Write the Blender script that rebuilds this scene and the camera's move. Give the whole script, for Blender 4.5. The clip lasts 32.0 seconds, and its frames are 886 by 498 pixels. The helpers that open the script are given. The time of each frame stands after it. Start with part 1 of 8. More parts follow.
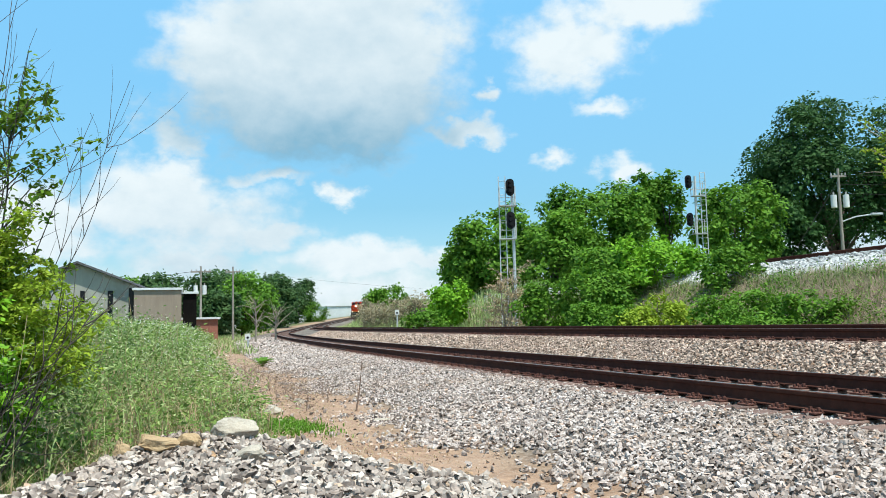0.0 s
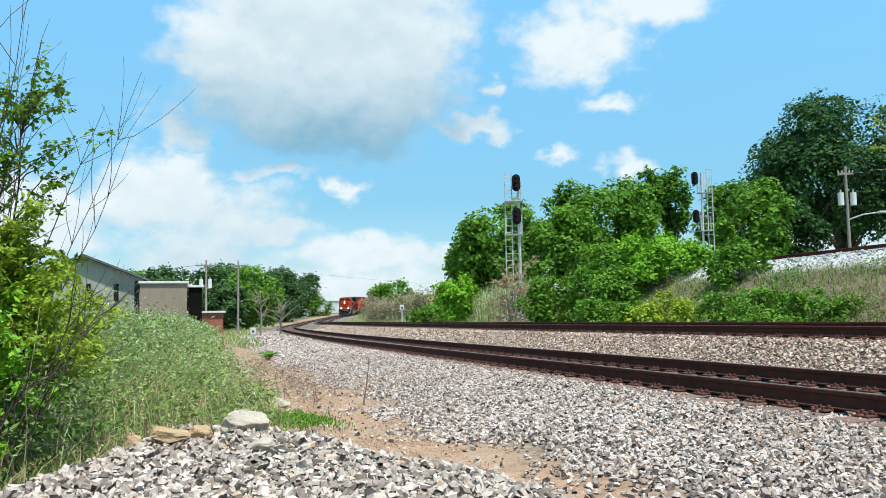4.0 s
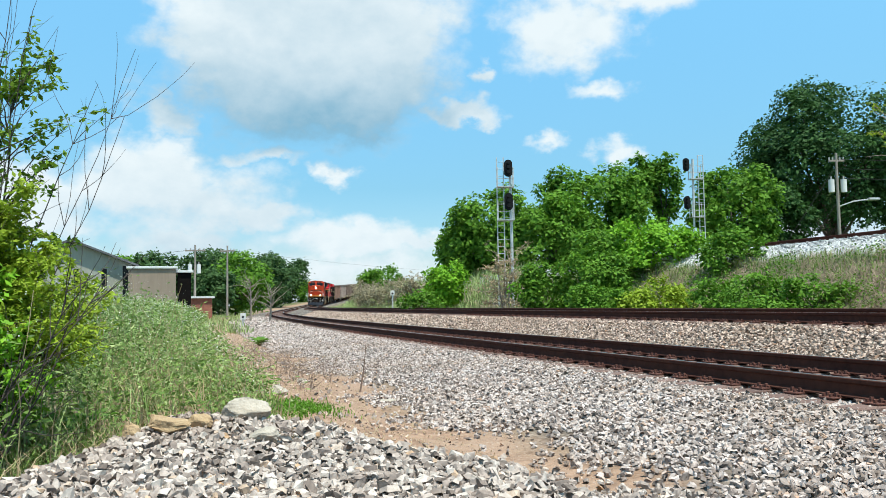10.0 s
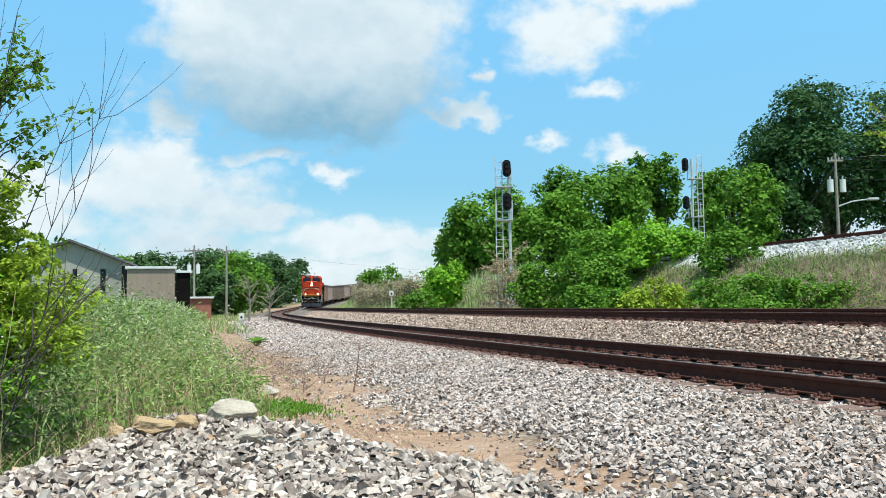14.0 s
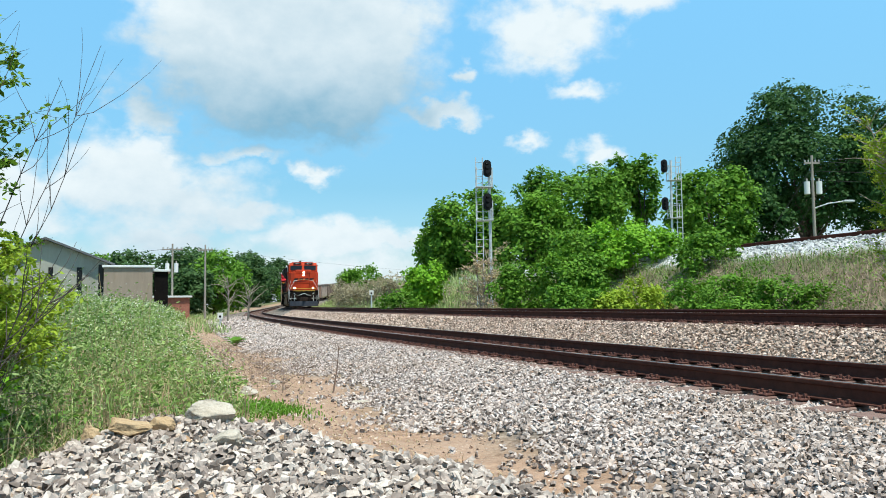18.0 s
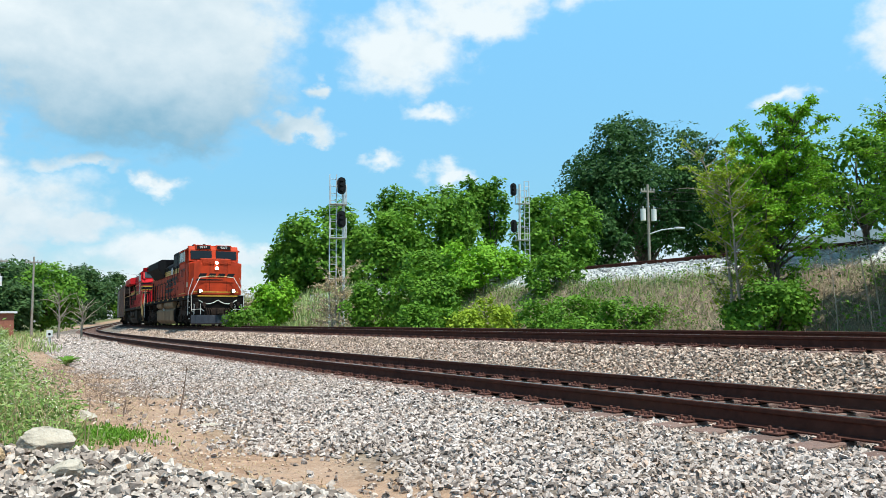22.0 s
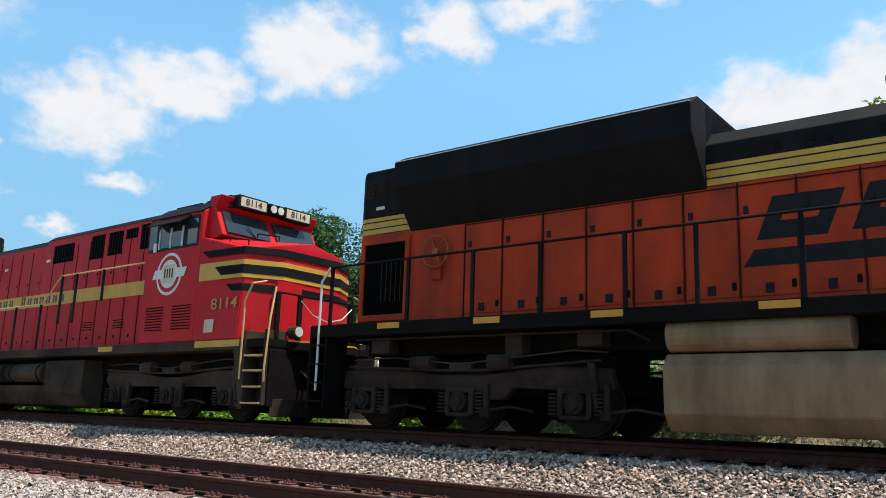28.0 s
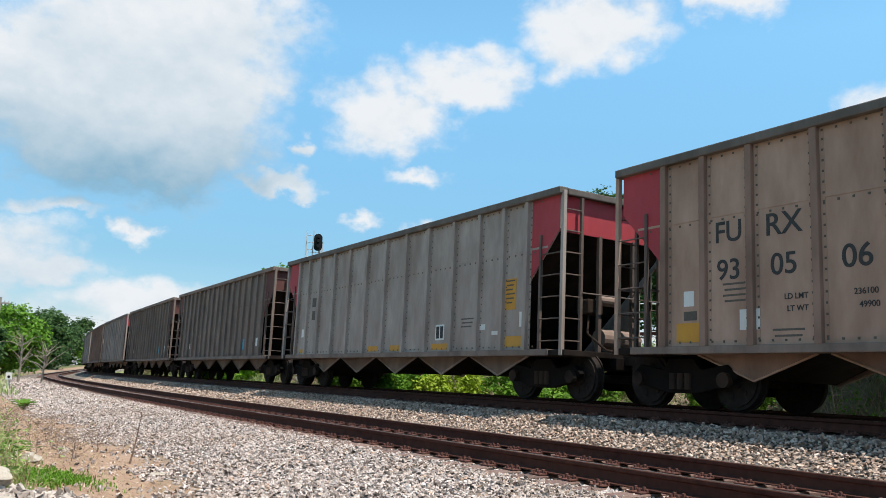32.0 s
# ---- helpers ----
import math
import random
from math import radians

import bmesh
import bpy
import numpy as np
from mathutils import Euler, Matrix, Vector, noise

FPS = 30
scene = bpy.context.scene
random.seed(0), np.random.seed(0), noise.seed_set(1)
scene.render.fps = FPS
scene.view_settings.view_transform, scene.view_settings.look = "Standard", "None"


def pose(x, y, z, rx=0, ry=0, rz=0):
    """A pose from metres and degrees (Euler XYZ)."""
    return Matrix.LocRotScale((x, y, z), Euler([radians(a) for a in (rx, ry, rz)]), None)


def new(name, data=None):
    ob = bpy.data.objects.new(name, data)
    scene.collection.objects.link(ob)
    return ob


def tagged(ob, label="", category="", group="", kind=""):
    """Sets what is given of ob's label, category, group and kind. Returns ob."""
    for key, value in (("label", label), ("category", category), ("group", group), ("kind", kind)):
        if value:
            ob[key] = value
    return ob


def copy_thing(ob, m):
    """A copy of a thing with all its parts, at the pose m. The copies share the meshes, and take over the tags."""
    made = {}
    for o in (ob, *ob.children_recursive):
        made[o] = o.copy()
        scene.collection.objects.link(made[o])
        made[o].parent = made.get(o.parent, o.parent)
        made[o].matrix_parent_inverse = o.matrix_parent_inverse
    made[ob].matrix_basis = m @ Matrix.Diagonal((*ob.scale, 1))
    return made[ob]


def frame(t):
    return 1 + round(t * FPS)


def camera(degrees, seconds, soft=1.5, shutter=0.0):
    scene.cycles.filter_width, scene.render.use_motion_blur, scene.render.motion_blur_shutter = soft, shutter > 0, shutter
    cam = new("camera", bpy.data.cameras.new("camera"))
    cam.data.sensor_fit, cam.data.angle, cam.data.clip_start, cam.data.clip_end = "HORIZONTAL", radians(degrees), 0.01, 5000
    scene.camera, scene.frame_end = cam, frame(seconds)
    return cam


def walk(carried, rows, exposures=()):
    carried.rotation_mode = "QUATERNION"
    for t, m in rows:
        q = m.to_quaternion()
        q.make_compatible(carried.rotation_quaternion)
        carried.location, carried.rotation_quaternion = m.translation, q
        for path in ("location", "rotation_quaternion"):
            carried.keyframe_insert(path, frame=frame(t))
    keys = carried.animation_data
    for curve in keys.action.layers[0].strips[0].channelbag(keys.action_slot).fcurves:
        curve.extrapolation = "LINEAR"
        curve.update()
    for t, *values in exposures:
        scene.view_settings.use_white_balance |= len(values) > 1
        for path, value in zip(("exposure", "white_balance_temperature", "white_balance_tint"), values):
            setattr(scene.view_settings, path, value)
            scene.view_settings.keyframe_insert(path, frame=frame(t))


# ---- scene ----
cam = camera(56.77, 32.0, soft=0.9)

# World: metres, z = 0 is the trodden ground beside the near track; the camera is held 1.22 m above it.
EYE = 1.22


def eye_pose(dx, dy, dz, yaw, pitch, roll):
    """Yaw to the right from +y, pitch up, roll: right side up."""
    m = Matrix.Translation((dx, dy, EYE + dz)) @ Matrix.Rotation(radians(-yaw), 4, "Z")
    return m @ Matrix.Rotation(radians(90 + pitch), 4, "X") @ Matrix.Rotation(radians(roll), 4, "Z")


WAY = (
    (0, 0.099, -0.213, 0.011, -0.228, 5.152, -1.297),
    (0.5, 0.096, -0.211, 0.009, -0.129, 5.145, -1.278),
    (1, 0.091, -0.217, 0.007, -0.089, 5.073, -1.140),
    (1.5, 0.082, -0.210, 0.006, -0.034, 5.094, -1.091),
    (2, 0.080, -0.214, 0.003, -0.023, 5.142, -1.044),
    (2.5, 0.081, -0.232, 0.007, -0.203, 4.965, -1.039),
    (3, 0.077, -0.224, 0.006, -0.412, 4.918, -0.950),
    (3.5, 0.069, -0.217, 0.002, -0.555, 4.903, -0.920),
    (5.5, -0.057, -0.138, 0.004, -0.494, 4.387, -0.805),
    (6, -0.090, -0.117, -0.000, -0.449, 4.133, -0.801),
    (6.5, -0.108, -0.062, 0.002, -0.290, 3.822, -0.812),
    (7, -0.057, -0.024, 0.001, -0.254, 3.854, -0.803),
    (7.5, -0.055, -0.002, 0.006, -0.164, 3.806, -0.783),
    (8, -0.098, -0.032, 0.013, -0.044, 3.779, -0.782),
    (8.5, -0.113, -0.033, -0.000, 0.093, 3.730, -0.847),
    (9, -0.093, -0.020, -0.002, 0.177, 3.767, -0.814),
    (9.5, -0.089, -0.024, 0.004, 0.213, 3.842, -0.800),
    (10, -0.086, -0.016, 0.002, 0.204, 3.843, -0.791),
    (10.5, -0.063, -0.007, 0.000, 0.234, 3.849, -0.807),
    (11, -0.041, -0.022, 0.000, 0.177, 3.995, -0.740),
    (11.5, -0.018, -0.017, -0.006, 0.083, 3.994, -0.749),
    (12, -0.016, -0.014, -0.007, 0.067, 3.985, -0.778),
    (12.5, -0.006, -0.004, -0.001, 0.018, 3.861, -0.774),
    (13, 0.000, 0.000, 0.000, 0.053, 3.794, -0.786),
    (13.5, 0.012, -0.003, 0.006, 0.088, 3.806, -0.736),
    (14, 0.009, 0.008, 0.003, 0.182, 3.852, -0.811),
    (14.5, 0.005, 0.014, 0.002, 0.245, 3.754, -0.723),
    (16.5, 0.011, 0.013, 0.009, 0.703, 3.842, -0.747),
    (17, 0.009, 0.026, 0.002, 0.882, 3.761, -0.720),
    (17.5, 0.008, 0.033, 0.003, 1.185, 3.771, -0.696),
    (18, 0.004, 0.028, 0.013, 1.568, 3.810, -0.655),
    (18.5, 0.012, 0.020, 0.012, 1.844, 3.854, -0.581),
    (19, 0.011, 0.023, 0.009, 2.914, 3.829, -0.549),
    (19.5, 0.014, 0.025, 0.008, 4.427, 3.924, -0.606),
    (20, -0.020, 0.042, 0.003, 7.208, 4.110, -0.534),
    (20.5, -0.053, 0.065, 0.018, 9.845, 4.424, -0.394),
    (21, -0.097, 0.110, 0.018, 10.632, 4.861, -0.365),
    (21.5, -0.118, 0.132, 0.019, 11.310, 4.946, -0.405),
    (22, -0.095, 0.126, 0.022, 11.999, 4.998, -0.309),
    (22.5, -0.080, 0.134, 0.029, 12.263, 5.113, -0.255),
    (23, -0.077, 0.133, 0.032, 12.530, 5.223, -0.250),
    (23.5, -0.072, 0.139, 0.037, 13.689, 5.361, -0.256),
    (24, -0.044, 0.153, 0.055, 15.606, 5.774, -0.166),
    (24.5, -0.046, 0.164, 0.049, 17.099, 6.572, -0.010),
    (26.5, -0.027, 0.100, 0.045, 21.552, 9.242, 2.078),
    (27, -0.036, 0.092, 0.006, 26.949, 10.468, 2.388),
    (27.5, -0.029, 0.081, -0.000, 31.411, 11.351, 2.333),
    (28, -0.024, 0.071, -0.007, 33.672, 11.649, 2.003),
    (28.5, -0.019, 0.063, -0.015, 34.667, 11.777, 2.073),
    (29, -0.014, 0.057, -0.022, 35.267, 12.028, 1.822),
    (29.5, -0.009, 0.053, -0.029, 33.630, 12.182, 2.078),
    (30, -0.005, 0.048, -0.039, 29.415, 12.328, 1.863),
    (30.5, -0.015, 0.045, -0.049, 24.596, 12.312, 2.051),
    (31, 0.003, 0.045, -0.035, 20.090, 11.857, 2.313),
    (31.5, 0.000, 0.047, -0.043, 16.589, 10.825, 2.134),
    (32, 0.016, 0.053, -0.039, 13.523, 9.497, 2.650),
)
walk(cam, [(r[0], eye_pose(*r[1:])) for r in WAY], ((0.0, 0.36, 6250, 3), (14.0, 0.35, 6250, 3), (23.5, 0.39, 6300, 4), (24.5, 0.40, 6350, 5), (26.5, 0.27, 6600, 11), (27.0, 0.29, 6650, 12), (28.0, 0.33, 6650, 12), (28.6, 0.43, 6650, 12), (29.0, 0.36, 6650, 12), (30.0, 0.37, 6600, 11), (31.0, 0.25, 6550, 10), (32.0, 0.29, 6550, 10)))

# ---- light ----
SUN_WAY = Vector((0.20, -0.30, 1.0)).normalized()
world = bpy.data.worlds.new("sky")
scene.world = world
world.use_nodes = True


def build_sky():
    nt = world.node_tree
    nt.nodes.clear()
    N, L = nt.nodes.new, nt.links.new

    def math_node(op, a, b=None, c=None, clamp=False):
        n = N("ShaderNodeMath")
        n.operation, n.use_clamp = op, clamp
        for i, v in enumerate((a, b, c)):
            if v is None:
                continue
            if isinstance(v, (int, float)):
                n.inputs[i].default_value = v
            else:
                L(v, n.inputs[i])
        return n.outputs[0]

    out, bg = N("ShaderNodeOutputWorld"), N("ShaderNodeBackground")
    sky = N("ShaderNodeTexSky")
    sky.sky_type, sky.sun_disc = "NISHITA", False
    sky.sun_elevation = math.asin(SUN_WAY.z)
    sky.sun_rotation = math.atan2(SUN_WAY.x, SUN_WAY.y)
    sky.air_density, sky.dust_density, sky.ozone_density = 1.0, 0.6, 1.6
    tc, sep = N("ShaderNodeTexCoord"), N("ShaderNodeSeparateXYZ")
    L(tc.outputs["Generated"], sep.inputs[0])
    x, y, z = sep.outputs
    az = math_node("MULTIPLY", math_node("ARCTAN2", x, y), 57.2958)
    el = math_node("MULTIPLY", math_node("ARCSINE", z), 57.2958)
    height = el
    # domain warp gives the billowing outlines
    comb = N("ShaderNodeCombineXYZ")
    L(az, comb.inputs[0])
    L(math_node("MULTIPLY", el, 1.35), comb.inputs[1])
    def noise_tex(scale, detail, rough, seed, up=0.0):
        n = N("ShaderNodeTexNoise")
        n.inputs["Scale"].default_value, n.inputs["Detail"].default_value = scale, detail
        n.inputs["Roughness"].default_value = rough
        off = N("ShaderNodeVectorMath")
        off.operation = "ADD"
        off.inputs[1].default_value = (seed, seed * 0.7 + up, seed * 1.3)
        L(comb.outputs[0], off.inputs[0])
        L(off.outputs[0], n.inputs["Vector"])
        return n.outputs["Fac"]
    warp = noise_tex(0.16, 7, 0.58, 11.0)
    above = noise_tex(0.16, 7, 0.58, 11.0, 1.5)
    fine = noise_tex(0.62, 7, 0.56, 31.0)
    edge = math_node("ADD", math_node("MULTIPLY", math_node("SUBTRACT", warp, 0.5), 2.6),
                     math_node("MULTIPLY", math_node("SUBTRACT", fine, 0.5), 1.5))
    # bend the outlines into billows
    az = math_node("ADD", az, math_node("MULTIPLY", math_node("SUBTRACT", noise_tex(0.30, 6, 0.52, 51.0), 0.5), 6.5))
    el = math_node("ADD", el, math_node("MULTIPLY", math_node("SUBTRACT", noise_tex(0.34, 6, 0.52, 71.0), 0.5), 4.6))
    total, shade = None, None
    for a, e, wa, we, wl, dens, grey in CLOUDS:
        da = math_node("DIVIDE", math_node("SUBTRACT", az, a), wa)
        de = math_node("MAXIMUM", math_node("DIVIDE", math_node("SUBTRACT", el, e), we), math_node("DIVIDE", math_node("SUBTRACT", e, el), wl))
        dv = math_node("DIVIDE", math_node("SUBTRACT", el, e), wl)
        d = math_node("SQRT", math_node("ADD", math_node("MULTIPLY", da, da), math_node("MULTIPLY", de, de)))
        m = math_node("SUBTRACT", 1.0, d)
        m = math_node("MULTIPLY", m, dens * 1.75)
        total = m if total is None else math_node("MAXIMUM", total, m)
        if grey:
            # bellies: grey towards the base of a thick cloud
            low = math_node("MAXIMUM", math_node("MULTIPLY", math_node("SUBTRACT", 0.45, math_node("MULTIPLY", dv, 0.50)), grey), 0.0)
            s = math_node("MULTIPLY", math_node("MINIMUM", math_node("MULTIPLY", math_node("MAXIMUM", math_node("SUBTRACT", 1.42, d), 0.0), 1.5), 0.8), low)
            shade = s if shade is None else math_node("MAXIMUM", shade, s)
    cover = math_node("ADD", total, edge)
    mask = N("ShaderNodeMapRange")
    mask.interpolation_type = "SMOOTHSTEP"
    mask.inputs["From Min"].default_value, mask.inputs["From Max"].default_value = -0.45, 1.35
    L(cover, mask.inputs["Value"])
    mix = N("ShaderNodeMix")
    mix.data_type = "RGBA"
    # sky tint, easing from the hazy horizon up to the open blue
    ramp = N("ShaderNodeValToRGB")
    L(math_node("DIVIDE", height, 90.0, clamp=True), ramp.inputs[0])
    ramp.color_ramp.elements[0].position, ramp.color_ramp.elements[0].color = 0.0, (*SKY_LOW, 1)
    ramp.color_ramp.elements[1].position, ramp.color_ramp.elements[1].color = 0.26, (*SKY_HIGH, 1)
    mid = ramp.color_ramp.elements.new(0.09)
    mid.color = (*SKY_MID, 1)
    for p, c in ((0.40, SKY_HIGH), (0.62, SKY_ZENITH)):
        ramp.color_ramp.elements.new(p).color = (*c, 1)
    tint = N("ShaderNodeMix")
    tint.data_type, tint.blend_type = "RGBA", "MULTIPLY"
    tint.inputs["Factor"].default_value = 1.0
    L(sky.outputs[0], tint.inputs["A"])
    L(ramp.outputs[0], tint.inputs["B"])
    # cloud colour: white sunlit tops, blue-grey bellies
    ccol = N("ShaderNodeMix")
    ccol.data_type = "RGBA"
    ccol.inputs["A"].default_value = (*CLOUD_WHITE, 1)
    ccol.inputs["B"].default_value = (*CLOUD_GREY, 1)
    L(math_node("ADD", shade, math_node("ADD", math_node("MULTIPLY", math_node("SUBTRACT", 0.50, fine), 0.16), math_node("MULTIPLY", math_node("SUBTRACT", above, warp), 0.7)), clamp=True), ccol.inputs["Factor"])
    L(mask.outputs[0], mix.inputs["Factor"])
    L(tint.outputs["Result"], mix.inputs["A"])
    L(ccol.outputs["Result"], mix.inputs["B"])
    L(mix.outputs["Result"], bg.inputs["Color"])
    bg.inputs["Strength"].default_value = SKY_STRENGTH
    L(bg.outputs[0], out.inputs[0])


SKY_STRENGTH = 0.11
SKY_ZENITH = (0.62, 0.80, 0.72)
SKY_LOW, SKY_MID, SKY_HIGH = (0.82, 0.84, 1.00), (0.74, 1.03, 1.08), (1.36, 1.98, 1.86)
CLOUD_WHITE = (6.3, 6.6, 6.9)
CLOUD_GREY = (1.95, 3.45, 4.6)
# clouds: azimuth, elevation, half width, height above and below (degrees), density, grey belly
CLOUDS = (
    (-9.0, 15.5, 10.8, 11.0, 4.6, 2.2, 1.45), (-15.0, 17.5, 4.6, 5.5, 4.0, 1.6, 0.5), (-4.5, 18.0, 5.6, 7.0, 6.5, 1.8, 0.8), (-18.6, 12.3, 2.0, 1.5, 1.1, 1.2, 0.2), (-6.0, 22.5, 10.5, 5.0, 5.0, 1.7, 0.45),
    (-19.8, 8.4, 5.2, 3.0, 2.8, 1.5, 0.25), (-16.0, 7.0, 7.0, 2.2, 3.4, 0.9, 0.5), (-11.6, 10.2, 3.0, 0.9, 0.7, 1.1, 0.0), (-12.5, 6.0, 3.4, 1.7, 1.4, 1.3, 0.1), (-6.0, 4.6, 5.0, 1.5, 1.5, 1.2, 0.1), (-2.6, 4.2, 3.6, 1.4, 1.3, 1.2, 0.1),
    (-17.0, 4.5, 3.2, 1.5, 1.3, 1.1, 0.0), (-27.0, 6.5, 4.5, 3.0, 2.4, 1.4, 0.1), (-7.0, 9.0, 1.2, 1.0, 0.8, 0.9, 0.0),
    (1.4, 12.9, 2.7, 1.4, 0.9, 1.5, 0.0), (3.2, 15.8, 1.0, 0.9, 0.8, 1.2, 0.0), (7.7, 11.1, 1.6, 0.7, 0.6, 0.9, 0.0), (12.5, 9.8, 1.6, 1.3, 1.1, 1.2, 0.0),
    (9.0, 18.5, 5.0, 3.5, 2.9, 1.5, 0.1), (14.5, 21.0, 4.6, 2.5, 2.1, 1.4, 0.05), (11.8, 14.3, 1.9, 0.8, 0.7, 0.8, 0.0),
    (23.5, 24.5, 5.6, 3.2, 2.9, 1.5, 0.08), (33.5, 26.3, 3.5, 2.6, 2.0, 1.4, 0.05), (40.0, 28.2, 5.0, 1.6, 1.7, 1.1, 0.0), (48.0, 29.6, 4.0, 2.0, 1.6, 1.1, 0.0),
    (58.0, 20.3, 6.6, 3.2, 3.4, 1.6, 0.1), (64.0, 22.3, 5.5, 3.2, 5.5, 1.6, 0.1), (43.3, 17.0, 4.2, 3.4, 3.2, 1.5, 0.05), (35.0, 14.3, 1.9, 0.8, 0.8, 1.0, 0.0), (60.0, 13.5, 5.0, 2.5, 2.5, 1.4, 0.0),
    (-8, 2.2, 26, 2.4, 2.6, 0.75, 0.1), (30, 3.0, 20, 2.4, 2.6, 0.6, 0.1),
    (-60, 14, 16, 7, 5, 1.3, 0.3), (110, 20, 18, 8, 6, 1.3, 0.3), (160, 16, 20, 8, 6, 1.3, 0.3), (-120, 22, 18, 8, 6, 1.3, 0.3), (80, 42, 12, 7, 6, 1.1, 0.1),
)
build_sky()
sun = new("sun", bpy.data.lights.new("sun", "SUN"))
sun.data.energy, sun.data.angle, sun.data.color = 5.0, radians(0.53), (1.0, 0.955, 0.88)
sun.matrix_world = SUN_WAY.to_track_quat("Z", "Y").to_matrix().to_4x4()

# ---- materials ----


def surface(name, dark, light, scale=6.0, rough=0.7, metal=0.0, bump=0.0, bump_scale=None, stain=None, stain_scale=0.6, stain_amount=0.35,
            island=0.0, each=0.0, trans=None, spec=0.5, stretch=None):
    """A two-scale procedural surface: fine grain between two colours, broad stains, bump; island and each vary piece by piece."""
    m = bpy.data.materials.new(name)
    m.use_nodes = True
    nt = m.node_tree
    N, L = nt.nodes.new, nt.links.new
    b = nt.nodes["Principled BSDF"]
    tc = N("ShaderNodeTexCoord")
    vec = tc.outputs["Object"]
    if stretch:
        mp = N("ShaderNodeMapping")
        mp.inputs["Scale"].default_value = stretch
        L(vec, mp.inputs["Vector"])
        vec = mp.outputs[0]
    n1 = N("ShaderNodeTexNoise")
    n1.inputs["Scale"].default_value, n1.inputs["Detail"].default_value, n1.inputs["Roughness"].default_value = scale, 6, 0.65
    L(vec, n1.inputs["Vector"])
    fac = n1.outputs["Fac"]
    ramp = N("ShaderNodeMapRange")
    ramp.inputs["From Min"].default_value, ramp.inputs["From Max"].default_value = 0.3, 0.7
    L(fac, ramp.inputs["Value"])
    fac = ramp.outputs[0]
    if island or each:
        if island:
            g = N("ShaderNodeNewGeometry")
            rnd = g.outputs["Random Per Island"]
        else:
            g = N("ShaderNodeObjectInfo")
            rnd = g.outputs["Random"]
        mx = N("ShaderNodeMix")
        mx.inputs["Factor"].default_value = island or each
        L(fac, mx.inputs["A"])
        L(rnd, mx.inputs["B"])
        fac = mx.outputs["Result"]
    col = N("ShaderNodeMix")
    col.data_type = "RGBA"
    col.inputs["A"].default_value, col.inputs["B"].default_value = (*dark, 1), (*light, 1)
    L(fac, col.inputs["Factor"])
    res = col.outputs["Result"]
    if stain:
        n2 = N("ShaderNodeTexNoise")
        n2.inputs["Scale"].default_value, n2.inputs["Detail"].default_value = stain_scale, 5
        L(vec, n2.inputs["Vector"])
        r2 = N("ShaderNodeMapRange")
        r2.inputs["From Min"].default_value, r2.inputs["From Max"].default_value = 0.42, 0.72
        r2.inputs["To Max"].default_value = stain_amount
        L(n2.outputs["Fac"], r2.inputs["Value"])
        c2 = N("ShaderNodeMix")
        c2.data_type = "RGBA"
        c2.inputs["B"].default_value = (*stain, 1)
        L(r2.outputs[0], c2.inputs["Factor"])
        L(res, c2.inputs["A"])
        res = c2.outputs["Result"]
    L(res, b.inputs["Base Color"])
    b.inputs["Roughness"].default_value, b.inputs["Metallic"].default_value = rough, metal
    b.inputs["Specular IOR Level"].default_value = spec
    if bump:
        n3 = N("ShaderNodeTexNoise")
        n3.inputs["Scale"].default_value, n3.inputs["Detail"].default_value = bump_scale or scale * 3, 4
        L(vec, n3.inputs["Vector"])
        bp = N("ShaderNodeBump")
        bp.inputs["Strength"].default_value, bp.inputs["Distance"].default_value = bump, 0.02
        L(n3.outputs["Fac"], bp.inputs["Height"])
        L(bp.outputs[0], b.inputs["Normal"])
    if trans:
        tr, mix = N("ShaderNodeBsdfTranslucent"), N("ShaderNodeMixShader")
        L(res, tr.inputs["Color"])
        mix.inputs["Fac"].default_value = trans
        L(b.outputs[0], mix.inputs[1])
        L(tr.outputs[0], mix.inputs[2])
        L(mix.outputs[0], nt.nodes["Material Output"].inputs["Surface"])
    return m


def glow(name, colour, strength):
    m = bpy.data.materials.new(name)
    m.use_nodes = True
    b = m.node_tree.nodes["Principled BSDF"]
    b.inputs["Base Color"].default_value = (0.8, 0.78, 0.7, 1)
    b.inputs["Emission Color"].default_value = (*colour, 1)
    b.inputs["Emission Strength"].default_value = strength
    return m




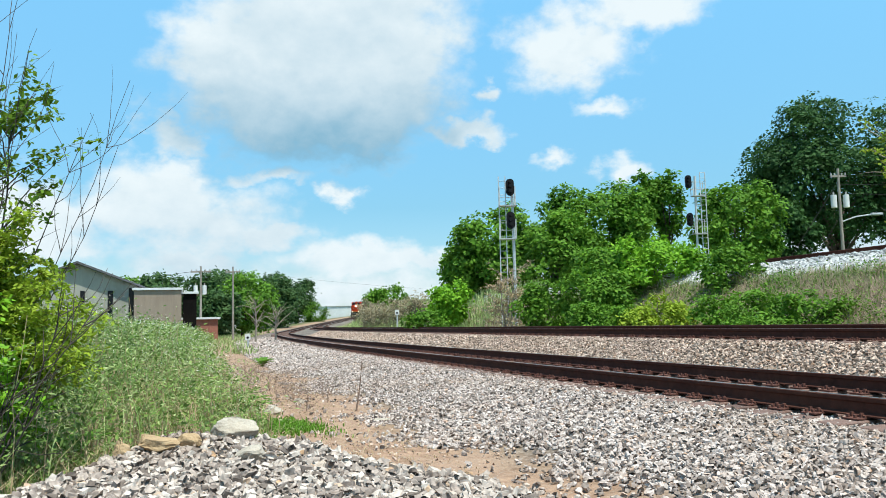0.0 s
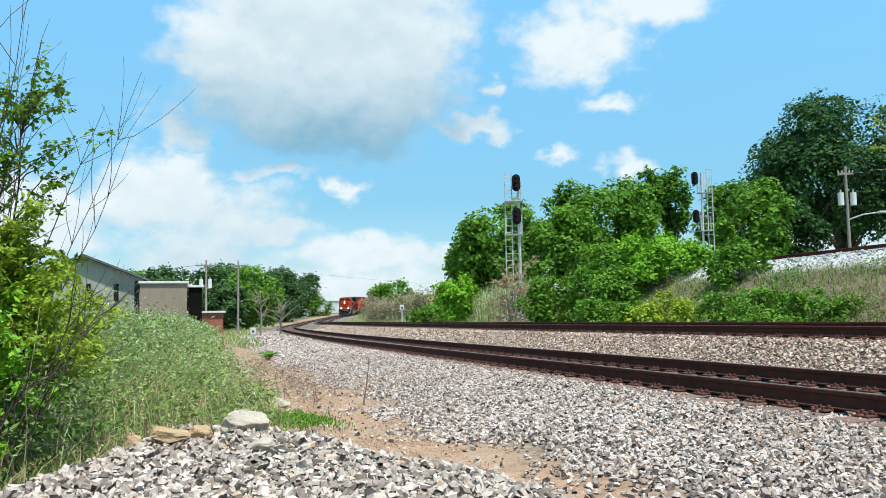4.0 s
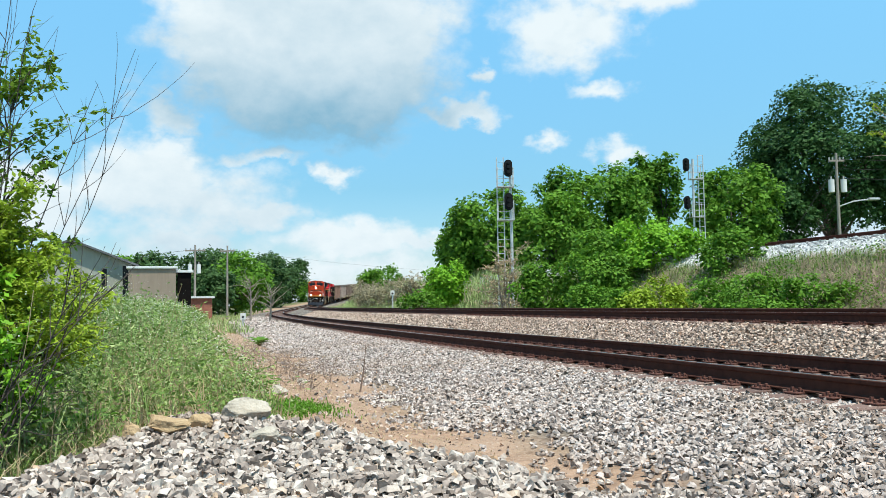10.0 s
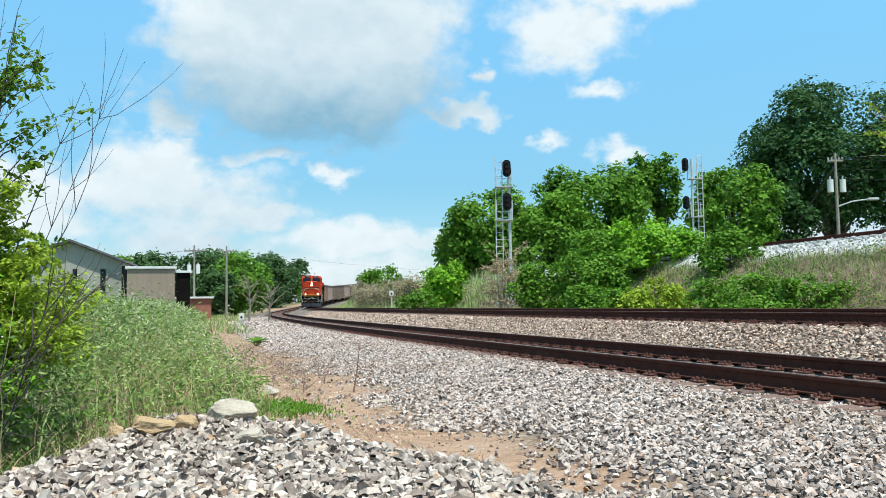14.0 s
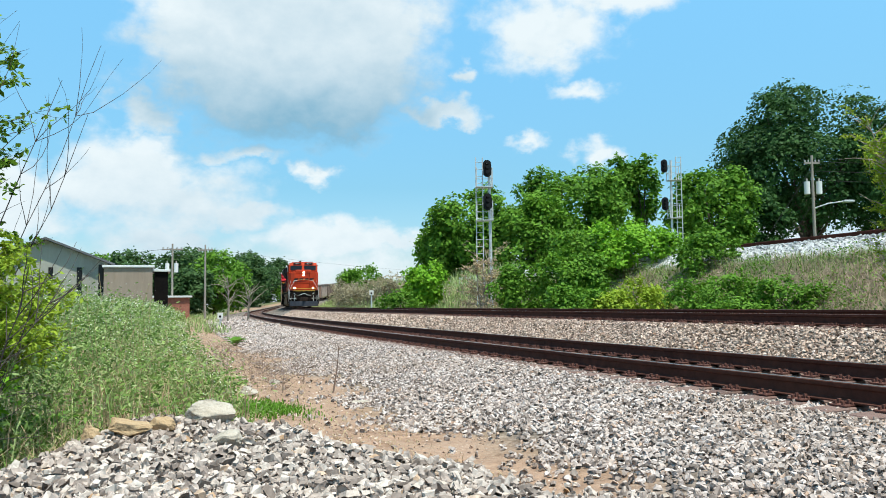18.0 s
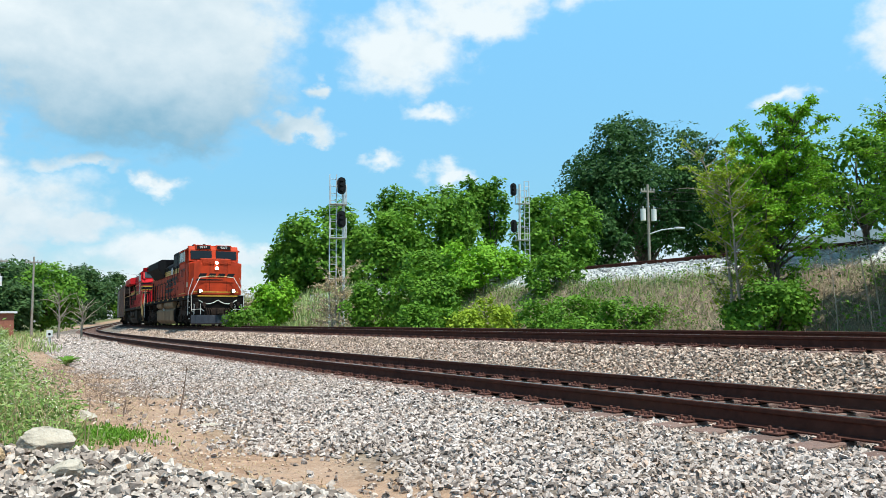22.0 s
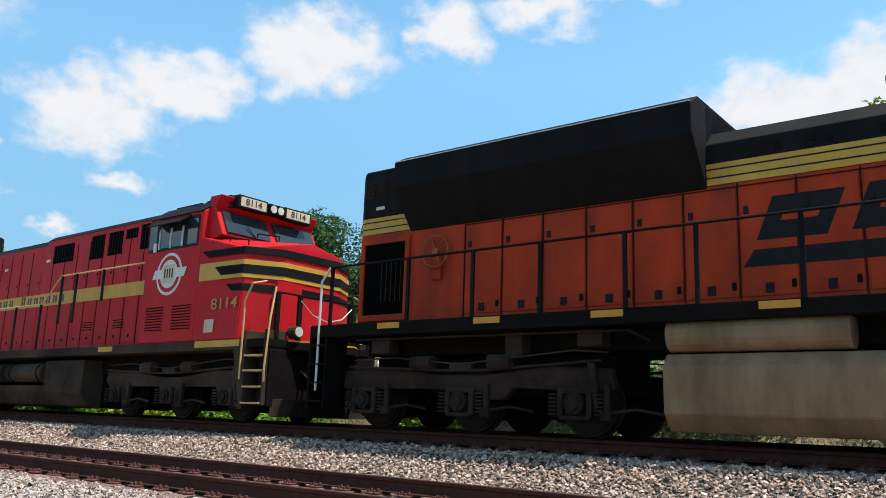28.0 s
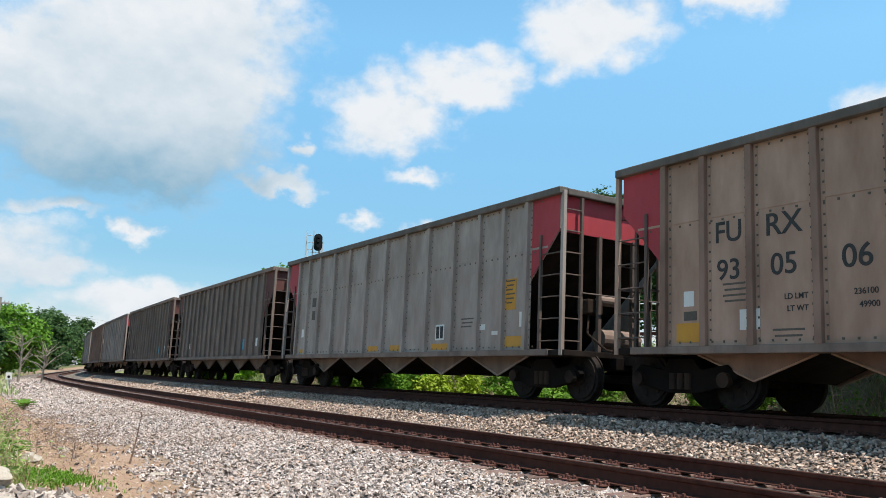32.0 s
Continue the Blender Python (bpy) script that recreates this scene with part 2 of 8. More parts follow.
def stone_mat(name, tones, bump=0.3):
    """Crushed stone: every chip takes its own tone from a ramp of the quarry's colours, with grain over it."""
    m = bpy.data.materials.new(name)
    m.use_nodes = True
    nt = m.node_tree
    N, L = nt.nodes.new, nt.links.new
    b = nt.nodes["Principled BSDF"]
    b.inputs["Roughness"].default_value, b.inputs["Specular IOR Level"].default_value = 0.85, 0.3
    g, ramp = N("ShaderNodeNewGeometry"), N("ShaderNodeValToRGB")
    L(g.outputs["Random Per Island"], ramp.inputs[0])
    els = ramp.color_ramp.elements
    while len(els) < len(tones):
        els.new(0.5)
    for e, (p, c) in zip(els, tones):
        e.position, e.color = p, (*c, 1)
    tc, n1 = N("ShaderNodeTexCoord"), N("ShaderNodeTexNoise")
    n1.inputs["Scale"].default_value, n1.inputs["Detail"].default_value = 26, 5
    L(tc.outputs["Object"], n1.inputs["Vector"])
    r = N("ShaderNodeMapRange")
    r.inputs["From Min"].default_value, r.inputs["From Max"].default_value, r.inputs["To Min"].default_value, r.inputs["To Max"].default_value = 0.3, 0.7, 0.62, 1.25
    L(n1.outputs["Fac"], r.inputs["Value"])
    n2 = N("ShaderNodeTexNoise")
    n2.inputs["Scale"].default_value, n2.inputs["Detail"].default_value = 0.45, 4
    L(tc.outputs["Object"], n2.inputs["Vector"])
    r2 = N("ShaderNodeMapRange")
    r2.inputs["From Min"].default_value, r2.inputs["From Max"].default_value, r2.inputs["To Max"].default_value = 0.45, 0.75, 0.3
    L(n2.outputs["Fac"], r2.inputs["Value"])
    mul, rust = N("ShaderNodeVectorMath"), N("ShaderNodeMix")
    mul.operation = "SCALE"
    L(ramp.outputs[0], mul.inputs[0])
    L(r.outputs[0], mul.inputs["Scale"])
    rust.data_type = "RGBA"
    rust.inputs["B"].default_value = (0.27, 0.17, 0.10, 1)
    L(mul.outputs[0], rust.inputs["A"])
    L(r2.outputs[0], rust.inputs["Factor"])
    L(rust.outputs["Result"], b.inputs["Base Color"])
    bp = N("ShaderNodeBump")
    bp.inputs["Strength"].default_value, bp.inputs["Distance"].default_value = bump, 0.01
    L(n1.outputs["Fac"], bp.inputs["Height"])
    L(bp.outputs[0], b.inputs["Normal"])
    return m


STONE = stone_mat("ballast_stone", ((0, (0.114, 0.090, 0.076)), (0.15, (0.258, 0.206, 0.179)), (0.4, (0.430, 0.353, 0.314)), (0.7, (0.556, 0.471, 0.426)), (0.9, (0.651, 0.564, 0.521)), (1.0, (0.440, 0.286, 0.197))))
STONE_BROWN = stone_mat("tan_ballast_stone", ((0, (0.114, 0.082, 0.063)), (0.15, (0.261, 0.186, 0.145)), (0.4, (0.450, 0.329, 0.260)), (0.72, (0.585, 0.444, 0.357)), (0.92, (0.690, 0.547, 0.458)), (1.0, (0.418, 0.238, 0.145))))
HEAP_STONE = stone_mat("heap_stone", ((0, (0.140, 0.110, 0.092)), (0.15, (0.269, 0.215, 0.184)), (0.4, (0.399, 0.327, 0.282)), (0.72, (0.518, 0.439, 0.381)), (0.93, (0.609, 0.533, 0.470)), (1.0, (0.444, 0.276, 0.156))))
UPPER_STONE = surface("pale_ballast", (0.25, 0.25, 0.25), (0.66, 0.66, 0.65), 5, 0.9, bump=0.8, bump_scale=9, island=0.5)
RAIL = surface("rail_rust", (0.042, 0.014, 0.010), (0.085, 0.031, 0.021), 9, 0.85, bump=0.15, stain=(0.12, 0.05, 0.03), stain_amount=0.3, spec=0.2)
RAIL_TOP = surface("rail_running_face", (0.22, 0.19, 0.17), (0.42, 0.39, 0.36), 6, 0.35, 0.9, stretch=(1, 1, 1))
TIE = surface("tie_wood", (0.075, 0.043, 0.036), (0.27, 0.175, 0.145), 10, 0.9, bump=0.5, each=0.45, stretch=(9, 1.2, 4), stain=(0.14, 0.06, 0.035), stain_amount=0.5)
PLATE = surface("rusty_tie_plate", (0.065, 0.024, 0.018), (0.18, 0.068, 0.045), 20, 0.85, bump=0.2)
BARK = surface("bark", (0.06, 0.045, 0.035), (0.16, 0.125, 0.10), 12, 0.95, bump=0.8, stretch=(1, 1, 0.3))
DEADWOOD = surface("dead_wood", (0.20, 0.16, 0.12), (0.42, 0.36, 0.29), 10, 0.95, bump=0.5)
TWIG = surface("dark_twig", (0.035, 0.026, 0.022), (0.09, 0.07, 0.06), 10, 0.95)
GALV = surface("galvanised_steel", (0.42, 0.43, 0.43), (0.66, 0.67, 0.67), 7, 0.5, 0.35)
BLACK = surface("black_paint", (0.005, 0.005, 0.006), (0.011, 0.011, 0.012), 8, 0.6, spec=0.2)
CONCRETE = surface("concrete", (0.32, 0.31, 0.29), (0.52, 0.51, 0.48), 5, 0.9, bump=0.3, stain=(0.2, 0.19, 0.17))


def leaf_mat(name, dark, light):
    return surface(name, dark, light, 0.8, 0.62, island=0.6, trans=0.30, stain=(dark[0] * 0.8, dark[1] * 0.8, dark[2] * 0.8), stain_scale=0.25, stain_amount=0.5, spec=0.16)


LEAF = leaf_mat("leaf_mid", (0.065, 0.155, 0.016), (0.19, 0.37, 0.035))
LEAF_DARK = leaf_mat("leaf_dark", (0.026, 0.068, 0.020), (0.075, 0.165, 0.042))
LEAF_LIGHT = leaf_mat("leaf_light", (0.12, 0.28, 0.015), (0.30, 0.55, 0.042))
LEAF_YELLOW = leaf_mat("leaf_yellow_green", (0.18, 0.27, 0.018), (0.40, 0.51, 0.05))
LEAF_GLOSSY = leaf_mat("leaf_glossy", (0.06, 0.13, 0.014), (0.24, 0.38, 0.035))
# duller, bluer leaf for distant trees: the haze of distance is in it
LEAF_FAR_HAZE = leaf_mat("leaf_far_haze", (0.04, 0.088, 0.030), (0.105, 0.185, 0.055))
GRASS = leaf_mat("weed_green", (0.065, 0.14, 0.026), (0.33, 0.45, 0.12))
GRASS_PALE = leaf_mat("weed_pale", (0.18, 0.27, 0.07), (0.53, 0.60, 0.28))
DRY_STEM = surface("dry_stem", (0.13, 0.082, 0.060), (0.30, 0.205, 0.155), 10, 0.95)
STRAW = surface("straw", (0.30, 0.22, 0.11), (0.55, 0.44, 0.27), 8, 0.9, island=0.6, trans=0.25)
BRUSH = surface("dead_brush", (0.24, 0.17, 0.12), (0.52, 0.41, 0.31), 8, 0.9, island=0.6, trans=0.2)
SCRUB = surface("dry_scrub_stems", (0.24, 0.20, 0.11), (0.46, 0.41, 0.27), 8, 0.9, island=0.6, trans=0.25)
FLOWER = surface("white_flower", (0.62, 0.62, 0.52), (0.85, 0.85, 0.78), 8, 0.8, island=0.5, trans=0.3)


def ground_material():
    m = bpy.data.materials.new("ground_mix")
    m.use_nodes = True
    nt = m.node_tree
    N, L = nt.nodes.new, nt.links.new
    b = nt.nodes["Principled BSDF"]
    b.inputs["Roughness"].default_value = 0.95
    b.inputs["Specular IOR Level"].default_value = 0.2
    tc = N("ShaderNodeTexCoord")

    def noise_at(scale, detail=5):
        n = N("ShaderNodeTexNoise")
        n.inputs["Scale"].default_value, n.inputs["Detail"].default_value, n.inputs["Roughness"].default_value = scale, detail, 0.65
        L(tc.outputs["Object"], n.inputs["Vector"])
        return n.outputs["Fac"]

    def blend(fac, a, bcol, lo=0.0, hi=1.0):
        r = N("ShaderNodeMapRange")
        r.inputs["From Min"].default_value, r.inputs["From Max"].default_value = lo, hi
        L(fac, r.inputs["Value"])
        x = N("ShaderNodeMix")
        x.data_type = "RGBA"
        L(r.outputs[0], x.inputs["Factor"])
        for key, v in (("A", a), ("B", bcol)):
            if isinstance(v, tuple):
                x.inputs[key].default_value = (*v, 1)
            else:
                L(v, x.inputs[key])
        return x.outputs["Result"]

    def zone(name):
        a = N("ShaderNodeAttribute")
        a.attribute_name = name
        return a.outputs["Fac"]

    vor = N("ShaderNodeTexVoronoi")
    vor.inputs["Scale"].default_value = 17
    L(tc.outputs["Object"], vor.inputs["Vector"])
    bw = N("ShaderNodeSeparateColor")
    L(vor.outputs["Color"], bw.inputs[0])
    # gravel kept dark, darkest at cell edges: shade between the stones is painted in
    gravel = blend(bw.outputs[0], (0.075, 0.063, 0.053), (0.35, 0.30, 0.255))
    gravel = blend(vor.outputs["Distance"], gravel, (0.05, 0.042, 0.035), 0.45, 0.9)
    dirt = blend(noise_at(5.0), (0.17, 0.100, 0.064), (0.43, 0.28, 0.19), 0.3, 0.7)
    dirt = blend(noise_at(1.1), dirt, (0.35, 0.235, 0.165), 0.42, 0.62)
    dirt = blend(noise_at(34.0), dirt, (0.46, 0.37, 0.29), 0.58, 0.68)
    earth = blend(noise_at(3.0), (0.13, 0.098, 0.066), (0.29, 0.225, 0.16), 0.3, 0.7)
    grass = blend(noise_at(1.2), (0.045, 0.085, 0.022), (0.13, 0.165, 0.055), 0.3, 0.7)
    pale = blend(bw.outputs[1], (0.26, 0.26, 0.255), (0.66, 0.66, 0.65))
    c = blend(noise_at(0.4), grass, earth, 0.45, 0.65)
    c = blend(zone("gravel"), c, gravel)
    c = blend(zone("dirt"), c, dirt)
    c = blend(zone("pale"), c, pale)
    c = blend(zone("earth"), c, earth)
    L(c, b.inputs["Base Color"])
    bp = N("ShaderNodeBump")
    bp.inputs["Strength"].default_value, bp.inputs["Distance"].default_value = 0.7, 0.03
    add = N("ShaderNodeMath")
    add.operation = "ADD"
    L(noise_at(22.0, 4), add.inputs[0])
    inv = N("ShaderNodeMath")
    inv.operation = "MULTIPLY"
    inv.inputs[1].default_value = -0.8
    L(vor.outputs["Distance"], inv.inputs[0])
    L(inv.outputs[0], add.inputs[1])
    L(add.outputs[0], bp.inputs["Height"])
    L(bp.outputs[0], b.inputs["Normal"])
    return m


# ---- plan of the line ----
HEAD = radians(-18.28)
P0 = np.array([2.0, 15.75])
D0 = np.array([math.sin(HEAD), math.cos(HEAD)])
N0 = np.array([D0[1], -D0[0]])
RADIUS, GAP = 690.0, 4.73
RAIL_NEAR, RAIL_FAR, RAIL_UPPER = EYE - 0.731, EYE - 0.212, 3.28
HALF_GAUGE, UPPER_OFF = 0.775, 14.3


def track_point(s, off):
    """Plan position and heading (from +y to the right) at the way s along the near track's middle, off metres to its far side."""
    if s <= 0:
        p = P0 + D0 * s + N0 * off
        return p[0], p[1], HEAD
    a = s / RADIUS
    c = P0 + N0 * RADIUS
    h = HEAD + a
    r = RADIUS - off
    return c[0] - math.cos(h) * r, c[1] + math.sin(h) * r, h


def to_track(x, y):
    """Arrays of offset from the near track's middle and way along it."""
    dx, dy = x - P0[0], y - P0[1]
    s, u = dx * D0[0] + dy * D0[1], dx * N0[0] + dy * N0[1]
    c = P0 + N0 * RADIUS
    ex, ey = x - c[0], y - c[1]
    r = np.hypot(ex, ey)
    ang = np.arctan2(ey, -ex) - HEAD
    far = s > 0
    return np.where(far, RADIUS - r, u), np.where(far, RADIUS * ang, s)


T_NEAR, T_FAR = RAIL_NEAR - 0.18, RAIL_FAR - 0.18
PROFILE_U = np.array([-60, -14, -6.0, -4.2, -3.2, -2.5, -1.7, 1.6, 2.1, 3.05, 6.3, 7.4, 8.2, 9.0, 11.6, 11.95, 12.7, 15.9, 17.5, 26, 80])
PROFILE_Z = np.array([0.2, 0.1, 0.0, 0.0, 0.08, T_NEAR - 0.15, T_NEAR - 0.095, T_NEAR - 0.075, T_NEAR + 0.02, T_FAR - 0.115, T_FAR - 0.06, 0.40, 0.40, 0.70,
                      2.45, 2.56, RAIL_UPPER - 0.22, RAIL_UPPER - 0.22, 2.8, 2.7, 2.6])


def rise(s):
    """The grade: far round the curve the line climbs."""
    d = np.maximum(np.asarray(s, float) - 100.0, 0.0)
    return np.where(d < 140, 1.7 * (d / 115.0) ** 2, 2.52 + (d - 140) * 0.036)


def smooth(a, lo, hi):
    t = np.clip((a - lo) / (hi - lo), 0, 1)
    return t * t * (3 - 2 * t)


def heap(x, y):
    """The spread heap of stone before the camera."""
    edge = 6.0 + 0.12 * np.sin(x * 2.7) - 1.05 * np.clip(x + 0.9, 0, 9)
    side = smooth(x + 0.12 * (5.6 - y), -2.55, -1.95) * (1 - smooth(x, 0.0, 1.7))
    return 0.33 * side * (1 - smooth(y, edge - 0.25, edge + 0.4)) * smooth(y, 0.4, 2.6)


def ground_z(x, y):
    x, y = np.asarray(x, float), np.asarray(y, float)
    u, s = to_track(x, y)
    z = np.interp(u, PROFILE_U, PROFILE_Z)
    z = z + (0.26 * smooth(-u, 4.2, 6.2) + 0.1 * smooth(-u, 7, 12)) * smooth(y, 4.5, 8.5) * (1 - smooth(y, 50, 120))
    z = z + 0.04 * np.sin(x * 0.9 + 1.3 * np.sin(y * 0.37)) * np.sin(y * 0.8 + 0.6) * smooth(-u, 3.4, 6.0)
    z = z + rise(np.minimum(s, 330)) * smooth(u, -30, -8) * (1 - smooth(u, 20, 60)) * (1 - smooth(-x, 150, 300))
    return z + heap(x, y)


def gz(x, y):
    return float(ground_z(np.array([x]), np.array([y]))[0])


def mesh_object(name, verts, faces, material, smooth_shade=False, parent=None):
    me = bpy.data.meshes.new(name)
    verts = np.asarray(verts, np.float32)
    me.vertices.add(len(verts))
    me.vertices.foreach_set("co", verts.ravel())
    faces = np.asarray(faces, np.int32)
    k = faces.shape[1]
    me.loops.add(faces.size)
    me.loops.foreach_set("vertex_index", faces.ravel())
    me.polygons.add(len(faces))
    me.polygons.foreach_set("loop_start", np.arange(0, faces.size, k, dtype=np.int32))
    me.polygons.foreach_set("loop_total", np.full(len(faces), k, np.int32))
    me.polygons.foreach_set("use_smooth", np.full(len(faces), smooth_shade))
    me.update(calc_edges=True)
    me.validate()
    me.materials.append(material)
    ob = new(name, me)
    if parent:
        ob.parent = parent
    return ob


def build_ground():
    def axis(lo, hi, near_lo, near_hi, step):
        pts = list(np.arange(near_lo, near_hi, step))
        d, v = step, near_hi
        while v < hi:
            pts.append(v)
            d *= 1.13
            v += d
        pts.append(hi)
        d, v = step, near_lo
        while v > lo:
            d *= 1.13
            v -= d
            pts.append(max(v, lo))
        return np.array(sorted(set(pts)))
    xs, ys = axis(-2500, 2500, -34, 34, 0.42), axis(-900, 3500, -16, 95, 0.42)
    X, Y = np.meshgrid(xs, ys)
    Z = ground_z(X, Y)
    far = smooth(np.hypot(X, Y), 330, 800)
    Z = Z * (1 - far) + 0.3 * far
    nx, ny = len(xs), len(ys)
    idx = np.arange(nx * ny).reshape(ny, nx)
    quads = np.stack([idx[:-1, :-1], idx[:-1, 1:], idx[1:, 1:], idx[1:, :-1]], -1).reshape(-1, 4)
    ob = mesh_object("ground", np.stack([X, Y, Z], -1).reshape(-1, 3), quads, ground_material(), True)
    u, s = to_track(X, Y)
    wob = 0.35 * np.sin(s * 0.9) + 0.25 * np.sin(s * 2.3 + 1)
    gravel = smooth(u + 0.3 * wob, -4.3, -3.7) * (1 - smooth(u + 0.2 * wob, 7.0, 7.7))
    gravel = np.maximum(gravel, heap(X, Y) * 6)
    gravel = np.maximum(gravel, (1 - smooth(Y, 5, 8)) * smooth(X, -2.4, -1.6) * (1 - smooth(u, -3, -2)))
    dirt = (smooth(u, -8.2 + 0.2, -6.4) * (1 - smooth(u + wob * 0.5, -4.2, -3.5))) * smooth(Y, 4.2, 5.6)
    dirt = dirt * np.clip(1 - heap(X, Y) * 9, 0, 1)
    pale = smooth(u, 11.8, 12.1) * (1 - smooth(u, 16.2, 17))
    earth = smooth(u, 7.4, 8.0) * (1 - smooth(u, 11.0, 11.8))
    for name, val in (("gravel", gravel), ("dirt", dirt), ("pale", pale), ("earth", earth * 0.8)):
        at = ob.data.attributes.new(name, "FLOAT", "POINT")
        at.data.foreach_set("value", np.clip(val, 0, 1).astype(np.float32).ravel())
    tagged(ob, "gravel ballast, bare brown dirt and grassy earth beside a railway", "ground", kind="structure")


build_ground()

# ---- stones ----
CUBE_F = np.array([[0, 1, 3, 2], [4, 6, 7, 5], [0, 4, 5, 1], [2, 3, 7, 6], [0, 2, 6, 4], [1, 5, 7, 3]])
STONE_F = np.array([[i, (i + 1) % 6, 6 + (i + 1) % 6, 6 + i] for i in range(6)] + [[6, 7, 8, 9], [6, 9, 10, 11]])
RING = np.arange(6) * math.pi / 3


def stones(name, pts, size, material, seed, label="", tilt=0.30):
    """Crushed stone as one piece of stuff: blunt six-sided broken blocks at pts (n x 3), each turned its own way."""
    rng = np.random.default_rng(seed)
    n = len(pts)
    a = RING[None] + rng.normal(size=(n, 6)) * 0.30
    r0, r1 = rng.uniform(0.66, 1.08, (n, 6)), rng.uniform(0.46, 1.0, (n, 6))
    lo = np.stack([np.cos(a) * r0, np.sin(a) * r0, np.full((n, 6), -0.75)], -1)
    hi = np.stack([np.cos(a) * r1, np.sin(a) * r1, 0.50 + rng.normal(size=(n, 6)) * 0.26], -1)
    v = np.concatenate([lo, hi], 1)
    v *= np.asarray(size).reshape(-1, 1, 1) * np.stack([rng.uniform(0.85, 1.55, n), rng.uniform(0.60, 1.0, n), rng.uniform(0.34, 0.66, n)], 1)[:, None, :]
    q = rng.normal(size=(n, 4)) * np.array([1, tilt, tilt, 1.0])
    q /= np.linalg.norm(q, axis=1, keepdims=True)
    w, x, y, z = q.T
    R = np.stack([1 - 2 * (y * y + z * z), 2 * (x * y - z * w), 2 * (x * z + y * w), 2 * (x * y + z * w), 1 - 2 * (x * x + z * z), 2 * (y * z - x * w),
                  2 * (x * z - y * w), 2 * (y * z + x * w), 1 - 2 * (x * x + y * y)], 1).reshape(n, 3, 3)
    v = np.einsum("nij,nkj->nki", R, v) + pts[:, None, :]
    f = STONE_F[None] + (np.arange(n) * 12)[:, None, None]
    ob = mesh_object(name, v.reshape(-1, 3), f.reshape(-1, 4), material)
    return tagged(ob, label, "gravel", kind="stuff")


def strewn(rng, a_lo, a_hi, b_lo, b_hi, cell):
    """Points on a shaken grid, so that pieces lie side by side."""
    a, b = np.meshgrid(np.arange(a_lo, a_hi, cell), np.arange(b_lo, b_hi, cell))
    a, b = a.ravel(), b.ravel()
    return a + rng.uniform(-0.42, 0.42, len(a)) * cell, b + rng.uniform(-0.42, 0.42, len(b)) * cell


def line_grid(rng, s_lo, s_hi, u_lo, u_hi, cell):
    s, u = strewn(rng, s_lo, s_hi, u_lo, u_hi, cell)
    a = HEAD + np.maximum(s, 0) / RADIUS
    c = P0 + N0 * RADIUS
    r = RADIUS - u
    x = np.where(s > 0, c[0] - np.cos(a) * r, P0[0] + D0[0] * s + N0[0] * u)
    y = np.where(s > 0, c[1] + np.sin(a) * r, P0[1] + D0[1] * s + N0[1] * u)
    return x, y


def scatter_track(rng, n, s_lo, s_hi, u_lo, u_hi, power=1.0):
    """Points in a strip along the line, denser towards s_lo."""
    s = s_lo + (s_hi - s_lo) * rng.random(n) ** power
    u = rng.uniform(u_lo, u_hi, n)
    pos = s > 0
    a = HEAD + np.where(pos, s, 0) / RADIUS
    c = P0 + N0 * RADIUS
    r = RADIUS - u
    x = np.where(pos, c[0] - np.cos(a) * r, P0[0] + D0[0] * s + N0[0] * u)
    y = np.where(pos, c[1] + np.sin(a) * r, P0[1] + D0[1] * s + N0[1] * u)
    return x, y


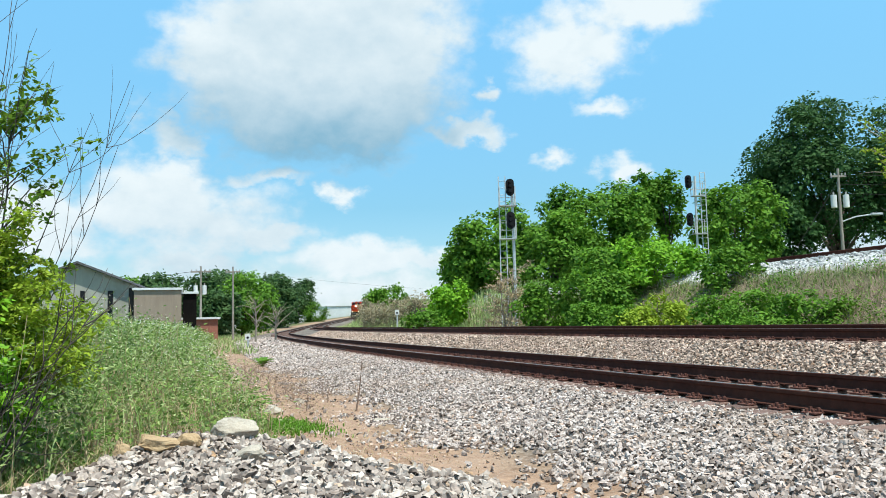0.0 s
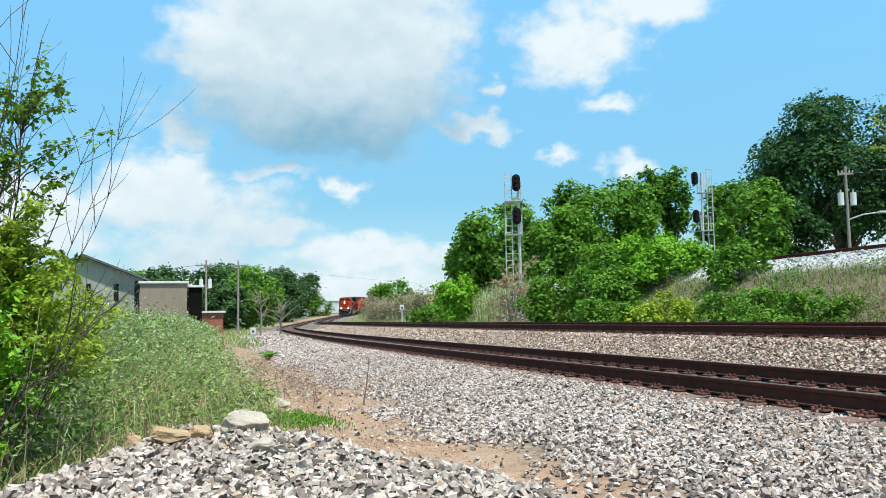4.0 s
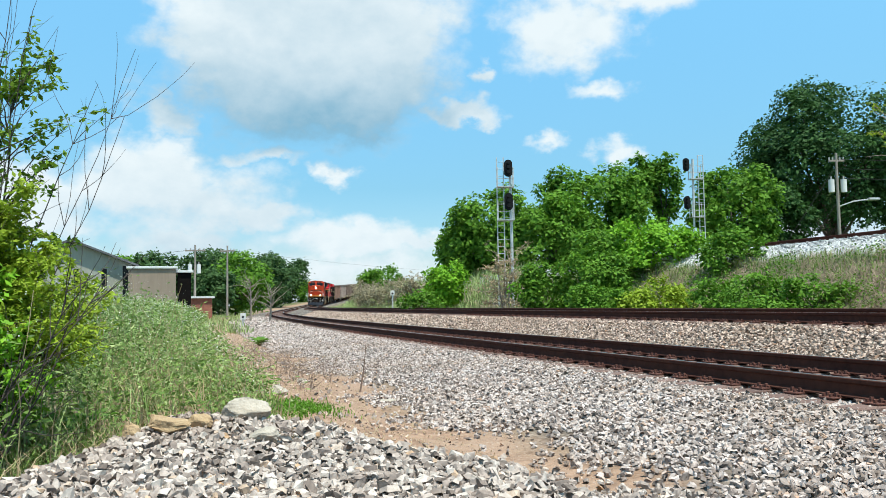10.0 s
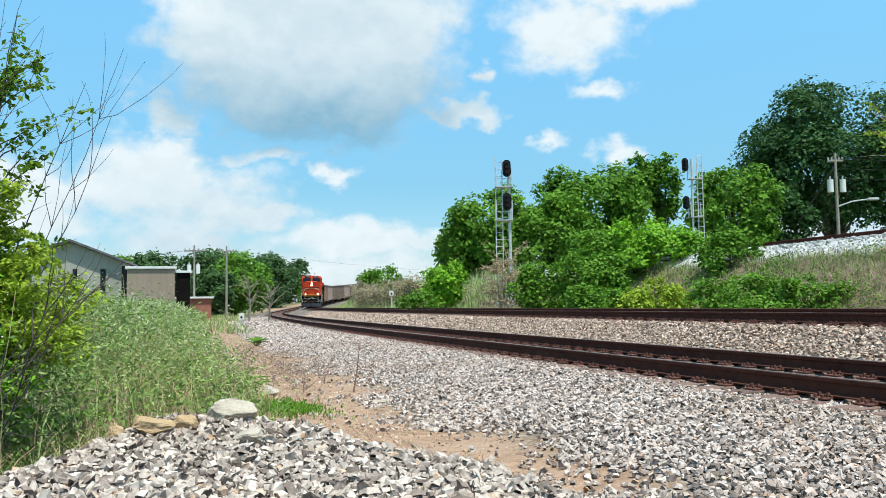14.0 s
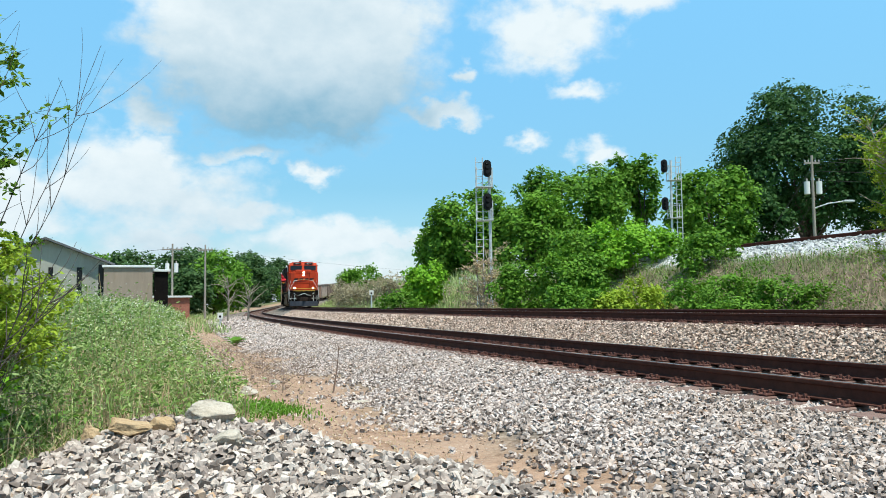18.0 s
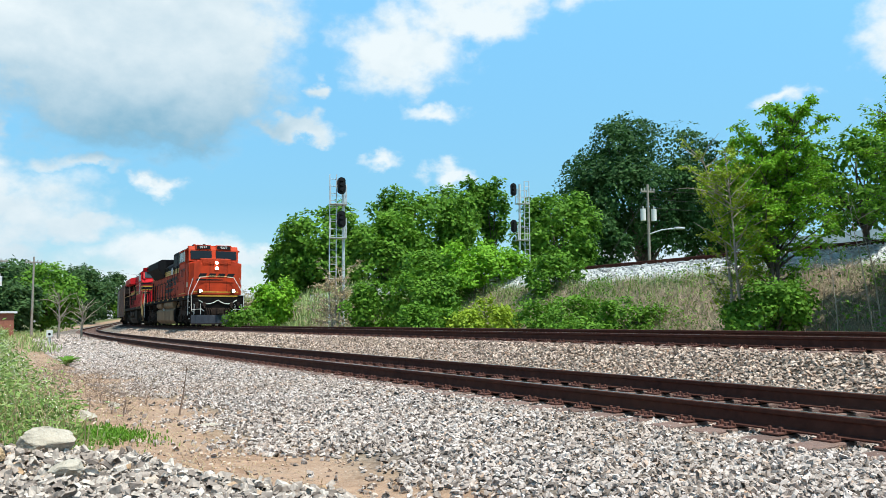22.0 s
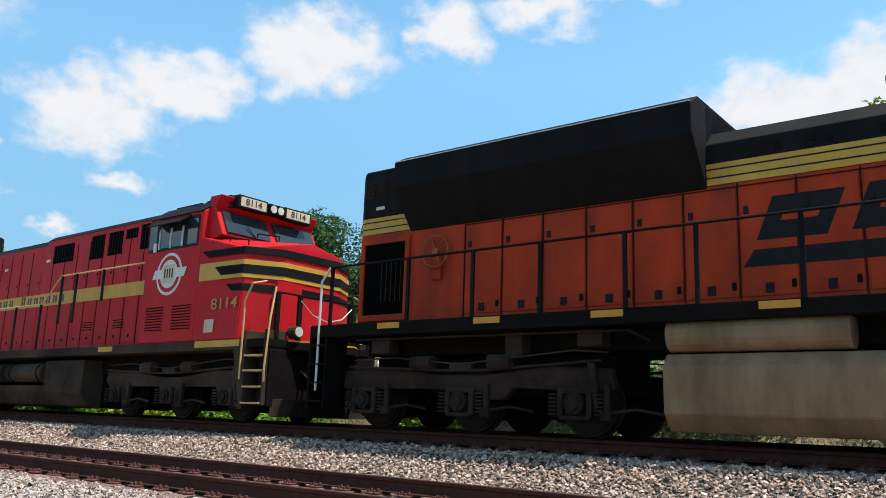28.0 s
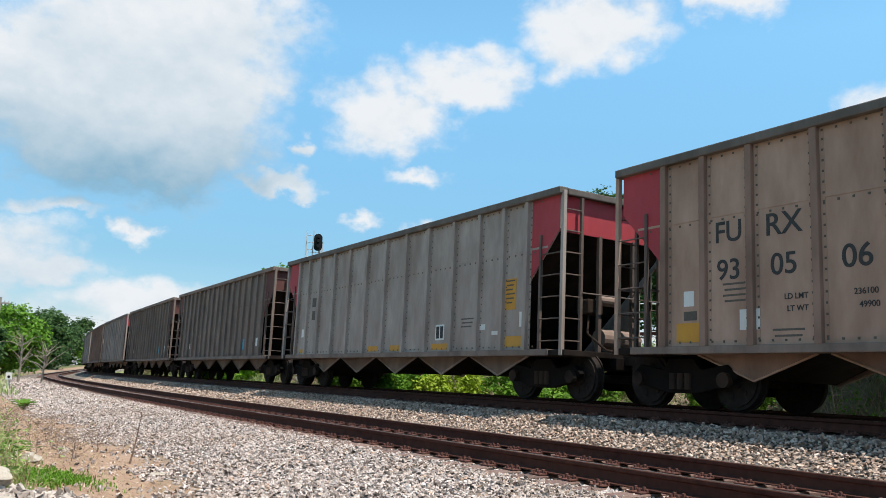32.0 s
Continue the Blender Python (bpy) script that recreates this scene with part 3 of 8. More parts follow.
def build_stones():
    rng = np.random.default_rng(3)

    def lay(name, x, y, size, mat, seed, lift, label):
        z = ground_z(x, y) + lift
        stones(name, np.stack([x, y, z], 1), size, mat, seed, label=label)

    grow = lambda n: rng.uniform(0.72, 1.15, n)
    x, y = line_grid(rng, -13.5, 9, -5.6, -1.25, 0.042)
    u, s = to_track(x, y)
    k = rng.random(len(u)) < 0.012 + 0.99 * smooth(u + 0.35 * np.sin(s * 0.9) + 0.3 * np.sin(s * 2.7) + rng.normal(size=len(u)) * 0.28, -4.2, -3.7)
    x, y = x[k], y[k]
    lay("ballast_shoulder", x, y, 0.030 * grow(len(x)), STONE, 5, 0.020, "loose grey and tan broken ballast stone beside the track")
    k = rng.random(len(x)) < 0.16
    lay("ballast_shoulder", x[k], y[k], 0.030 * grow(k.sum()), STONE, 15, 0.042, "loose ballast stones lying on top of the others")
    x, y = line_grid(rng, 9, 26, -4.3, -1.2, 0.075)
    lay("ballast_shoulder", x, y, 0.047 * grow(len(x)), STONE, 6, 0.03, "grey ballast stone running away along the track")
    x, y = line_grid(rng, 26, 62, -4.3, -1.2, 0.16)
    lay("ballast_shoulder", x, y, 0.10 * grow(len(x)), STONE, 16, 0.03, "grey ballast stone far along the track")
    x, y = line_grid(rng, -14, 12, -1.3, 1.45, 0.060)
    lay("crib_ballast", x, y, 0.036 * grow(len(x)), STONE, 7, 0.012, "grey ballast stone between the wooden ties")
    x, y = line_grid(rng, -19, 12, 1.35, 3.42, 0.060)
    lay("ballast_slope", x, y, 0.034 * grow(len(x)), STONE_BROWN, 8, 0.022, "tan ballast stone on the slope up to the main track")
    k = rng.random(len(x)) < 0.14
    lay("ballast_slope", x[k], y[k], 0.036 * grow(k.sum()), STONE_BROWN, 17, 0.048, "loose tan stones lying on the slope")
    x, y = line_grid(rng, 12, 62, 1.3, 3.5, 0.10)
    lay("ballast_slope", x, y, 0.055 * grow(len(x)), STONE_BROWN, 9, 0.02, "tan ballast stone along the main track")
    x, y = line_grid(rng, -20, 16, 3.4, 6.4, 0.11)
    lay("crib_ballast", x, y, 0.055 * grow(len(x)), STONE_BROWN, 10, 0.012, "tan ballast stone between the main track's ties")
    # the heap and the strewn foreground
    x, y = strewn(rng, -2.75, 4.6, 1.9, 6.4, 0.041)
    u, s = to_track(x, y)
    h = heap(x, y)
    n = len(x)
    keep = (u < -3.9) & ((h > 0.02) | ((rng.random(n) < 0.95) & (y < 5.0 + 0.25 * x) & (x > -0.6)) | (rng.random(n) < 0.10))
    x, y = x[keep], y[keep]
    lay("stone_heap", x, y, 0.029 * rng.uniform(0.6, 1.35, len(x)), HEAP_STONE, 11, 0.020, "spread heap of pale grey broken stone")
    k = rng.random(len(x)) < 0.30
    lay("stone_heap", x[k], y[k], 0.031 * rng.uniform(0.6, 1.4, k.sum()), HEAP_STONE, 18, 0.044, "loose stones on top of the heap")
    # strewn stones on the dirt
    x, y = scatter_track(rng, 9500, -11, 22, -7.0, -3.9, 1.2)
    k = heap(x, y) < 0.03
    lay("strewn_stone", x[k], y[k], 0.006 + 0.022 * rng.random(k.sum()) ** 3, STONE_BROWN, 12, 0.004, "small stones strewn over bare dirt")
    # pale ballast of the upper line
    x, y = scatter_track(rng, 9000, -30, 50, 11.85, 13.2)
    lay("upper_ballast", x, y, rng.uniform(0.035, 0.075, len(x)), UPPER_STONE, 13, 0.0, "pale grey ballast on the shoulder of the upper line")


build_stones()

# ---- tracks ----


def box_data(sx, sy, sz, bevel=0.0, mid=(0, 0, 0)):
    bm = bmesh.new()
    bmesh.ops.create_cube(bm, size=1.0, matrix=Matrix.Translation(mid) @ Matrix.Diagonal((sx, sy, sz, 1)))
    if bevel:
        bmesh.ops.bevel(bm, geom=bm.edges[:], offset=bevel, segments=1, affect="EDGES")
    return bm


def to_mesh(name, bm, material):
    me = bpy.data.meshes.new(name)
    bm.normal_update()
    bm.to_mesh(me)
    bm.free()
    for m in material if isinstance(material, (list, tuple)) else (material,):
        me.materials.append(m)
    return me


def part(name, bm, material, parent, label="", at=None):
    ob = new(name, to_mesh(name, bm, material))
    ob.parent = parent
    if at is not None:
        ob.matrix_basis = at
    return tagged(ob, label)


RAIL_SECTION = np.array([(-0.070, 0), (-0.070, 0.012), (-0.012, 0.032), (-0.009, 0.055), (-0.009, 0.118), (-0.034, 0.136), (-0.036, 0.170), (-0.028, 0.178),
                         (0.028, 0.178), (0.036, 0.170), (0.034, 0.136), (0.009, 0.118), (0.009, 0.055), (0.012, 0.032), (0.070, 0.012), (0.070, 0)])


def rail(name, off, top, s_lo, s_hi, parent, label, height=0.178):
    ss = np.concatenate([np.arange(s_lo, 0, 6.0), np.arange(0, s_hi, 4.0)])
    vs = []
    for s in ss:
        x, y, h = track_point(s, off)
        for a, z in RAIL_SECTION:
            vs.append((x + math.cos(h) * a, y - math.sin(h) * a, top + (z - 0.178) * height / 0.178 + float(rise(s))))
    k, n = len(RAIL_SECTION), len(ss)
    idx = np.arange(k * n).reshape(n, k)
    nxt = np.roll(idx, -1, 1)
    f = np.stack([idx[:-1], nxt[:-1], nxt[1:], idx[1:]], -1).reshape(-1, 4)
    ob = mesh_object(name, vs, f, RAIL, False, parent)
    ob.data.materials.append(RAIL_TOP)
    mi = np.zeros((n - 1, k), np.int32)
    mi[:, 7] = 1
    ob.data.polygons.foreach_set("material_index", mi.ravel())
    return tagged(ob, label)


def build_track(name, off, top, s_lo, s_hi, tie_lo, tie_hi, label, seed, plates=True, cant=0.0):
    rng = random.Random(seed)
    tr = tagged(new(name), label, "railway track", kind="structure")
    for sgn in (-1, 1):
        rail("rail", off + sgn * HALF_GAUGE, top + sgn * cant, s_lo, s_hi, tr, "rust-brown steel rail with a worn running face")
    tie_meshes = [to_mesh("tie", box_data(2.55, 0.225 + 0.012 * k, 0.17, 0.012, (0.02 * k - 0.03, 0, -0.085)), TIE) for k in range(4)]
    pl = box_data(0.36, 0.19, 0.018, 0.004, (0, 0, 0.009))
    for px in (-0.13, 0.13):
        for py in (-0.055, 0.055):
            bmesh.ops.create_cube(pl, size=1.0, matrix=Matrix.Translation((px * 0.72, py, 0.036)) @ Matrix.Diagonal((0.030, 0.024, 0.045, 1)))
            bmesh.ops.create_cube(pl, size=1.0, matrix=Matrix.Translation((px * 1.18, py * 0.8, 0.030)) @ Matrix.Diagonal((0.024, 0.024, 0.036, 1)))
    for px in (-0.085, 0.085):
        bmesh.ops.create_cube(pl, size=1.0, matrix=Matrix.Translation((px, 0, 0.026)) @ Matrix.Diagonal((0.018, 0.19, 0.024, 1)))
    plate_me = to_mesh("tie_plate", pl, PLATE)
    lean = Matrix.Rotation(-math.atan(cant / HALF_GAUGE), 4, "Y")
    s = tie_lo
    while s < tie_hi:
        x, y, h = track_point(s, off + rng.uniform(-0.05, 0.05))
        t = new("tie", rng.choice(tie_meshes))
        t.parent = tr
        t.matrix_basis = Matrix.Translation((x, y, top - 0.196 + rng.uniform(-0.012, 0.0))) @ Matrix.Rotation(-h + rng.uniform(-0.02, 0.02), 4, "Z") @ lean
        if plates and -14 < s < 16:
            for sgn in (-1, 1):
                px, py, ph = track_point(s, off + sgn * HALF_GAUGE)
                p = new("tie_plate", plate_me)
                p.parent = tr
                p.matrix_basis = Matrix.Translation((px, py, top + sgn * cant - 0.196)) @ Matrix.Rotation(-ph, 4, "Z") @ lean
        s += 0.5 + rng.uniform(-0.03, 0.03)
    # the further ties, joined
    vs, fs = [], []
    cube = np.array([[x, y, z] for x in (-1.27, 1.27) for y in (-0.115, 0.115) for z in (-0.16, 0)], float)
    for lo, hi in ((s_lo, tie_lo), (tie_hi, min(s_hi, 150))):
        s = lo
        while s < hi - 0.3:
            x, y, h = track_point(s, off)
            c, d = math.cos(h), math.sin(h)
            fs += (CUBE_F + len(vs)).tolist()
            vs += [(x + a * c + b * d, y - a * d + b * c, top - 0.2 + z + float(rise(s))) for a, b, z in cube]
            s += 0.51
    if vs:
        ob = mesh_object("far_ties", vs, fs, TIE, False, tr)
        tagged(ob, "row of weathered wooden ties", kind="stuff")
    return tr


build_track("track_near", 0.0, RAIL_NEAR, -70, 330, -14, 34, "rusty siding track on weathered wooden ties in grey ballast", 1, cant=0.021)
build_track("track_main", GAP, RAIL_FAR, -90, 420, -24, 30, "main line track with brown rails on wooden ties", 2, cant=0.024)
build_track("track_upper", UPPER_OFF, RAIL_UPPER, -60, 160, -2, 0, "rusty rails of an upper line on pale ballast", 4, False)

# ---- plants ----


def rot_random(rng, n, up=0.0):
    """n random frames as (n,3) axis pairs: a along the leaf, b across it; up leans the leaf's face upward."""
    a = rng.normal(size=(n, 3))
    a[:, 2] *= 0.6
    a /= np.linalg.norm(a, axis=1, keepdims=True)
    nrm = rng.normal(size=(n, 3)) * (1 - up) + np.array([0, 0, 1.0]) * (up * 2)
    b = np.cross(nrm, a)
    b /= np.linalg.norm(b, axis=1, keepdims=True) + 1e-9
    return a, b


def leaf_quads(pts, size, rng, up=0.3, slim=0.5, droop=0.0, face=None):
    """Leaves as folded diamonds: verts and quad faces."""
    n = len(pts)
    a, b = rot_random(rng, n, up)
    if face is not None:
        nrm = face + rng.normal(size=(n, 3)) * 0.42
        b = np.cross(nrm, a)
        b /= np.linalg.norm(b, axis=1, keepdims=True) + 1e-9
        a = np.cross(b, nrm)
        a /= np.linalg.norm(a, axis=1, keepdims=True) + 1e-9
    if droop:
        a[:, 2] -= droop
        a /= np.linalg.norm(a, axis=1, keepdims=True)
    sz = (np.asarray(size) * rng.uniform(0.6, 1.35, n))[:, None]
    tip, half = a * sz, b * sz * slim * 0.5
    v = np.stack([pts, pts + tip * 0.45 + half, pts + tip, pts + tip * 0.5 - half], 1)
    f = np.arange(n * 4).reshape(n, 4)
    return v.reshape(-1, 3), f


def tubes(lines, sides=4):
    """Tapered tubes along polylines: list of (points, radius at start, radius at end)."""
    V, F, off = [], [], 0
    ang = np.arange(sides) * 2 * math.pi / sides
    for pts, r0, r1 in lines:
        pts = np.asarray(pts, float)
        k = len(pts)
        d = np.gradient(pts, axis=0)
        d /= np.linalg.norm(d, axis=1, keepdims=True) + 1e-9
        ref = np.where(np.abs(d[:, 2:3]) > 0.9, np.array([[1.0, 0, 0]]), np.array([[0, 0, 1.0]]))
        p = np.cross(d, ref)
        p /= np.linalg.norm(p, axis=1, keepdims=True) + 1e-9
        q = np.cross(d, p)
        r = np.linspace(r0, r1, k)[:, None, None]
        ring = pts[:, None] + r * (np.cos(ang)[None, :, None] * p[:, None] + np.sin(ang)[None, :, None] * q[:, None])
        V.append(ring.reshape(-1, 3))
        idx = np.arange(k * sides).reshape(k, sides) + off
        nx = np.roll(idx, -1, 1)
        F.append(np.stack([idx[:-1], nx[:-1], nx[1:], idx[1:]], -1).reshape(-1, 4))
        off += k * sides
    return np.concatenate(V), np.concatenate(F)


def bent(p0, direction, length, rng, k=6, wander=0.18, lift=0.0):
    d = np.asarray(direction, float)
    d = d / np.linalg.norm(d)
    pts = [np.asarray(p0, float)]
    for _ in range(k - 1):
        d = d + rng.normal(size=3) * wander + np.array([0, 0, lift])
        d /= np.linalg.norm(d)
        pts.append(pts[-1] + d * length / (k - 1))
    return np.array(pts)


def tree(name, x, y, top, rx, ry, low, leaves, size, mat, seed, label, category="tree", clumps=26, trunk=0.18, base=None, shell=0.75, lean=(0, 0), bark=None, ragged=0.35):
    """A broad-leaved tree or bush: trunk with limbs to each clump, a crown of separate leaves in clumps with gaps between."""
    rng = np.random.default_rng(seed)
    z0 = gz(x, y) - 0.05 if base is None else base
    root = tagged(new(name), label, category)
    root.location = (x, y, z0)
    h, lo = top - z0, low - z0
    mid, rz = (h + lo) / 2, (h - lo) / 2
    clumps = int(clumps * 1.9)
    leaves = int(leaves * 1.12)
    u = rng.normal(size=(clumps, 3))
    u /= np.linalg.norm(u, axis=1, keepdims=True)
    rad = rng.uniform(0.25, 1.0, clumps) ** 0.40 * (0.78 - 0.05 * ragged)
    c = u * rad[:, None] * np.array([rx, ry, rz]) + np.array([lean[0], lean[1], mid])
    cr = rng.uniform(0.20, 0.34, clumps) * (1 + ragged * rng.uniform(-0.6, 0.5, clumps))
    per = rng.multinomial(leaves, cr ** 2 / (cr ** 2).sum())
    P, Q = [], []
    reach = np.array([rx, ry, rz])
    for k in range(clumps):
        # sprigs of leaves on the clump's outer and upper side, a few leaves within
        ns = max(4, per[k] // 16)
        d = rng.normal(size=(ns, 3)) * 0.8 + u[k] * 0.45 + np.array([0, 0, 0.35])
        d /= np.linalg.norm(d, axis=1, keepdims=True)
        mids = c[k] + d * (cr[k] * rng.uniform(0.55, 1.08, ns))[:, None] * reach
        who = rng.integers(0, ns, per[k])
        off = rng.normal(size=(per[k], 3)) * size * 0.95
        out = d[who]
        off -= out * (off * out).sum(1, keepdims=True) * 0.75
        p = mids[who] + off
        inner = rng.random(per[k]) < 0.2
        p[inner] = c[k] + (p[inner] - c[k]) * rng.uniform(0.1, 0.75, inner.sum())[:, None]
        P.append(p)
        Q.append(out * 0.8 + np.array([0, 0, 0.45]))
    P, Q = np.concatenate(P), np.concatenate(Q)
    keep = P[:, 2] > 0.05
    P, Q = P[keep], Q[keep]
    v, f = leaf_quads(P, size, rng, 0.35, 0.66, 0.0, Q)
    crown = mesh_object("crown", v, f, mat, False, root)
    lines = []
    fork = np.array([lean[0] * 0.3, lean[1] * 0.3, max(lo * 0.9, h * 0.22)])
    lines.append((np.array([[0, 0, -0.1], fork * 0.5 + [0.04, 0.03, 0], fork]), trunk, trunk * 0.75))
    for k in range(min(clumps, 14)):
        lines.append((np.array([fork * rng.uniform(0.6, 1.0), fork * 0.45 + c[k] * 0.55 + rng.normal(size=3) * 0.12 * rx * 0.5, c[k]]), trunk * 0.42, trunk * 0.08))
    v, f = tubes(lines, 6)
    mesh_object("trunk", v, f, bark or BARK, True, root)
    return root


def spray_tree(name, x, y, top, reach, low, branches, leaf, mat, seed, label, category="tree", trunk=0.07, twigs=7, per_twig=26, lean=(0, 0), base=None, bare=0.0, rise=0.55, stems=1, bark=None, slim=0.5):
    """A feathery young tree: rising branches with drooping twigs and leaves set along them."""
    rng = np.random.default_rng(seed)
    z0 = gz(x, y) - 0.05 if base is None else base
    root = tagged(new(name), label, category)
    root.location = (x, y, z0)
    h = top - z0
    lines, P = [], []
    for st in range(stems):
        sp = bent((rng.normal() * 0.12 * (stems > 1), rng.normal() * 0.12 * (stems > 1), -0.1), (lean[0] / h + rng.normal() * 0.1 * (stems > 1), lean[1] / h + rng.normal() * 0.1 * (stems > 1), 1), h * (0.96 - 0.1 * st), rng, 9, 0.05)
        lines.append((sp, trunk, trunk * 0.15))
        for b in range(branches // stems):
            fr = (low - z0) / h + (1 - (low - z0) / h) * rng.random() ** 0.9
            i = min(int(fr * 8), 7)
            p0 = sp[i] + (sp[i + 1] - sp[i]) * (fr * 8 - i)
            a = rng.uniform(0, 2 * math.pi)
            ln = reach * (0.45 + 0.75 * math.sin(min(1.0, (1 - fr) * 1.15 + 0.12) * math.pi * 0.62)) * rng.uniform(0.6, 1.15)
            br = bent(p0, (math.cos(a), math.sin(a), rise + rng.normal() * 0.25), ln, rng, 7, 0.13, -0.02)
            lines.append((br, trunk * 0.33, trunk * 0.05))
            if rng.random() < bare:
                continue
            for w in range(twigs):
                g = rng.uniform(0.25, 1.0)
                j = min(int(g * 6), 5)
                q0 = br[j] + (br[j + 1] - br[j]) * (g * 6 - j)
                tw = bent(q0, (rng.normal(), rng.normal(), rng.normal() * 0.35 + 0.1), ln * rng.uniform(0.16, 0.36), rng, 5, 0.15, -0.05)
                lines.append((tw, trunk * 0.08, trunk * 0.03))
                t = rng.random(per_twig) * 3.999
                jj = t.astype(int)
                P.append(tw[jj] + (tw[jj + 1] - tw[jj]) * (t - jj)[:, None] + rng.normal(size=(per_twig, 3)) * leaf * 0.35)
    v, f = tubes(lines, 4)
    mesh_object("branchwork", v, f, bark or BARK, True, root)
    if P:
        P = np.concatenate(P)
        v, f = leaf_quads(P, leaf, rng, 0.45, slim, 0.25)
        mesh_object("foliage", v, f, mat, False, root)
    return root


# the wood and bushes beyond the main track
tree("tree", 32.6, 67.9, 20.0, 7.9, 7.5, 5.5, 34000, 0.31, LEAF_DARK, 21, "tall dark green oak standing behind a utility pole", clumps=46, trunk=0.45)
tree("tree", 38.9, 66.0, 17.0, 5.5, 5.5, 4.5, 13000, 0.31, LEAF_DARK, 22, "dark green tree crown beside the tall oak", clumps=24, trunk=0.35)
tree("tree", 11.2, 60.9, 12.2, 4.6, 4.5, 3.0, 15000, 0.31, LEAF, 23, "broad rounded green tree in a hedge row", clumps=34, trunk=0.3)
tree("tree", 4.0, 60.0, 9.8, 4.3, 4.0, 2.5, 14000, 0.31, LEAF, 24, "rounded green tree behind a signal mast", clumps=32, trunk=0.28)
tree("tree", 1.7, 62.5, 8.2, 2.5, 2.6, 2.0, 7500, 0.30, LEAF, 25, "small green tree at the end of the hedge row", clumps=22, trunk=0.22)
tree("tree", 7.6, 56.0, 9.0, 3.4, 3.0, 2.2, 8500, 0.30, LEAF, 26, "shaded green tree inside the hedge row", clumps=24, trunk=0.22)
tree("tree", 14.9, 63.0, 12.6, 1.6, 1.6, 7.0, 3600, 0.32, LEAF, 27, "thin ragged tree with gaps in its crown", clumps=12, trunk=0.18, ragged=0.8)
tree("tree", 17.4, 63.5, 13.4, 1.5, 1.6, 6.5, 3700, 0.32, LEAF, 28, "thin ragged tree with gaps in its crown", clumps=12, trunk=0.18, ragged=0.8)
tree("tree", 20.8, 58.0, 11.6, 3.6, 3.4, 3.5, 11000, 0.31, LEAF, 29, "green tree standing behind the ladder mast", clumps=26, trunk=0.25)
tree("tree", 25.5, 63.0, 10.5, 3.4, 3.4, 3.2, 8000, 0.32, LEAF_DARK, 30, "dark green tree under the tall oak", clumps=22, trunk=0.25)
tree("bush", 0.3, 50.0, 4.0, 1.5, 1.4, 0.6, 3600, 0.22, LEAF_LIGHT, 31, "bright green rounded bush beside the main track", "bush", clumps=18, trunk=0.08)
tree("bush", 5.6, 30.5, 3.5, 1.7, 1.5, 0.3, 5600, 0.16, LEAF, 33, "green bush with climbing vines on the bank", "bush", clumps=24, trunk=0.06)
tree("bush", 8.8, 34.0, 4.9, 2.5, 2.2, 1.0, 8500, 0.18, LEAF_LIGHT, 34, "bright green leafy bush on the bank", "bush", clumps=30, trunk=0.08)
tree("bush", 6.9, 35.0, 4.4, 2.0, 2.0, 0.6, 6000, 0.18, LEAF, 35, "green leafy bush on the bank", "bush", clumps=24, trunk=0.08)
tree("bush", 4.1, 33.0, 2.9, 1.4, 1.3, 0.3, 4600, 0.15, LEAF, 36, "low green bush grown with vines", "bush", clumps=20, trunk=0.05)
tree("bush", 10.1, 28.6, 3.9, 1.25, 1.2, 1.4, 4600, 0.14, LEAF, 37, "green bush at the top of the bank", "bush", clumps=18, trunk=0.05, base=1.5)
tree("bush", 7.1, 27.2, 2.0, 1.5, 1.2, 0.3, 4200, 0.13, LEAF_YELLOW, 38, "yellow-green scrub on the bank", "bush", clumps=20, trunk=0.04)
tree("bush", 5.4, 27.6, 1.9, 1.5, 1.1, 0.3, 4200, 0.13, LEAF, 39, "low green scrub at the foot of the bank", "bush", clumps=20, trunk=0.04)
tree("bush", 9.0, 24.4, 2.2, 1.7, 1.1, 0.5, 4600, 0.12, LEAF, 40, "low green scrub on the bank", "bush", clumps=24, trunk=0.04)
tree("bush", 9.6, 21.4, 1.9, 1.0, 0.8, 0.5, 2600, 0.11, LEAF, 41, "green scrub on the bank", "bush", clumps=14, trunk=0.04)
tree("bush", 8.3, 21.2, 1.35, 1.2, 0.8, 0.3, 2600, 0.10, LEAF, 42, "green scrub at the foot of the bank", "bush", clumps=16, trunk=0.03)
tree("bush", -1.2, 47.0, 2.0, 1.4, 1.2, 0.3, 2600, 0.17, LEAF, 43, "low green bush beside the main track", "bush", clumps=16, trunk=0.04)
spray_tree("bush", 2.7, 36.0, 4.0, 1.5, 0.9, 60, 0.10, STRAW, 44, "grey-brown half-dead thorny bush under a signal mast", "bush", trunk=0.05, twigs=6, per_twig=9, stems=5, bark=DEADWOOD)
# feathery trees on the near bank
spray_tree("tree", 10.75, 16.4, 6.45, 1.35, 2.3, 110, 0.085, LEAF_LIGHT, 51, "feathery light green young tree on the bank", trunk=0.085, twigs=11, per_twig=38, stems=3, lean=(0.25, 0), rise=1.05)
spray_tree("tree", 10.1, 16.7, 5.6, 0.95, 1.3, 80, 0.08, LEAF_YELLOW, 52, "thin yellowish young tree with bare twigs", trunk=0.05, twigs=7, per_twig=16, stems=2, bare=0.3, rise=0.9, bark=DEADWOOD)
tree("bush", 10.45, 15.9, 2.15, 1.15, 0.9, 0.5, 6000, 0.10, LEAF, 53, "dark vines and leaves round the foot of a tree", "bush", clumps=26, trunk=0.04)
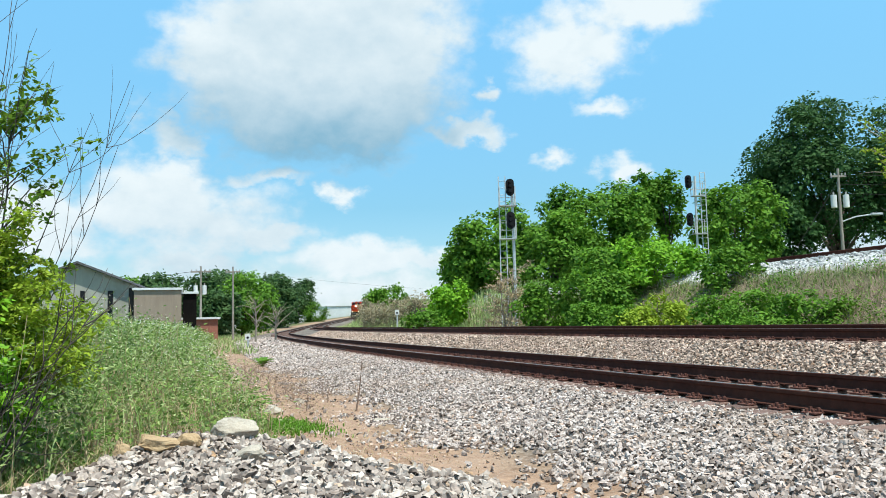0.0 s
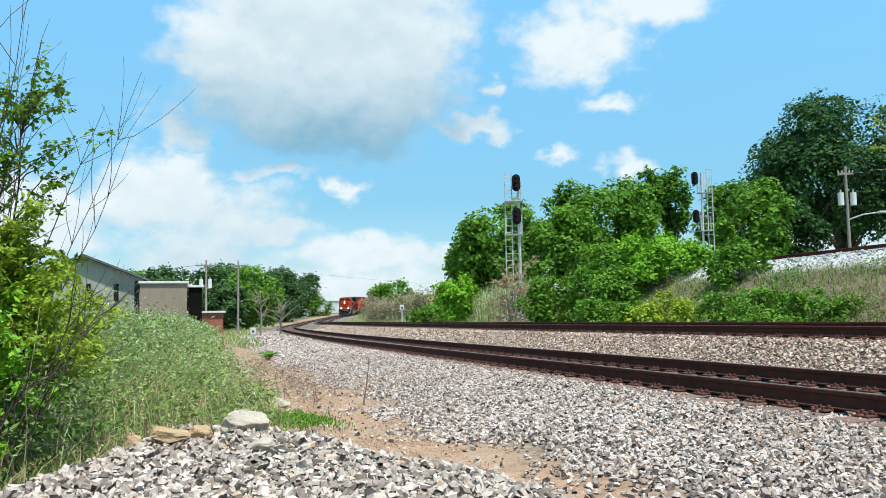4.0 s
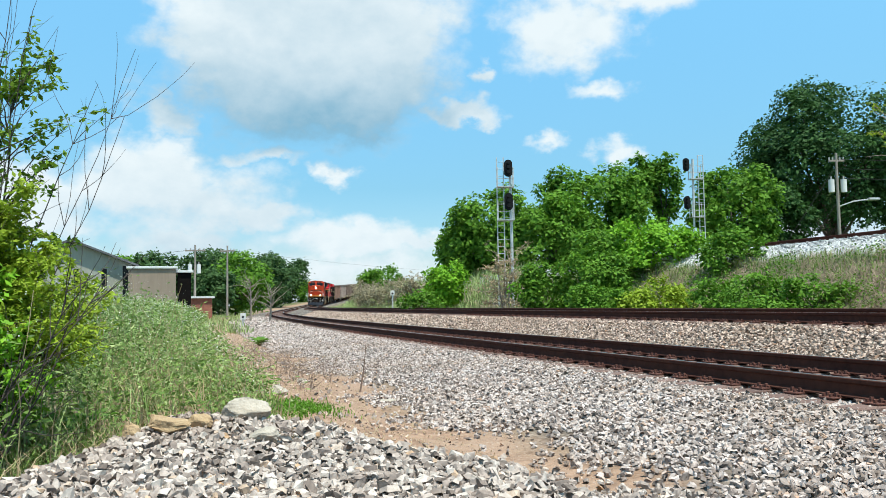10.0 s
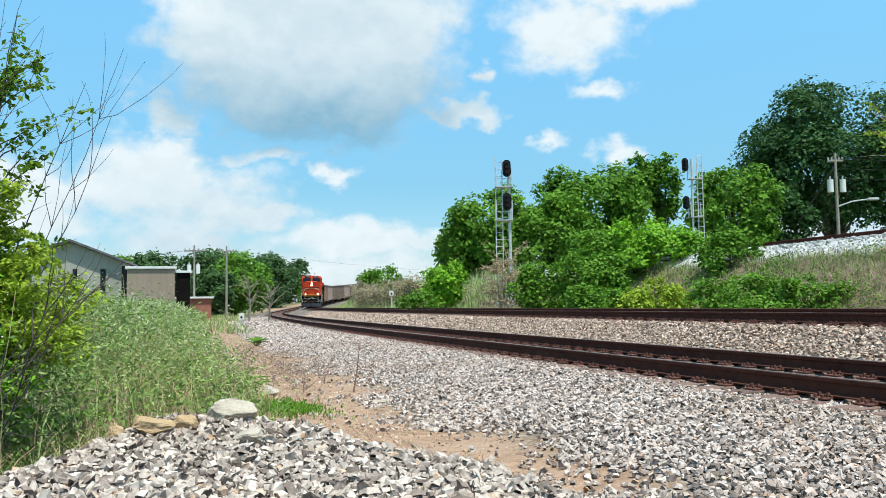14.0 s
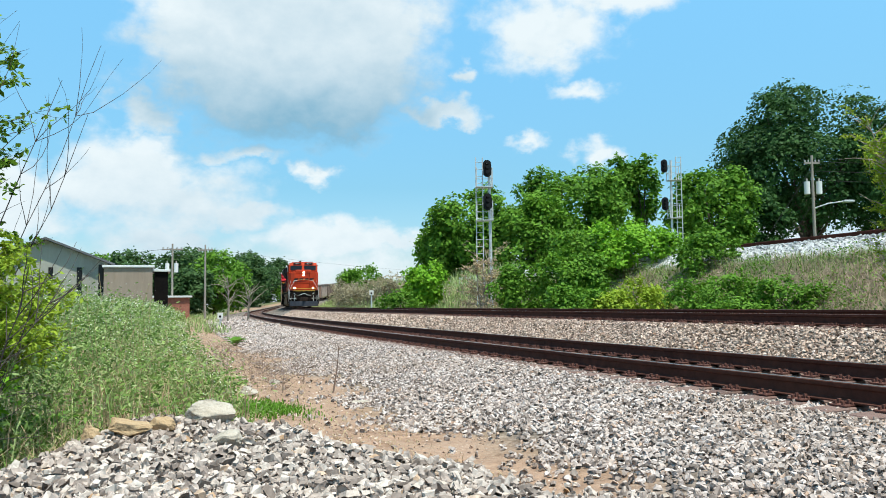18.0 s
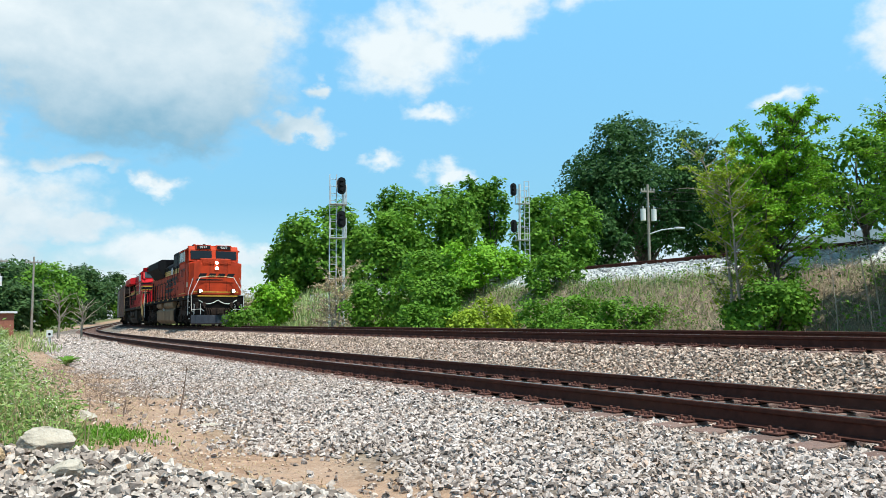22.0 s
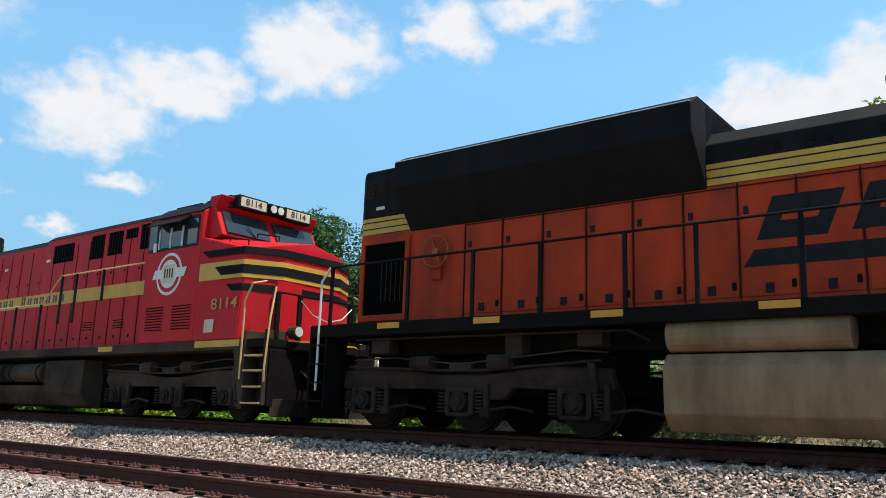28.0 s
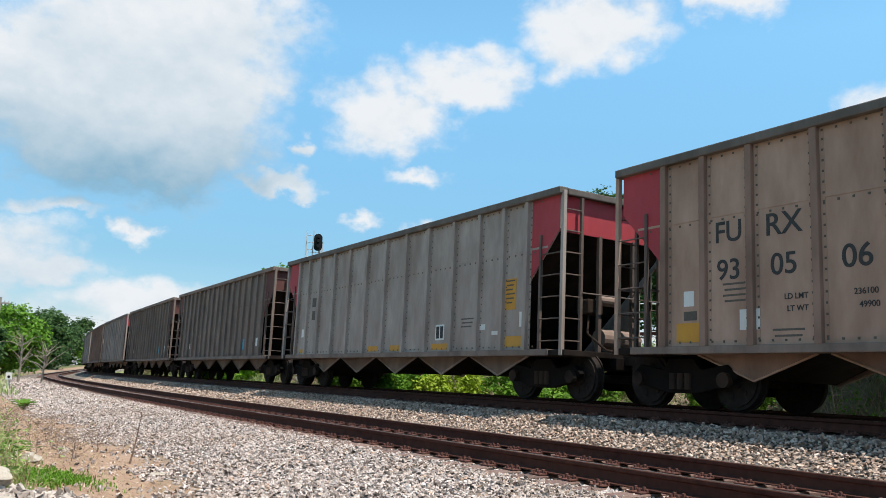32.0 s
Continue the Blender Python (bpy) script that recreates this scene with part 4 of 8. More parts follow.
spray_tree("tree", 13.0, 13.6, 6.8, 1.5, 2.4, 110, 0.085, LEAF_LIGHT, 54, "feathery green young tree on the bank", trunk=0.09, twigs=11, per_twig=38, stems=3, rise=0.95)
tree("tree", 15.0, 18.5, 6.2, 1.7, 1.5, 3.2, 5600, 0.15, LEAF, 55, "bright green tree behind the upper line", clumps=24, trunk=0.1)
tree("bush", 13.4, 12.4, 2.6, 1.5, 1.2, 0.5, 5600, 0.11, LEAF_DARK, 56, "dark leafy bush at the foot of a tree", "bush", clumps=26, trunk=0.04)
spray_tree("tree", 15.6, 10.4, 7.2, 2.0, 1.5, 90, 0.12, LEAF, 57, "feathery green tree beside the main track", trunk=0.09, twigs=8, per_twig=24, stems=3)
spray_tree("tree", 18.6, 7.4, 6.6, 2.0, 1.4, 80, 0.12, LEAF, 58, "green young tree beside the main track", trunk=0.09, twigs=8, per_twig=22, stems=3)
tree("bush", 16.6, 8.6, 2.6, 1.7, 1.4, 0.5, 4600, 0.12, LEAF, 59, "green bush beside the main track", "bush", clumps=22, trunk=0.04)
tree("bush", 19.4, 5.2, 2.4, 1.7, 1.4, 0.5, 3600, 0.12, LEAF, 60, "green bush beside the main track", "bush", clumps=18, trunk=0.04)
for k, (bx, by, bh) in enumerate(((11.9, 14.6, 3.4), (12.3, 14.9, 2.9), (11.5, 15.2, 2.6), (12.6, 13.9, 3.1))):
    spray_tree("sapling", bx, by, gz(bx, by) + bh, 0.55, gz(bx, by) + 0.5, 14, 0.08, LEAF, 61 + k, "thin bare sapling on the bank with a few leaves", "sapling", trunk=0.022, twigs=3, per_twig=5, bare=0.55, bark=DEADWOOD)
# far bushes and trees along the main track
tree("tree", -7.7, 108, 6.6, 3.2, 3.2, 1.6, 4200, 0.36, LEAF, 71, "rounded bright green tree far along the track", clumps=20, trunk=0.15)
tree("bush", -4.5, 92, 4.0, 2.6, 2.2, 0.5, 2200, 0.36, LEAF, 72, "green bush far along the track", "bush", clumps=14, trunk=0.08)
tree("bush", 1.0, 88, 4.2, 3.0, 2.4, 0.6, 2200, 0.36, LEAF, 73, "green bush far along the track", "bush", clumps=14, trunk=0.08)
for k, (bx, by) in enumerate(((-8.5, 84), (-7.4, 80), (-6.0, 76), (-4.6, 72), (-3.0, 66), (-1.6, 60), (-8.6, 92))):
    spray_tree("dry_scrub", bx, by, gz(bx, by) + 2.9 - 0.12 * k, 1.5, gz(bx, by) + 0.3, 36, 0.17, SCRUB, 75 + k, "tall dry straw-coloured scrub beside the main track", "scrub", trunk=0.03, twigs=6, per_twig=9, stems=5, bark=DEADWOOD, rise=1.2)
for k, (bx, by, bt, br) in enumerate(((-34.0, 146, 6.0, 4.3), (-28.5, 99, 4.4, 3.6), (-34, 101, 4.6, 4.0), (-40, 103, 4.8, 4.2), (-47, 105, 4.6, 4.2), (-40.5, 193, 6.8, 4.8), (-40.6, 250, 9.0, 4.6), (-54, 106, 4.6, 4.2))):
    tree("bush", bx, by, bt, br, 2.0, 0.0, 3200, 0.42, LEAF_FAR_HAZE if k % 3 else LEAF, 170 + k, "dense green undergrowth at the edge of far woods", "bush", clumps=22, trunk=0.1)
# woods to the far left
LEFT_WOOD = ((-26.5, 106, 8.9, 5.0), (-31, 110, 9.4, 5.5), (-38, 112, 9.6, 5.5), (-45, 116, 9.2, 5.5), (-41.6, 195.6, 14.8, 6.2), (-52, 116, 8.6, 5), (-60, 120, 9.4, 5.5), (-27, 96, 6.0, 3.2), (-34, 98, 6.4, 3.6), (-45.0, 205.0, 11.5, 5.4), (-68, 122, 9, 5.5), (-45.4, 212, 15.0, 6.6), (-47.0, 231, 16.2, 6.6), (-46.6, 252, 15.0, 6.0))
for k, (bx, by, bt, br) in enumerate(LEFT_WOOD):
    tree("tree", bx, by, bt, br, br, 0.5, 4600, 0.46 if by < 150 else 0.7, LEAF if k % 3 == 0 and by < 150 else LEAF_FAR_HAZE, 90 + k if k < 11 else 310 + k, "green deciduous tree in a far row of woods", clumps=26, trunk=0.22)
tree("tree", -47.2, 276, 17.5, 4.6, 4.2, 5.0, 2600, 0.75, LEAF_FAR_HAZE, 105, "thin-crowned tree beside the far curve", clumps=14, trunk=0.18, ragged=0.8)
for k, (bx, by) in enumerate(((-95, 230), (-110, 250), (60, 280), (110, 240), (20, 320), (-150, 220), (160, 200))):
    tree("tree", bx, by, 11, 17, 10, 0.5, 2600, 1.0, LEAF_FAR_HAZE, 110 + k, "distant belt of green trees", clumps=30, trunk=0.3)
# left foreground
spray_tree("shrub", -3.66, 6.15, 3.42, 0.80, 1.6, 84, 0.060, LEAF_GLOSSY, 121, "leafy shrub with glossy green leaves and bare twigs", "shrub", trunk=0.020, twigs=6, per_twig=14, stems=4, lean=(0.34, 0.0), bark=TWIG, bare=0.32, rise=1.1, slim=0.55)
spray_tree("shrub", -3.12, 5.75, 2.10, 0.72, 1.15, 150, 0.046, LEAF_YELLOW, 122, "dense yellow-green shrub among the weeds", "shrub", trunk=0.014, twigs=9, per_twig=26, stems=4, lean=(0.10, 0.0), bark=BARK, rise=0.55)
spray_tree("shrub", -3.30, 5.3, 1.50, 0.60, 0.5, 90, 0.060, LEAF_LIGHT, 126, "green shrub among the weeds", "shrub", trunk=0.014, twigs=8, per_twig=15, stems=3, bark=BARK, rise=0.55)


def twig_bush(x, y, n, length, lean, seed, label, r=0.0055, side=6, curl=0.02):
    """Long thin bare twigs rising in arcs from one root, each with a few side twigs."""
    rng = np.random.default_rng(seed)
    root = tagged(new("bare_shrub"), label, "shrub")
    root.location = (x, y, gz(x, y))
    for _ in range(n):
        ln = length * rng.uniform(0.55, 1.1)
        d = np.array([lean[0] + rng.normal() * 0.13, lean[1] + rng.normal() * 0.25, 1.0])
        main = bent((rng.normal() * 0.06, rng.normal() * 0.06, -0.05), d, ln, rng, 12, 0.07, curl)
        lines = [(main, r * rng.uniform(0.7, 1.2), r * 0.25)]
        for _ in range(side):
            k = rng.integers(3, 11)
            dd = main[k] - main[k - 1]
            dd = dd / np.linalg.norm(dd) + rng.normal(size=3) * 0.55
            lines.append((bent(main[k], dd, ln * rng.uniform(0.12, 0.38), rng, 7, 0.12, curl * 3), r * 0.42, r * 0.15))
        v, f = tubes(lines, 5)
        mesh_object("twig", v, f, TWIG, True, root)


twig_bush(-2.98, 4.9, 10, 1.5, (0.55, 0.15), 123, "bare dark-twigged shrub leaning out of the weeds", 0.009, 8)
twig_bush(-3.66, 6.0, 16, 3.7, (0.06, 0.03), 124, "long bare dark twigs rising above a leafy shrub", 0.0075, 6, 0.05)


def weeds():
    rng = np.random.default_rng(7)

    def patch(n, s_lo, s_hi, power, u_lo, u_hi):
        x, y = scatter_track(rng, n, s_lo, s_hi, u_lo, u_hi, power)
        u, s = to_track(x, y)
        edge = -6.05 + 0.25 * np.sin(s * 0.8) + 0.18 * np.sin(s * 2.1)
        k = (u < edge) & (heap(x, y) < 0.05) & ~((y < 5.4) & (x > -2.2)) & (y > 3.2)
        return x[k], y[k], (edge - u)[k]

    leafv, leafp, flowers, pale = [], [], [], []
    lines = []
    for n, lo, hi, pw, size in ((12500, -13, 0, 1.0, 0.026), (9500, 0, 22, 1.2, 0.046), (4200, 22, 55, 1.3, 0.12)):
        x, y, inn = patch(n, lo, hi, pw, -15.5, -6.0)
        z = ground_z(x, y)
        h = (0.42 + 0.62 * smooth(inn, 0.0, 1.6)) * rng.uniform(0.7, 1.22, len(x))
        lean = rng.normal(size=(len(x), 2)) * 0.13
        m = 11
        t = np.tile(np.linspace(0.04, 1.0, m), (len(x), 1)) + rng.normal(size=(len(x), m)) * 0.04
        P = np.stack([x[:, None] + lean[:, :1] * t * h[:, None], y[:, None] + lean[:, 1:] * t * h[:, None], z[:, None] + t * h[:, None]], -1)
        P = P + rng.normal(size=P.shape) * 0.035 * np.array([1, 1, 0.5])
        which = rng.random(len(x)) < 0.5
        for sel, store in ((~which, leafv), (which, pale)):
            store.append((P[sel].reshape(-1, 3), size))
        fl = rng.random(len(x)) < 0.5
        tip = P[fl, -1]
        for _ in range(4):
            flowers.append((tip + rng.normal(size=tip.shape) * np.array([0.045, 0.045, 0.02]) * (1 + size * 4), size * 0.42))
        # stalks
        sel = rng.random(len(x)) < 0.07
        for i in np.where(sel)[0][:1500]:
            lines.append((P[i, ::2], 0.0035 + size * 0.02, 0.002))
    for name, store, mat, up, slim, label in (("weeds", leafv, GRASS, 0.15, 0.34, "tall green weeds and grass beside the track"), ("pale_weeds", pale, GRASS_PALE, 0.15, 0.26, "pale seeding grass among the weeds"),
                                              ("weed_flowers", flowers, FLOWER, 0.8, 0.9, "small white flower heads over the weeds")):
        V, F, o = [], [], 0
        for p, s in store:
            v, f = leaf_quads(p, s * (1.9 if name != "weed_flowers" else 1.0), rng, up, slim)
            V.append(v)
            F.append(f + o)
            o += len(v)
        tagged(mesh_object(name, np.concatenate(V), np.concatenate(F), mat), label, "weeds", kind="stuff")
    v, f = tubes(lines, 3)
    tagged(mesh_object("weed_stalks", v, f, STRAW), "thin dry brown weed stalks", "weeds", kind="stuff")

    def blades(name, x, y, h, w, mat, label, spread=0.35):
        n = len(x)
        z = ground_z(x, y)
        a = rng.uniform(0, 2 * math.pi, n)
        out = rng.uniform(0.1, 1.0, n) * spread * h
        dx, dy = np.cos(a), np.sin(a)
        b = np.stack([x, y, z], 1)
        side = np.stack([-dy, dx, 0 * dx], 1) * (w * 0.5)
        m1 = b + np.stack([dx * out * 0.4, dy * out * 0.4, h * 0.6], 1)
        t1 = b + np.stack([dx * out, dy * out, h * rng.uniform(0.8, 1.0, n)], 1)
        v = np.stack([b - side, b + side, m1 + side * 0.8, t1, m1 - side * 0.8], 1).reshape(-1, 3)
        i = np.arange(n)[:, None] * 5
        me = bpy.data.meshes.new(name)
        quads = (i + [0, 1, 2, 4])
        tris = (i + [4, 2, 3])
        me.from_pydata(v.tolist(), [], quads.tolist() + tris.tolist())
        me.materials.append(mat)
        return tagged(new(name, me), label, "grass", kind="stuff")

    # low leafy cover along the front edge of the weeds
    x, y, inn = patch(42000, -13, 10, 1.2, -9.0, -6.0)
    k = inn < 2.2
    p = np.stack([x[k], y[k], ground_z(x[k], y[k]) + rng.random(k.sum()) ** 1.3 * (0.25 + 0.2 * inn[k])], 1)
    v, f = leaf_quads(p, 0.055, rng, 0.35, 0.42)
    tagged(mesh_object("low_weeds", v, f, GRASS), "low green weeds along the edge of the grass", "weeds", kind="stuff")
    # straw and grass at the edge of the weeds and round the heap
    x, y, inn = patch(9000, -13, 14, 1.1, -9.5, -6.0)
    k = inn < 1.6
    blades("straw_grass", x[k], y[k], rng.uniform(0.22, 0.70, k.sum()), 0.008, STRAW, "dry straw-coloured grass at the edge of the weeds", 0.8)
    x, y, inn = patch(4200, -13, 6, 1.0, -11.5, -6.0)
    blades("grass", x, y, rng.uniform(0.25, 0.7, len(x)) * (0.4 + 0.6 * smooth(inn, 0, 1.0)), 0.010, GRASS_PALE, "long green grass blades among the weeds", 1.0)
    # dry stems and yellow grass in the corner beside the heap
    n = 2600
    x, y = rng.uniform(-3.6, -1.75, n), rng.uniform(3.4, 6.4, n)
    k = (heap(x, y) < 0.16) & (rng.random(n) < 0.9)
    blades("straw_grass", x[k], y[k], rng.uniform(0.08, 0.34, k.sum()), 0.007, STRAW, "dry bent stems beside the stone heap", 2.2)
    x, y = rng.uniform(-3.8, -2.0, n), rng.uniform(3.2, 6.0, n)
    k = heap(x, y) < 0.05
    blades("grass", x[k], y[k], rng.uniform(0.10, 0.36, k.sum()), 0.010, GRASS, "yellow-green grass beside the stone heap", 1.3)
    n = 2200
    x, y = -1.62 + rng.normal(size=n) * 0.20, 8.45 + rng.normal(size=n) * 0.42
    blades("grass", x, y, rng.uniform(0.02, 0.06, n), 0.013, LEAF, "patch of short green grass behind the stone heap", 0.9)
    x, y = scatter_track(rng, 9000, -9, 26, -6.9, -4.4, 1.2)
    blades("dead_grass", x, y, rng.uniform(0.012, 0.05, len(x)), 0.007, STRAW, "thin dead grass and litter on bare dirt", 4.5)
    # the bank
    x, y = scatter_track(rng, 26000, -14, 30, 7.7, 11.9)
    su, ss = to_track(x, y)
    g = rng.random(len(x)) < 0.5 - 0.42 * smooth(-ss, -6, 1)
    blades("bank_grass", x[g], y[g], rng.uniform(0.12, 0.34, g.sum()), 0.018, GRASS, "rough green grass on the railway bank", 1.3)
    blades("bank_straw", x[~g], y[~g], rng.uniform(0.10, 0.36, (~g).sum()), 0.013, BRUSH, "dead brown brush and stalks on the railway bank", 2.4)
    x, y = scatter_track(rng, 9000, 30, 110, 7.2, 13, 1.2)
    blades("far_grass", x, y, rng.uniform(0.3, 0.9, len(x)), 0.05, GRASS_PALE, "rough pale grass along the main track", 0.8)
    x, y = scatter_track(rng, 5200, 22, 120, -14, -3.6, 1.2)
    blades("far_grass", x, y, rng.uniform(0.15, 0.5, len(x)), 0.05, GRASS_PALE, "pale rough grass beside the far siding", 0.8)
    # low leaves over the bank
    x, y = scatter_track(rng, 30000, -14, 26, 7.9, 11.6)
    keep = np.sin(x * 1.9 + 1) * np.sin(y * 1.3) + 0.5 * np.sin(x * 4.3) > -0.25 + 0.9 * smooth(x - 9.5 + 0.6 * (y - 16) , 0, 3)
    x, y = x[keep], y[keep]
    p = np.stack([x, y, ground_z(x, y) + 0.05 + 0.5 * rng.random(len(x)) * (0.4 + 0.6 * np.abs(np.sin(x * 2.3 + np.sin(y * 1.7))))], 1)
    v, f = leaf_quads(p, 0.075, rng, 0.5, 0.7)
    x, y = scatter_track(rng, 16000, -12, 24, 7.7, 11.7)
    k = rng.random(len(x)) < 0.35 + 0.55 * smooth(to_track(x, y)[1], -7, 0)
    x, y = x[k], y[k]
    w, g = leaf_quads(np.stack([x, y, ground_z(x, y) + 0.45 * rng.random(len(x))], 1), 0.07, rng, 0.5, 0.6)
    tagged(mesh_object("bank_weeds", w, g, GRASS), "small-leaved weeds over the bank", "weeds", kind="stuff")
    tagged(mesh_object("bank_vines", v, f, LEAF), "green vines and creepers spread over the bank", "vines", kind="stuff")


weeds()


def rosette(x, y, r, n, seed, label):
    """A broad-leaved weed: long leaves bent outward from one root."""
    rng = np.random.default_rng(seed)
    root = tagged(new("broad_leaf_weed"), label, "weed")
    root.location = (x, y, gz(x, y))
    for i in range(n):
        a, ln, lift = rng.uniform(0, 6.28), r * rng.uniform(0.7, 1.1), rng.uniform(0.5, 1.5)
        bm = bmesh.new()
        prev = None
        for j in range(6):
            t = j / 5
            w = r * 0.16 * math.sin(math.pi * (0.12 + 0.86 * t))
            px, pz = ln * t * (0.5 + 0.5 * t), ln * lift * (t - 0.55 * t * t)
            row = [bm.verts.new((px, s * w, pz + (0 if s == 0 else w * 0.35))) for s in (-1, 0, 1)]
            if prev:
                for q in (0, 1):
                    bm.faces.new((prev[q], prev[q + 1], row[q + 1], row[q]))
            prev = row
        part("leaf", bm, LEAF, root, at=Matrix.Rotation(a, 4, "Z"))


rosette(-2.2, 8.75, 0.42, 20, 1, "dark green broad-leaved weed at the edge of the dirt")
rosette(-2.95, 6.5, 0.40, 14, 2, "green broad-leaved weed in the grass")
rosette(-5.6, 25.0, 0.5, 14, 3, "dark green broad-leaved weed beside the siding")


def boulder(x, y, z, sx, sy, sz, turn, mat, seed, label):
    """A weathered limestone block, chipped into ledges."""
    rng = random.Random(seed)
    bm = bmesh.new()
    bmesh.ops.create_icosphere(bm, subdivisions=4, radius=1.0)
    cuts = [(Vector((rng.gauss(0, 1), rng.gauss(0, 1), rng.gauss(0, 1))).normalized(), rng.uniform(0.45, 0.74)) for _ in range(14)]
    for v in bm.verts:
        c = v.co.copy()
        n = noise.fractal(c * 1.6 + Vector((seed, 2, 5)), 1.0, 2.0, 4)
        for d, h in cuts:
            over = c.dot(d) - h
            if over > 0:
                c -= d * over * 0.92
        c *= 1 + 0.07 * n + 0.04 * noise.fractal(c * 5.0 + Vector((3, seed, 1)), 1.0, 2.0, 3) + 0.025 * math.sin(c.z * 14 + n * 4)
        v.co = Vector((c.x * sx * 1.25, c.y * sy * 1.25, c.z * sz * 1.25))
    ob = new("rock", to_mesh("rock", bm, mat))
    ob.matrix_basis = pose(x, y, z, rng.uniform(-6, 6), rng.uniform(-6, 6), turn)
    return tagged(ob, label, "rock")


WHITE_ROCK = surface("white_limestone", (0.28, 0.235, 0.18), (0.54, 0.495, 0.43), 7, 0.9, bump=0.8, bump_scale=24, stain=(0.30, 0.22, 0.14), stain_scale=4, stain_amount=0.5)
TAN_ROCK = surface("tan_sandstone", (0.27, 0.17, 0.085), (0.56, 0.42, 0.25), 6, 0.9, bump=0.8, bump_scale=24, stain=(0.22, 0.12, 0.05), stain_scale=5, stain_amount=0.6)
boulder(-1.48, 5.85, gz(-1.48, 5.85) + 0.075, 0.185, 0.13, 0.088, 15, WHITE_ROCK, 44, "pale limestone block lying on a stone heap")
boulder(-1.90, 5.42, gz(-1.90, 5.42) + 0.06, 0.17, 0.11, 0.075, -10, TAN_ROCK, 8, "yellow-brown sandstone slab on a stone heap")
boulder(-2.06, 5.25, gz(-2.06, 5.25) + 0.05, 0.07, 0.08, 0.065, 30, TAN_ROCK, 13, "small yellow-brown stone beside a slab")
boulder(-1.72, 5.55, gz(-1.72, 5.55) + 0.05, 0.07, 0.08, 0.06, 60, TAN_ROCK, 17, "small brown stone on a stone heap")
boulder(-1.22, 5.20, gz(-1.22, 5.20) + 0.055, 0.085, 0.075, 0.07, 20, WHITE_ROCK, 21, "rounded grey stone on the heap")
boulder(-0.93, 6.0, gz(-0.93, 6.0) + 0.05, 0.13, 0.06, 0.03, 5, TAN_ROCK, 24, "flat tan stone at the edge of the heap")
boulder(-2.0, 9.7, gz(-2.0, 9.7) + 0.03, 0.115, 0.09, 0.06, 10, WHITE_ROCK, 28, "white stone lying on bare dirt")
boulder(-0.75, 10.3, gz(-0.75, 10.3) + 0.02, 0.10, 0.08, 0.05, 40, WHITE_ROCK, 31, "white stone at the edge of the ballast")
boulder(-2.1, 12.0, gz(-2.1, 12.0) + 0.02, 0.10, 0.08, 0.05, 40, WHITE_ROCK, 33, "white stone on bare dirt")
boulder(0.85, 22.5, gz(0.85, 22.5) + 0.02, 0.20, 0.12, 0.07, 40, WHITE_ROCK, 35, "pale stone lying between the tracks")
spray_tree("dry_twig", -1.25, 11.6, gz(-1.25, 11.6) + 0.85, 0.18, gz(-1.25, 11.6) + 0.3, 10, 0.02, STRAW, 131, "thin dry twig standing in bare dirt", "twig", trunk=0.016, twigs=2, per_twig=2, bark=DRY_STEM, bare=0.5)
for k, (bx, by) in enumerate(((-2.6, 11.9), (-3.1, 10.9), (-3.9, 16.2), (-4.6, 19.5), (-3.6, 17.4), (-2.4, 13.6), (-2.0, 10.6), (-1.9, 11.2), (-2.3, 12.6), (-2.8, 14.0), (-1.7, 12.9), (-2.9, 11.4), (-2.6, 10.3), (-3.3, 13.2), (-3.6, 15.2), (-3.2, 16.6), (-4.2, 18.0), (-2.2, 14.6), (-3.0, 12.2))):
    spray_tree("dry_twig", bx, by, gz(bx, by) + 0.42, 0.5, gz(bx, by) + 0.05, 26, 0.02, STRAW, 133 + k, "tangle of dry brown stems on bare dirt", "twig", trunk=0.0065, twigs=3, per_twig=2, stems=3, bark=DRY_STEM, bare=0.5)

# ---- shaping helpers ----


def add_box(bm, x0, x1, y0, y1, z0, z1, bevel=0.0):
    m = Matrix.Translation(((x0 + x1) / 2, (y0 + y1) / 2, (z0 + z1) / 2)) @ Matrix.Diagonal((abs(x1 - x0), abs(y1 - y0), abs(z1 - z0), 1))
    r = bmesh.ops.create_cube(bm, size=1.0, matrix=m)
    if bevel:
        edges = list({e for v in r["verts"] for e in v.link_edges})
        bmesh.ops.bevel(bm, geom=edges, offset=bevel, segments=2, affect="EDGES", profile=0.6)
    return bm


def box(x0, x1, y0, y1, z0, z1, bevel=0.0):
    return add_box(bmesh.new(), x0, x1, y0, y1, z0, z1, bevel)


def add_prism(bm, poly, axis, lo, hi, bevel=0.0):
    """A polygon pushed along an axis: poly in (y, z) for x, (x, z) for y, (x, y) for z."""
    def put(a, b, c):
        return {"x": (c, a, b), "y": (a, c, b), "z": (a, b, c)}[axis]
    lo_v = [bm.verts.new(put(a, b, lo)) for a, b in poly]
    hi_v = [bm.verts.new(put(a, b, hi)) for a, b in poly]
    n = len(poly)
    fs = [bm.faces.new(lo_v), bm.faces.new(hi_v[::-1])]
    for i in range(n):
        fs.append(bm.faces.new((lo_v[i], hi_v[i], hi_v[(i + 1) % n], lo_v[(i + 1) % n])))
    bmesh.ops.recalc_face_normals(bm, faces=fs)
    if bevel:
        bmesh.ops.bevel(bm, geom=list({e for f in fs for e in f.edges}), offset=bevel, segments=1, affect="EDGES")
    return bm


def prism(poly, axis, lo, hi, bevel=0.0):
    return add_prism(bmesh.new(), poly, axis, lo, hi, bevel)


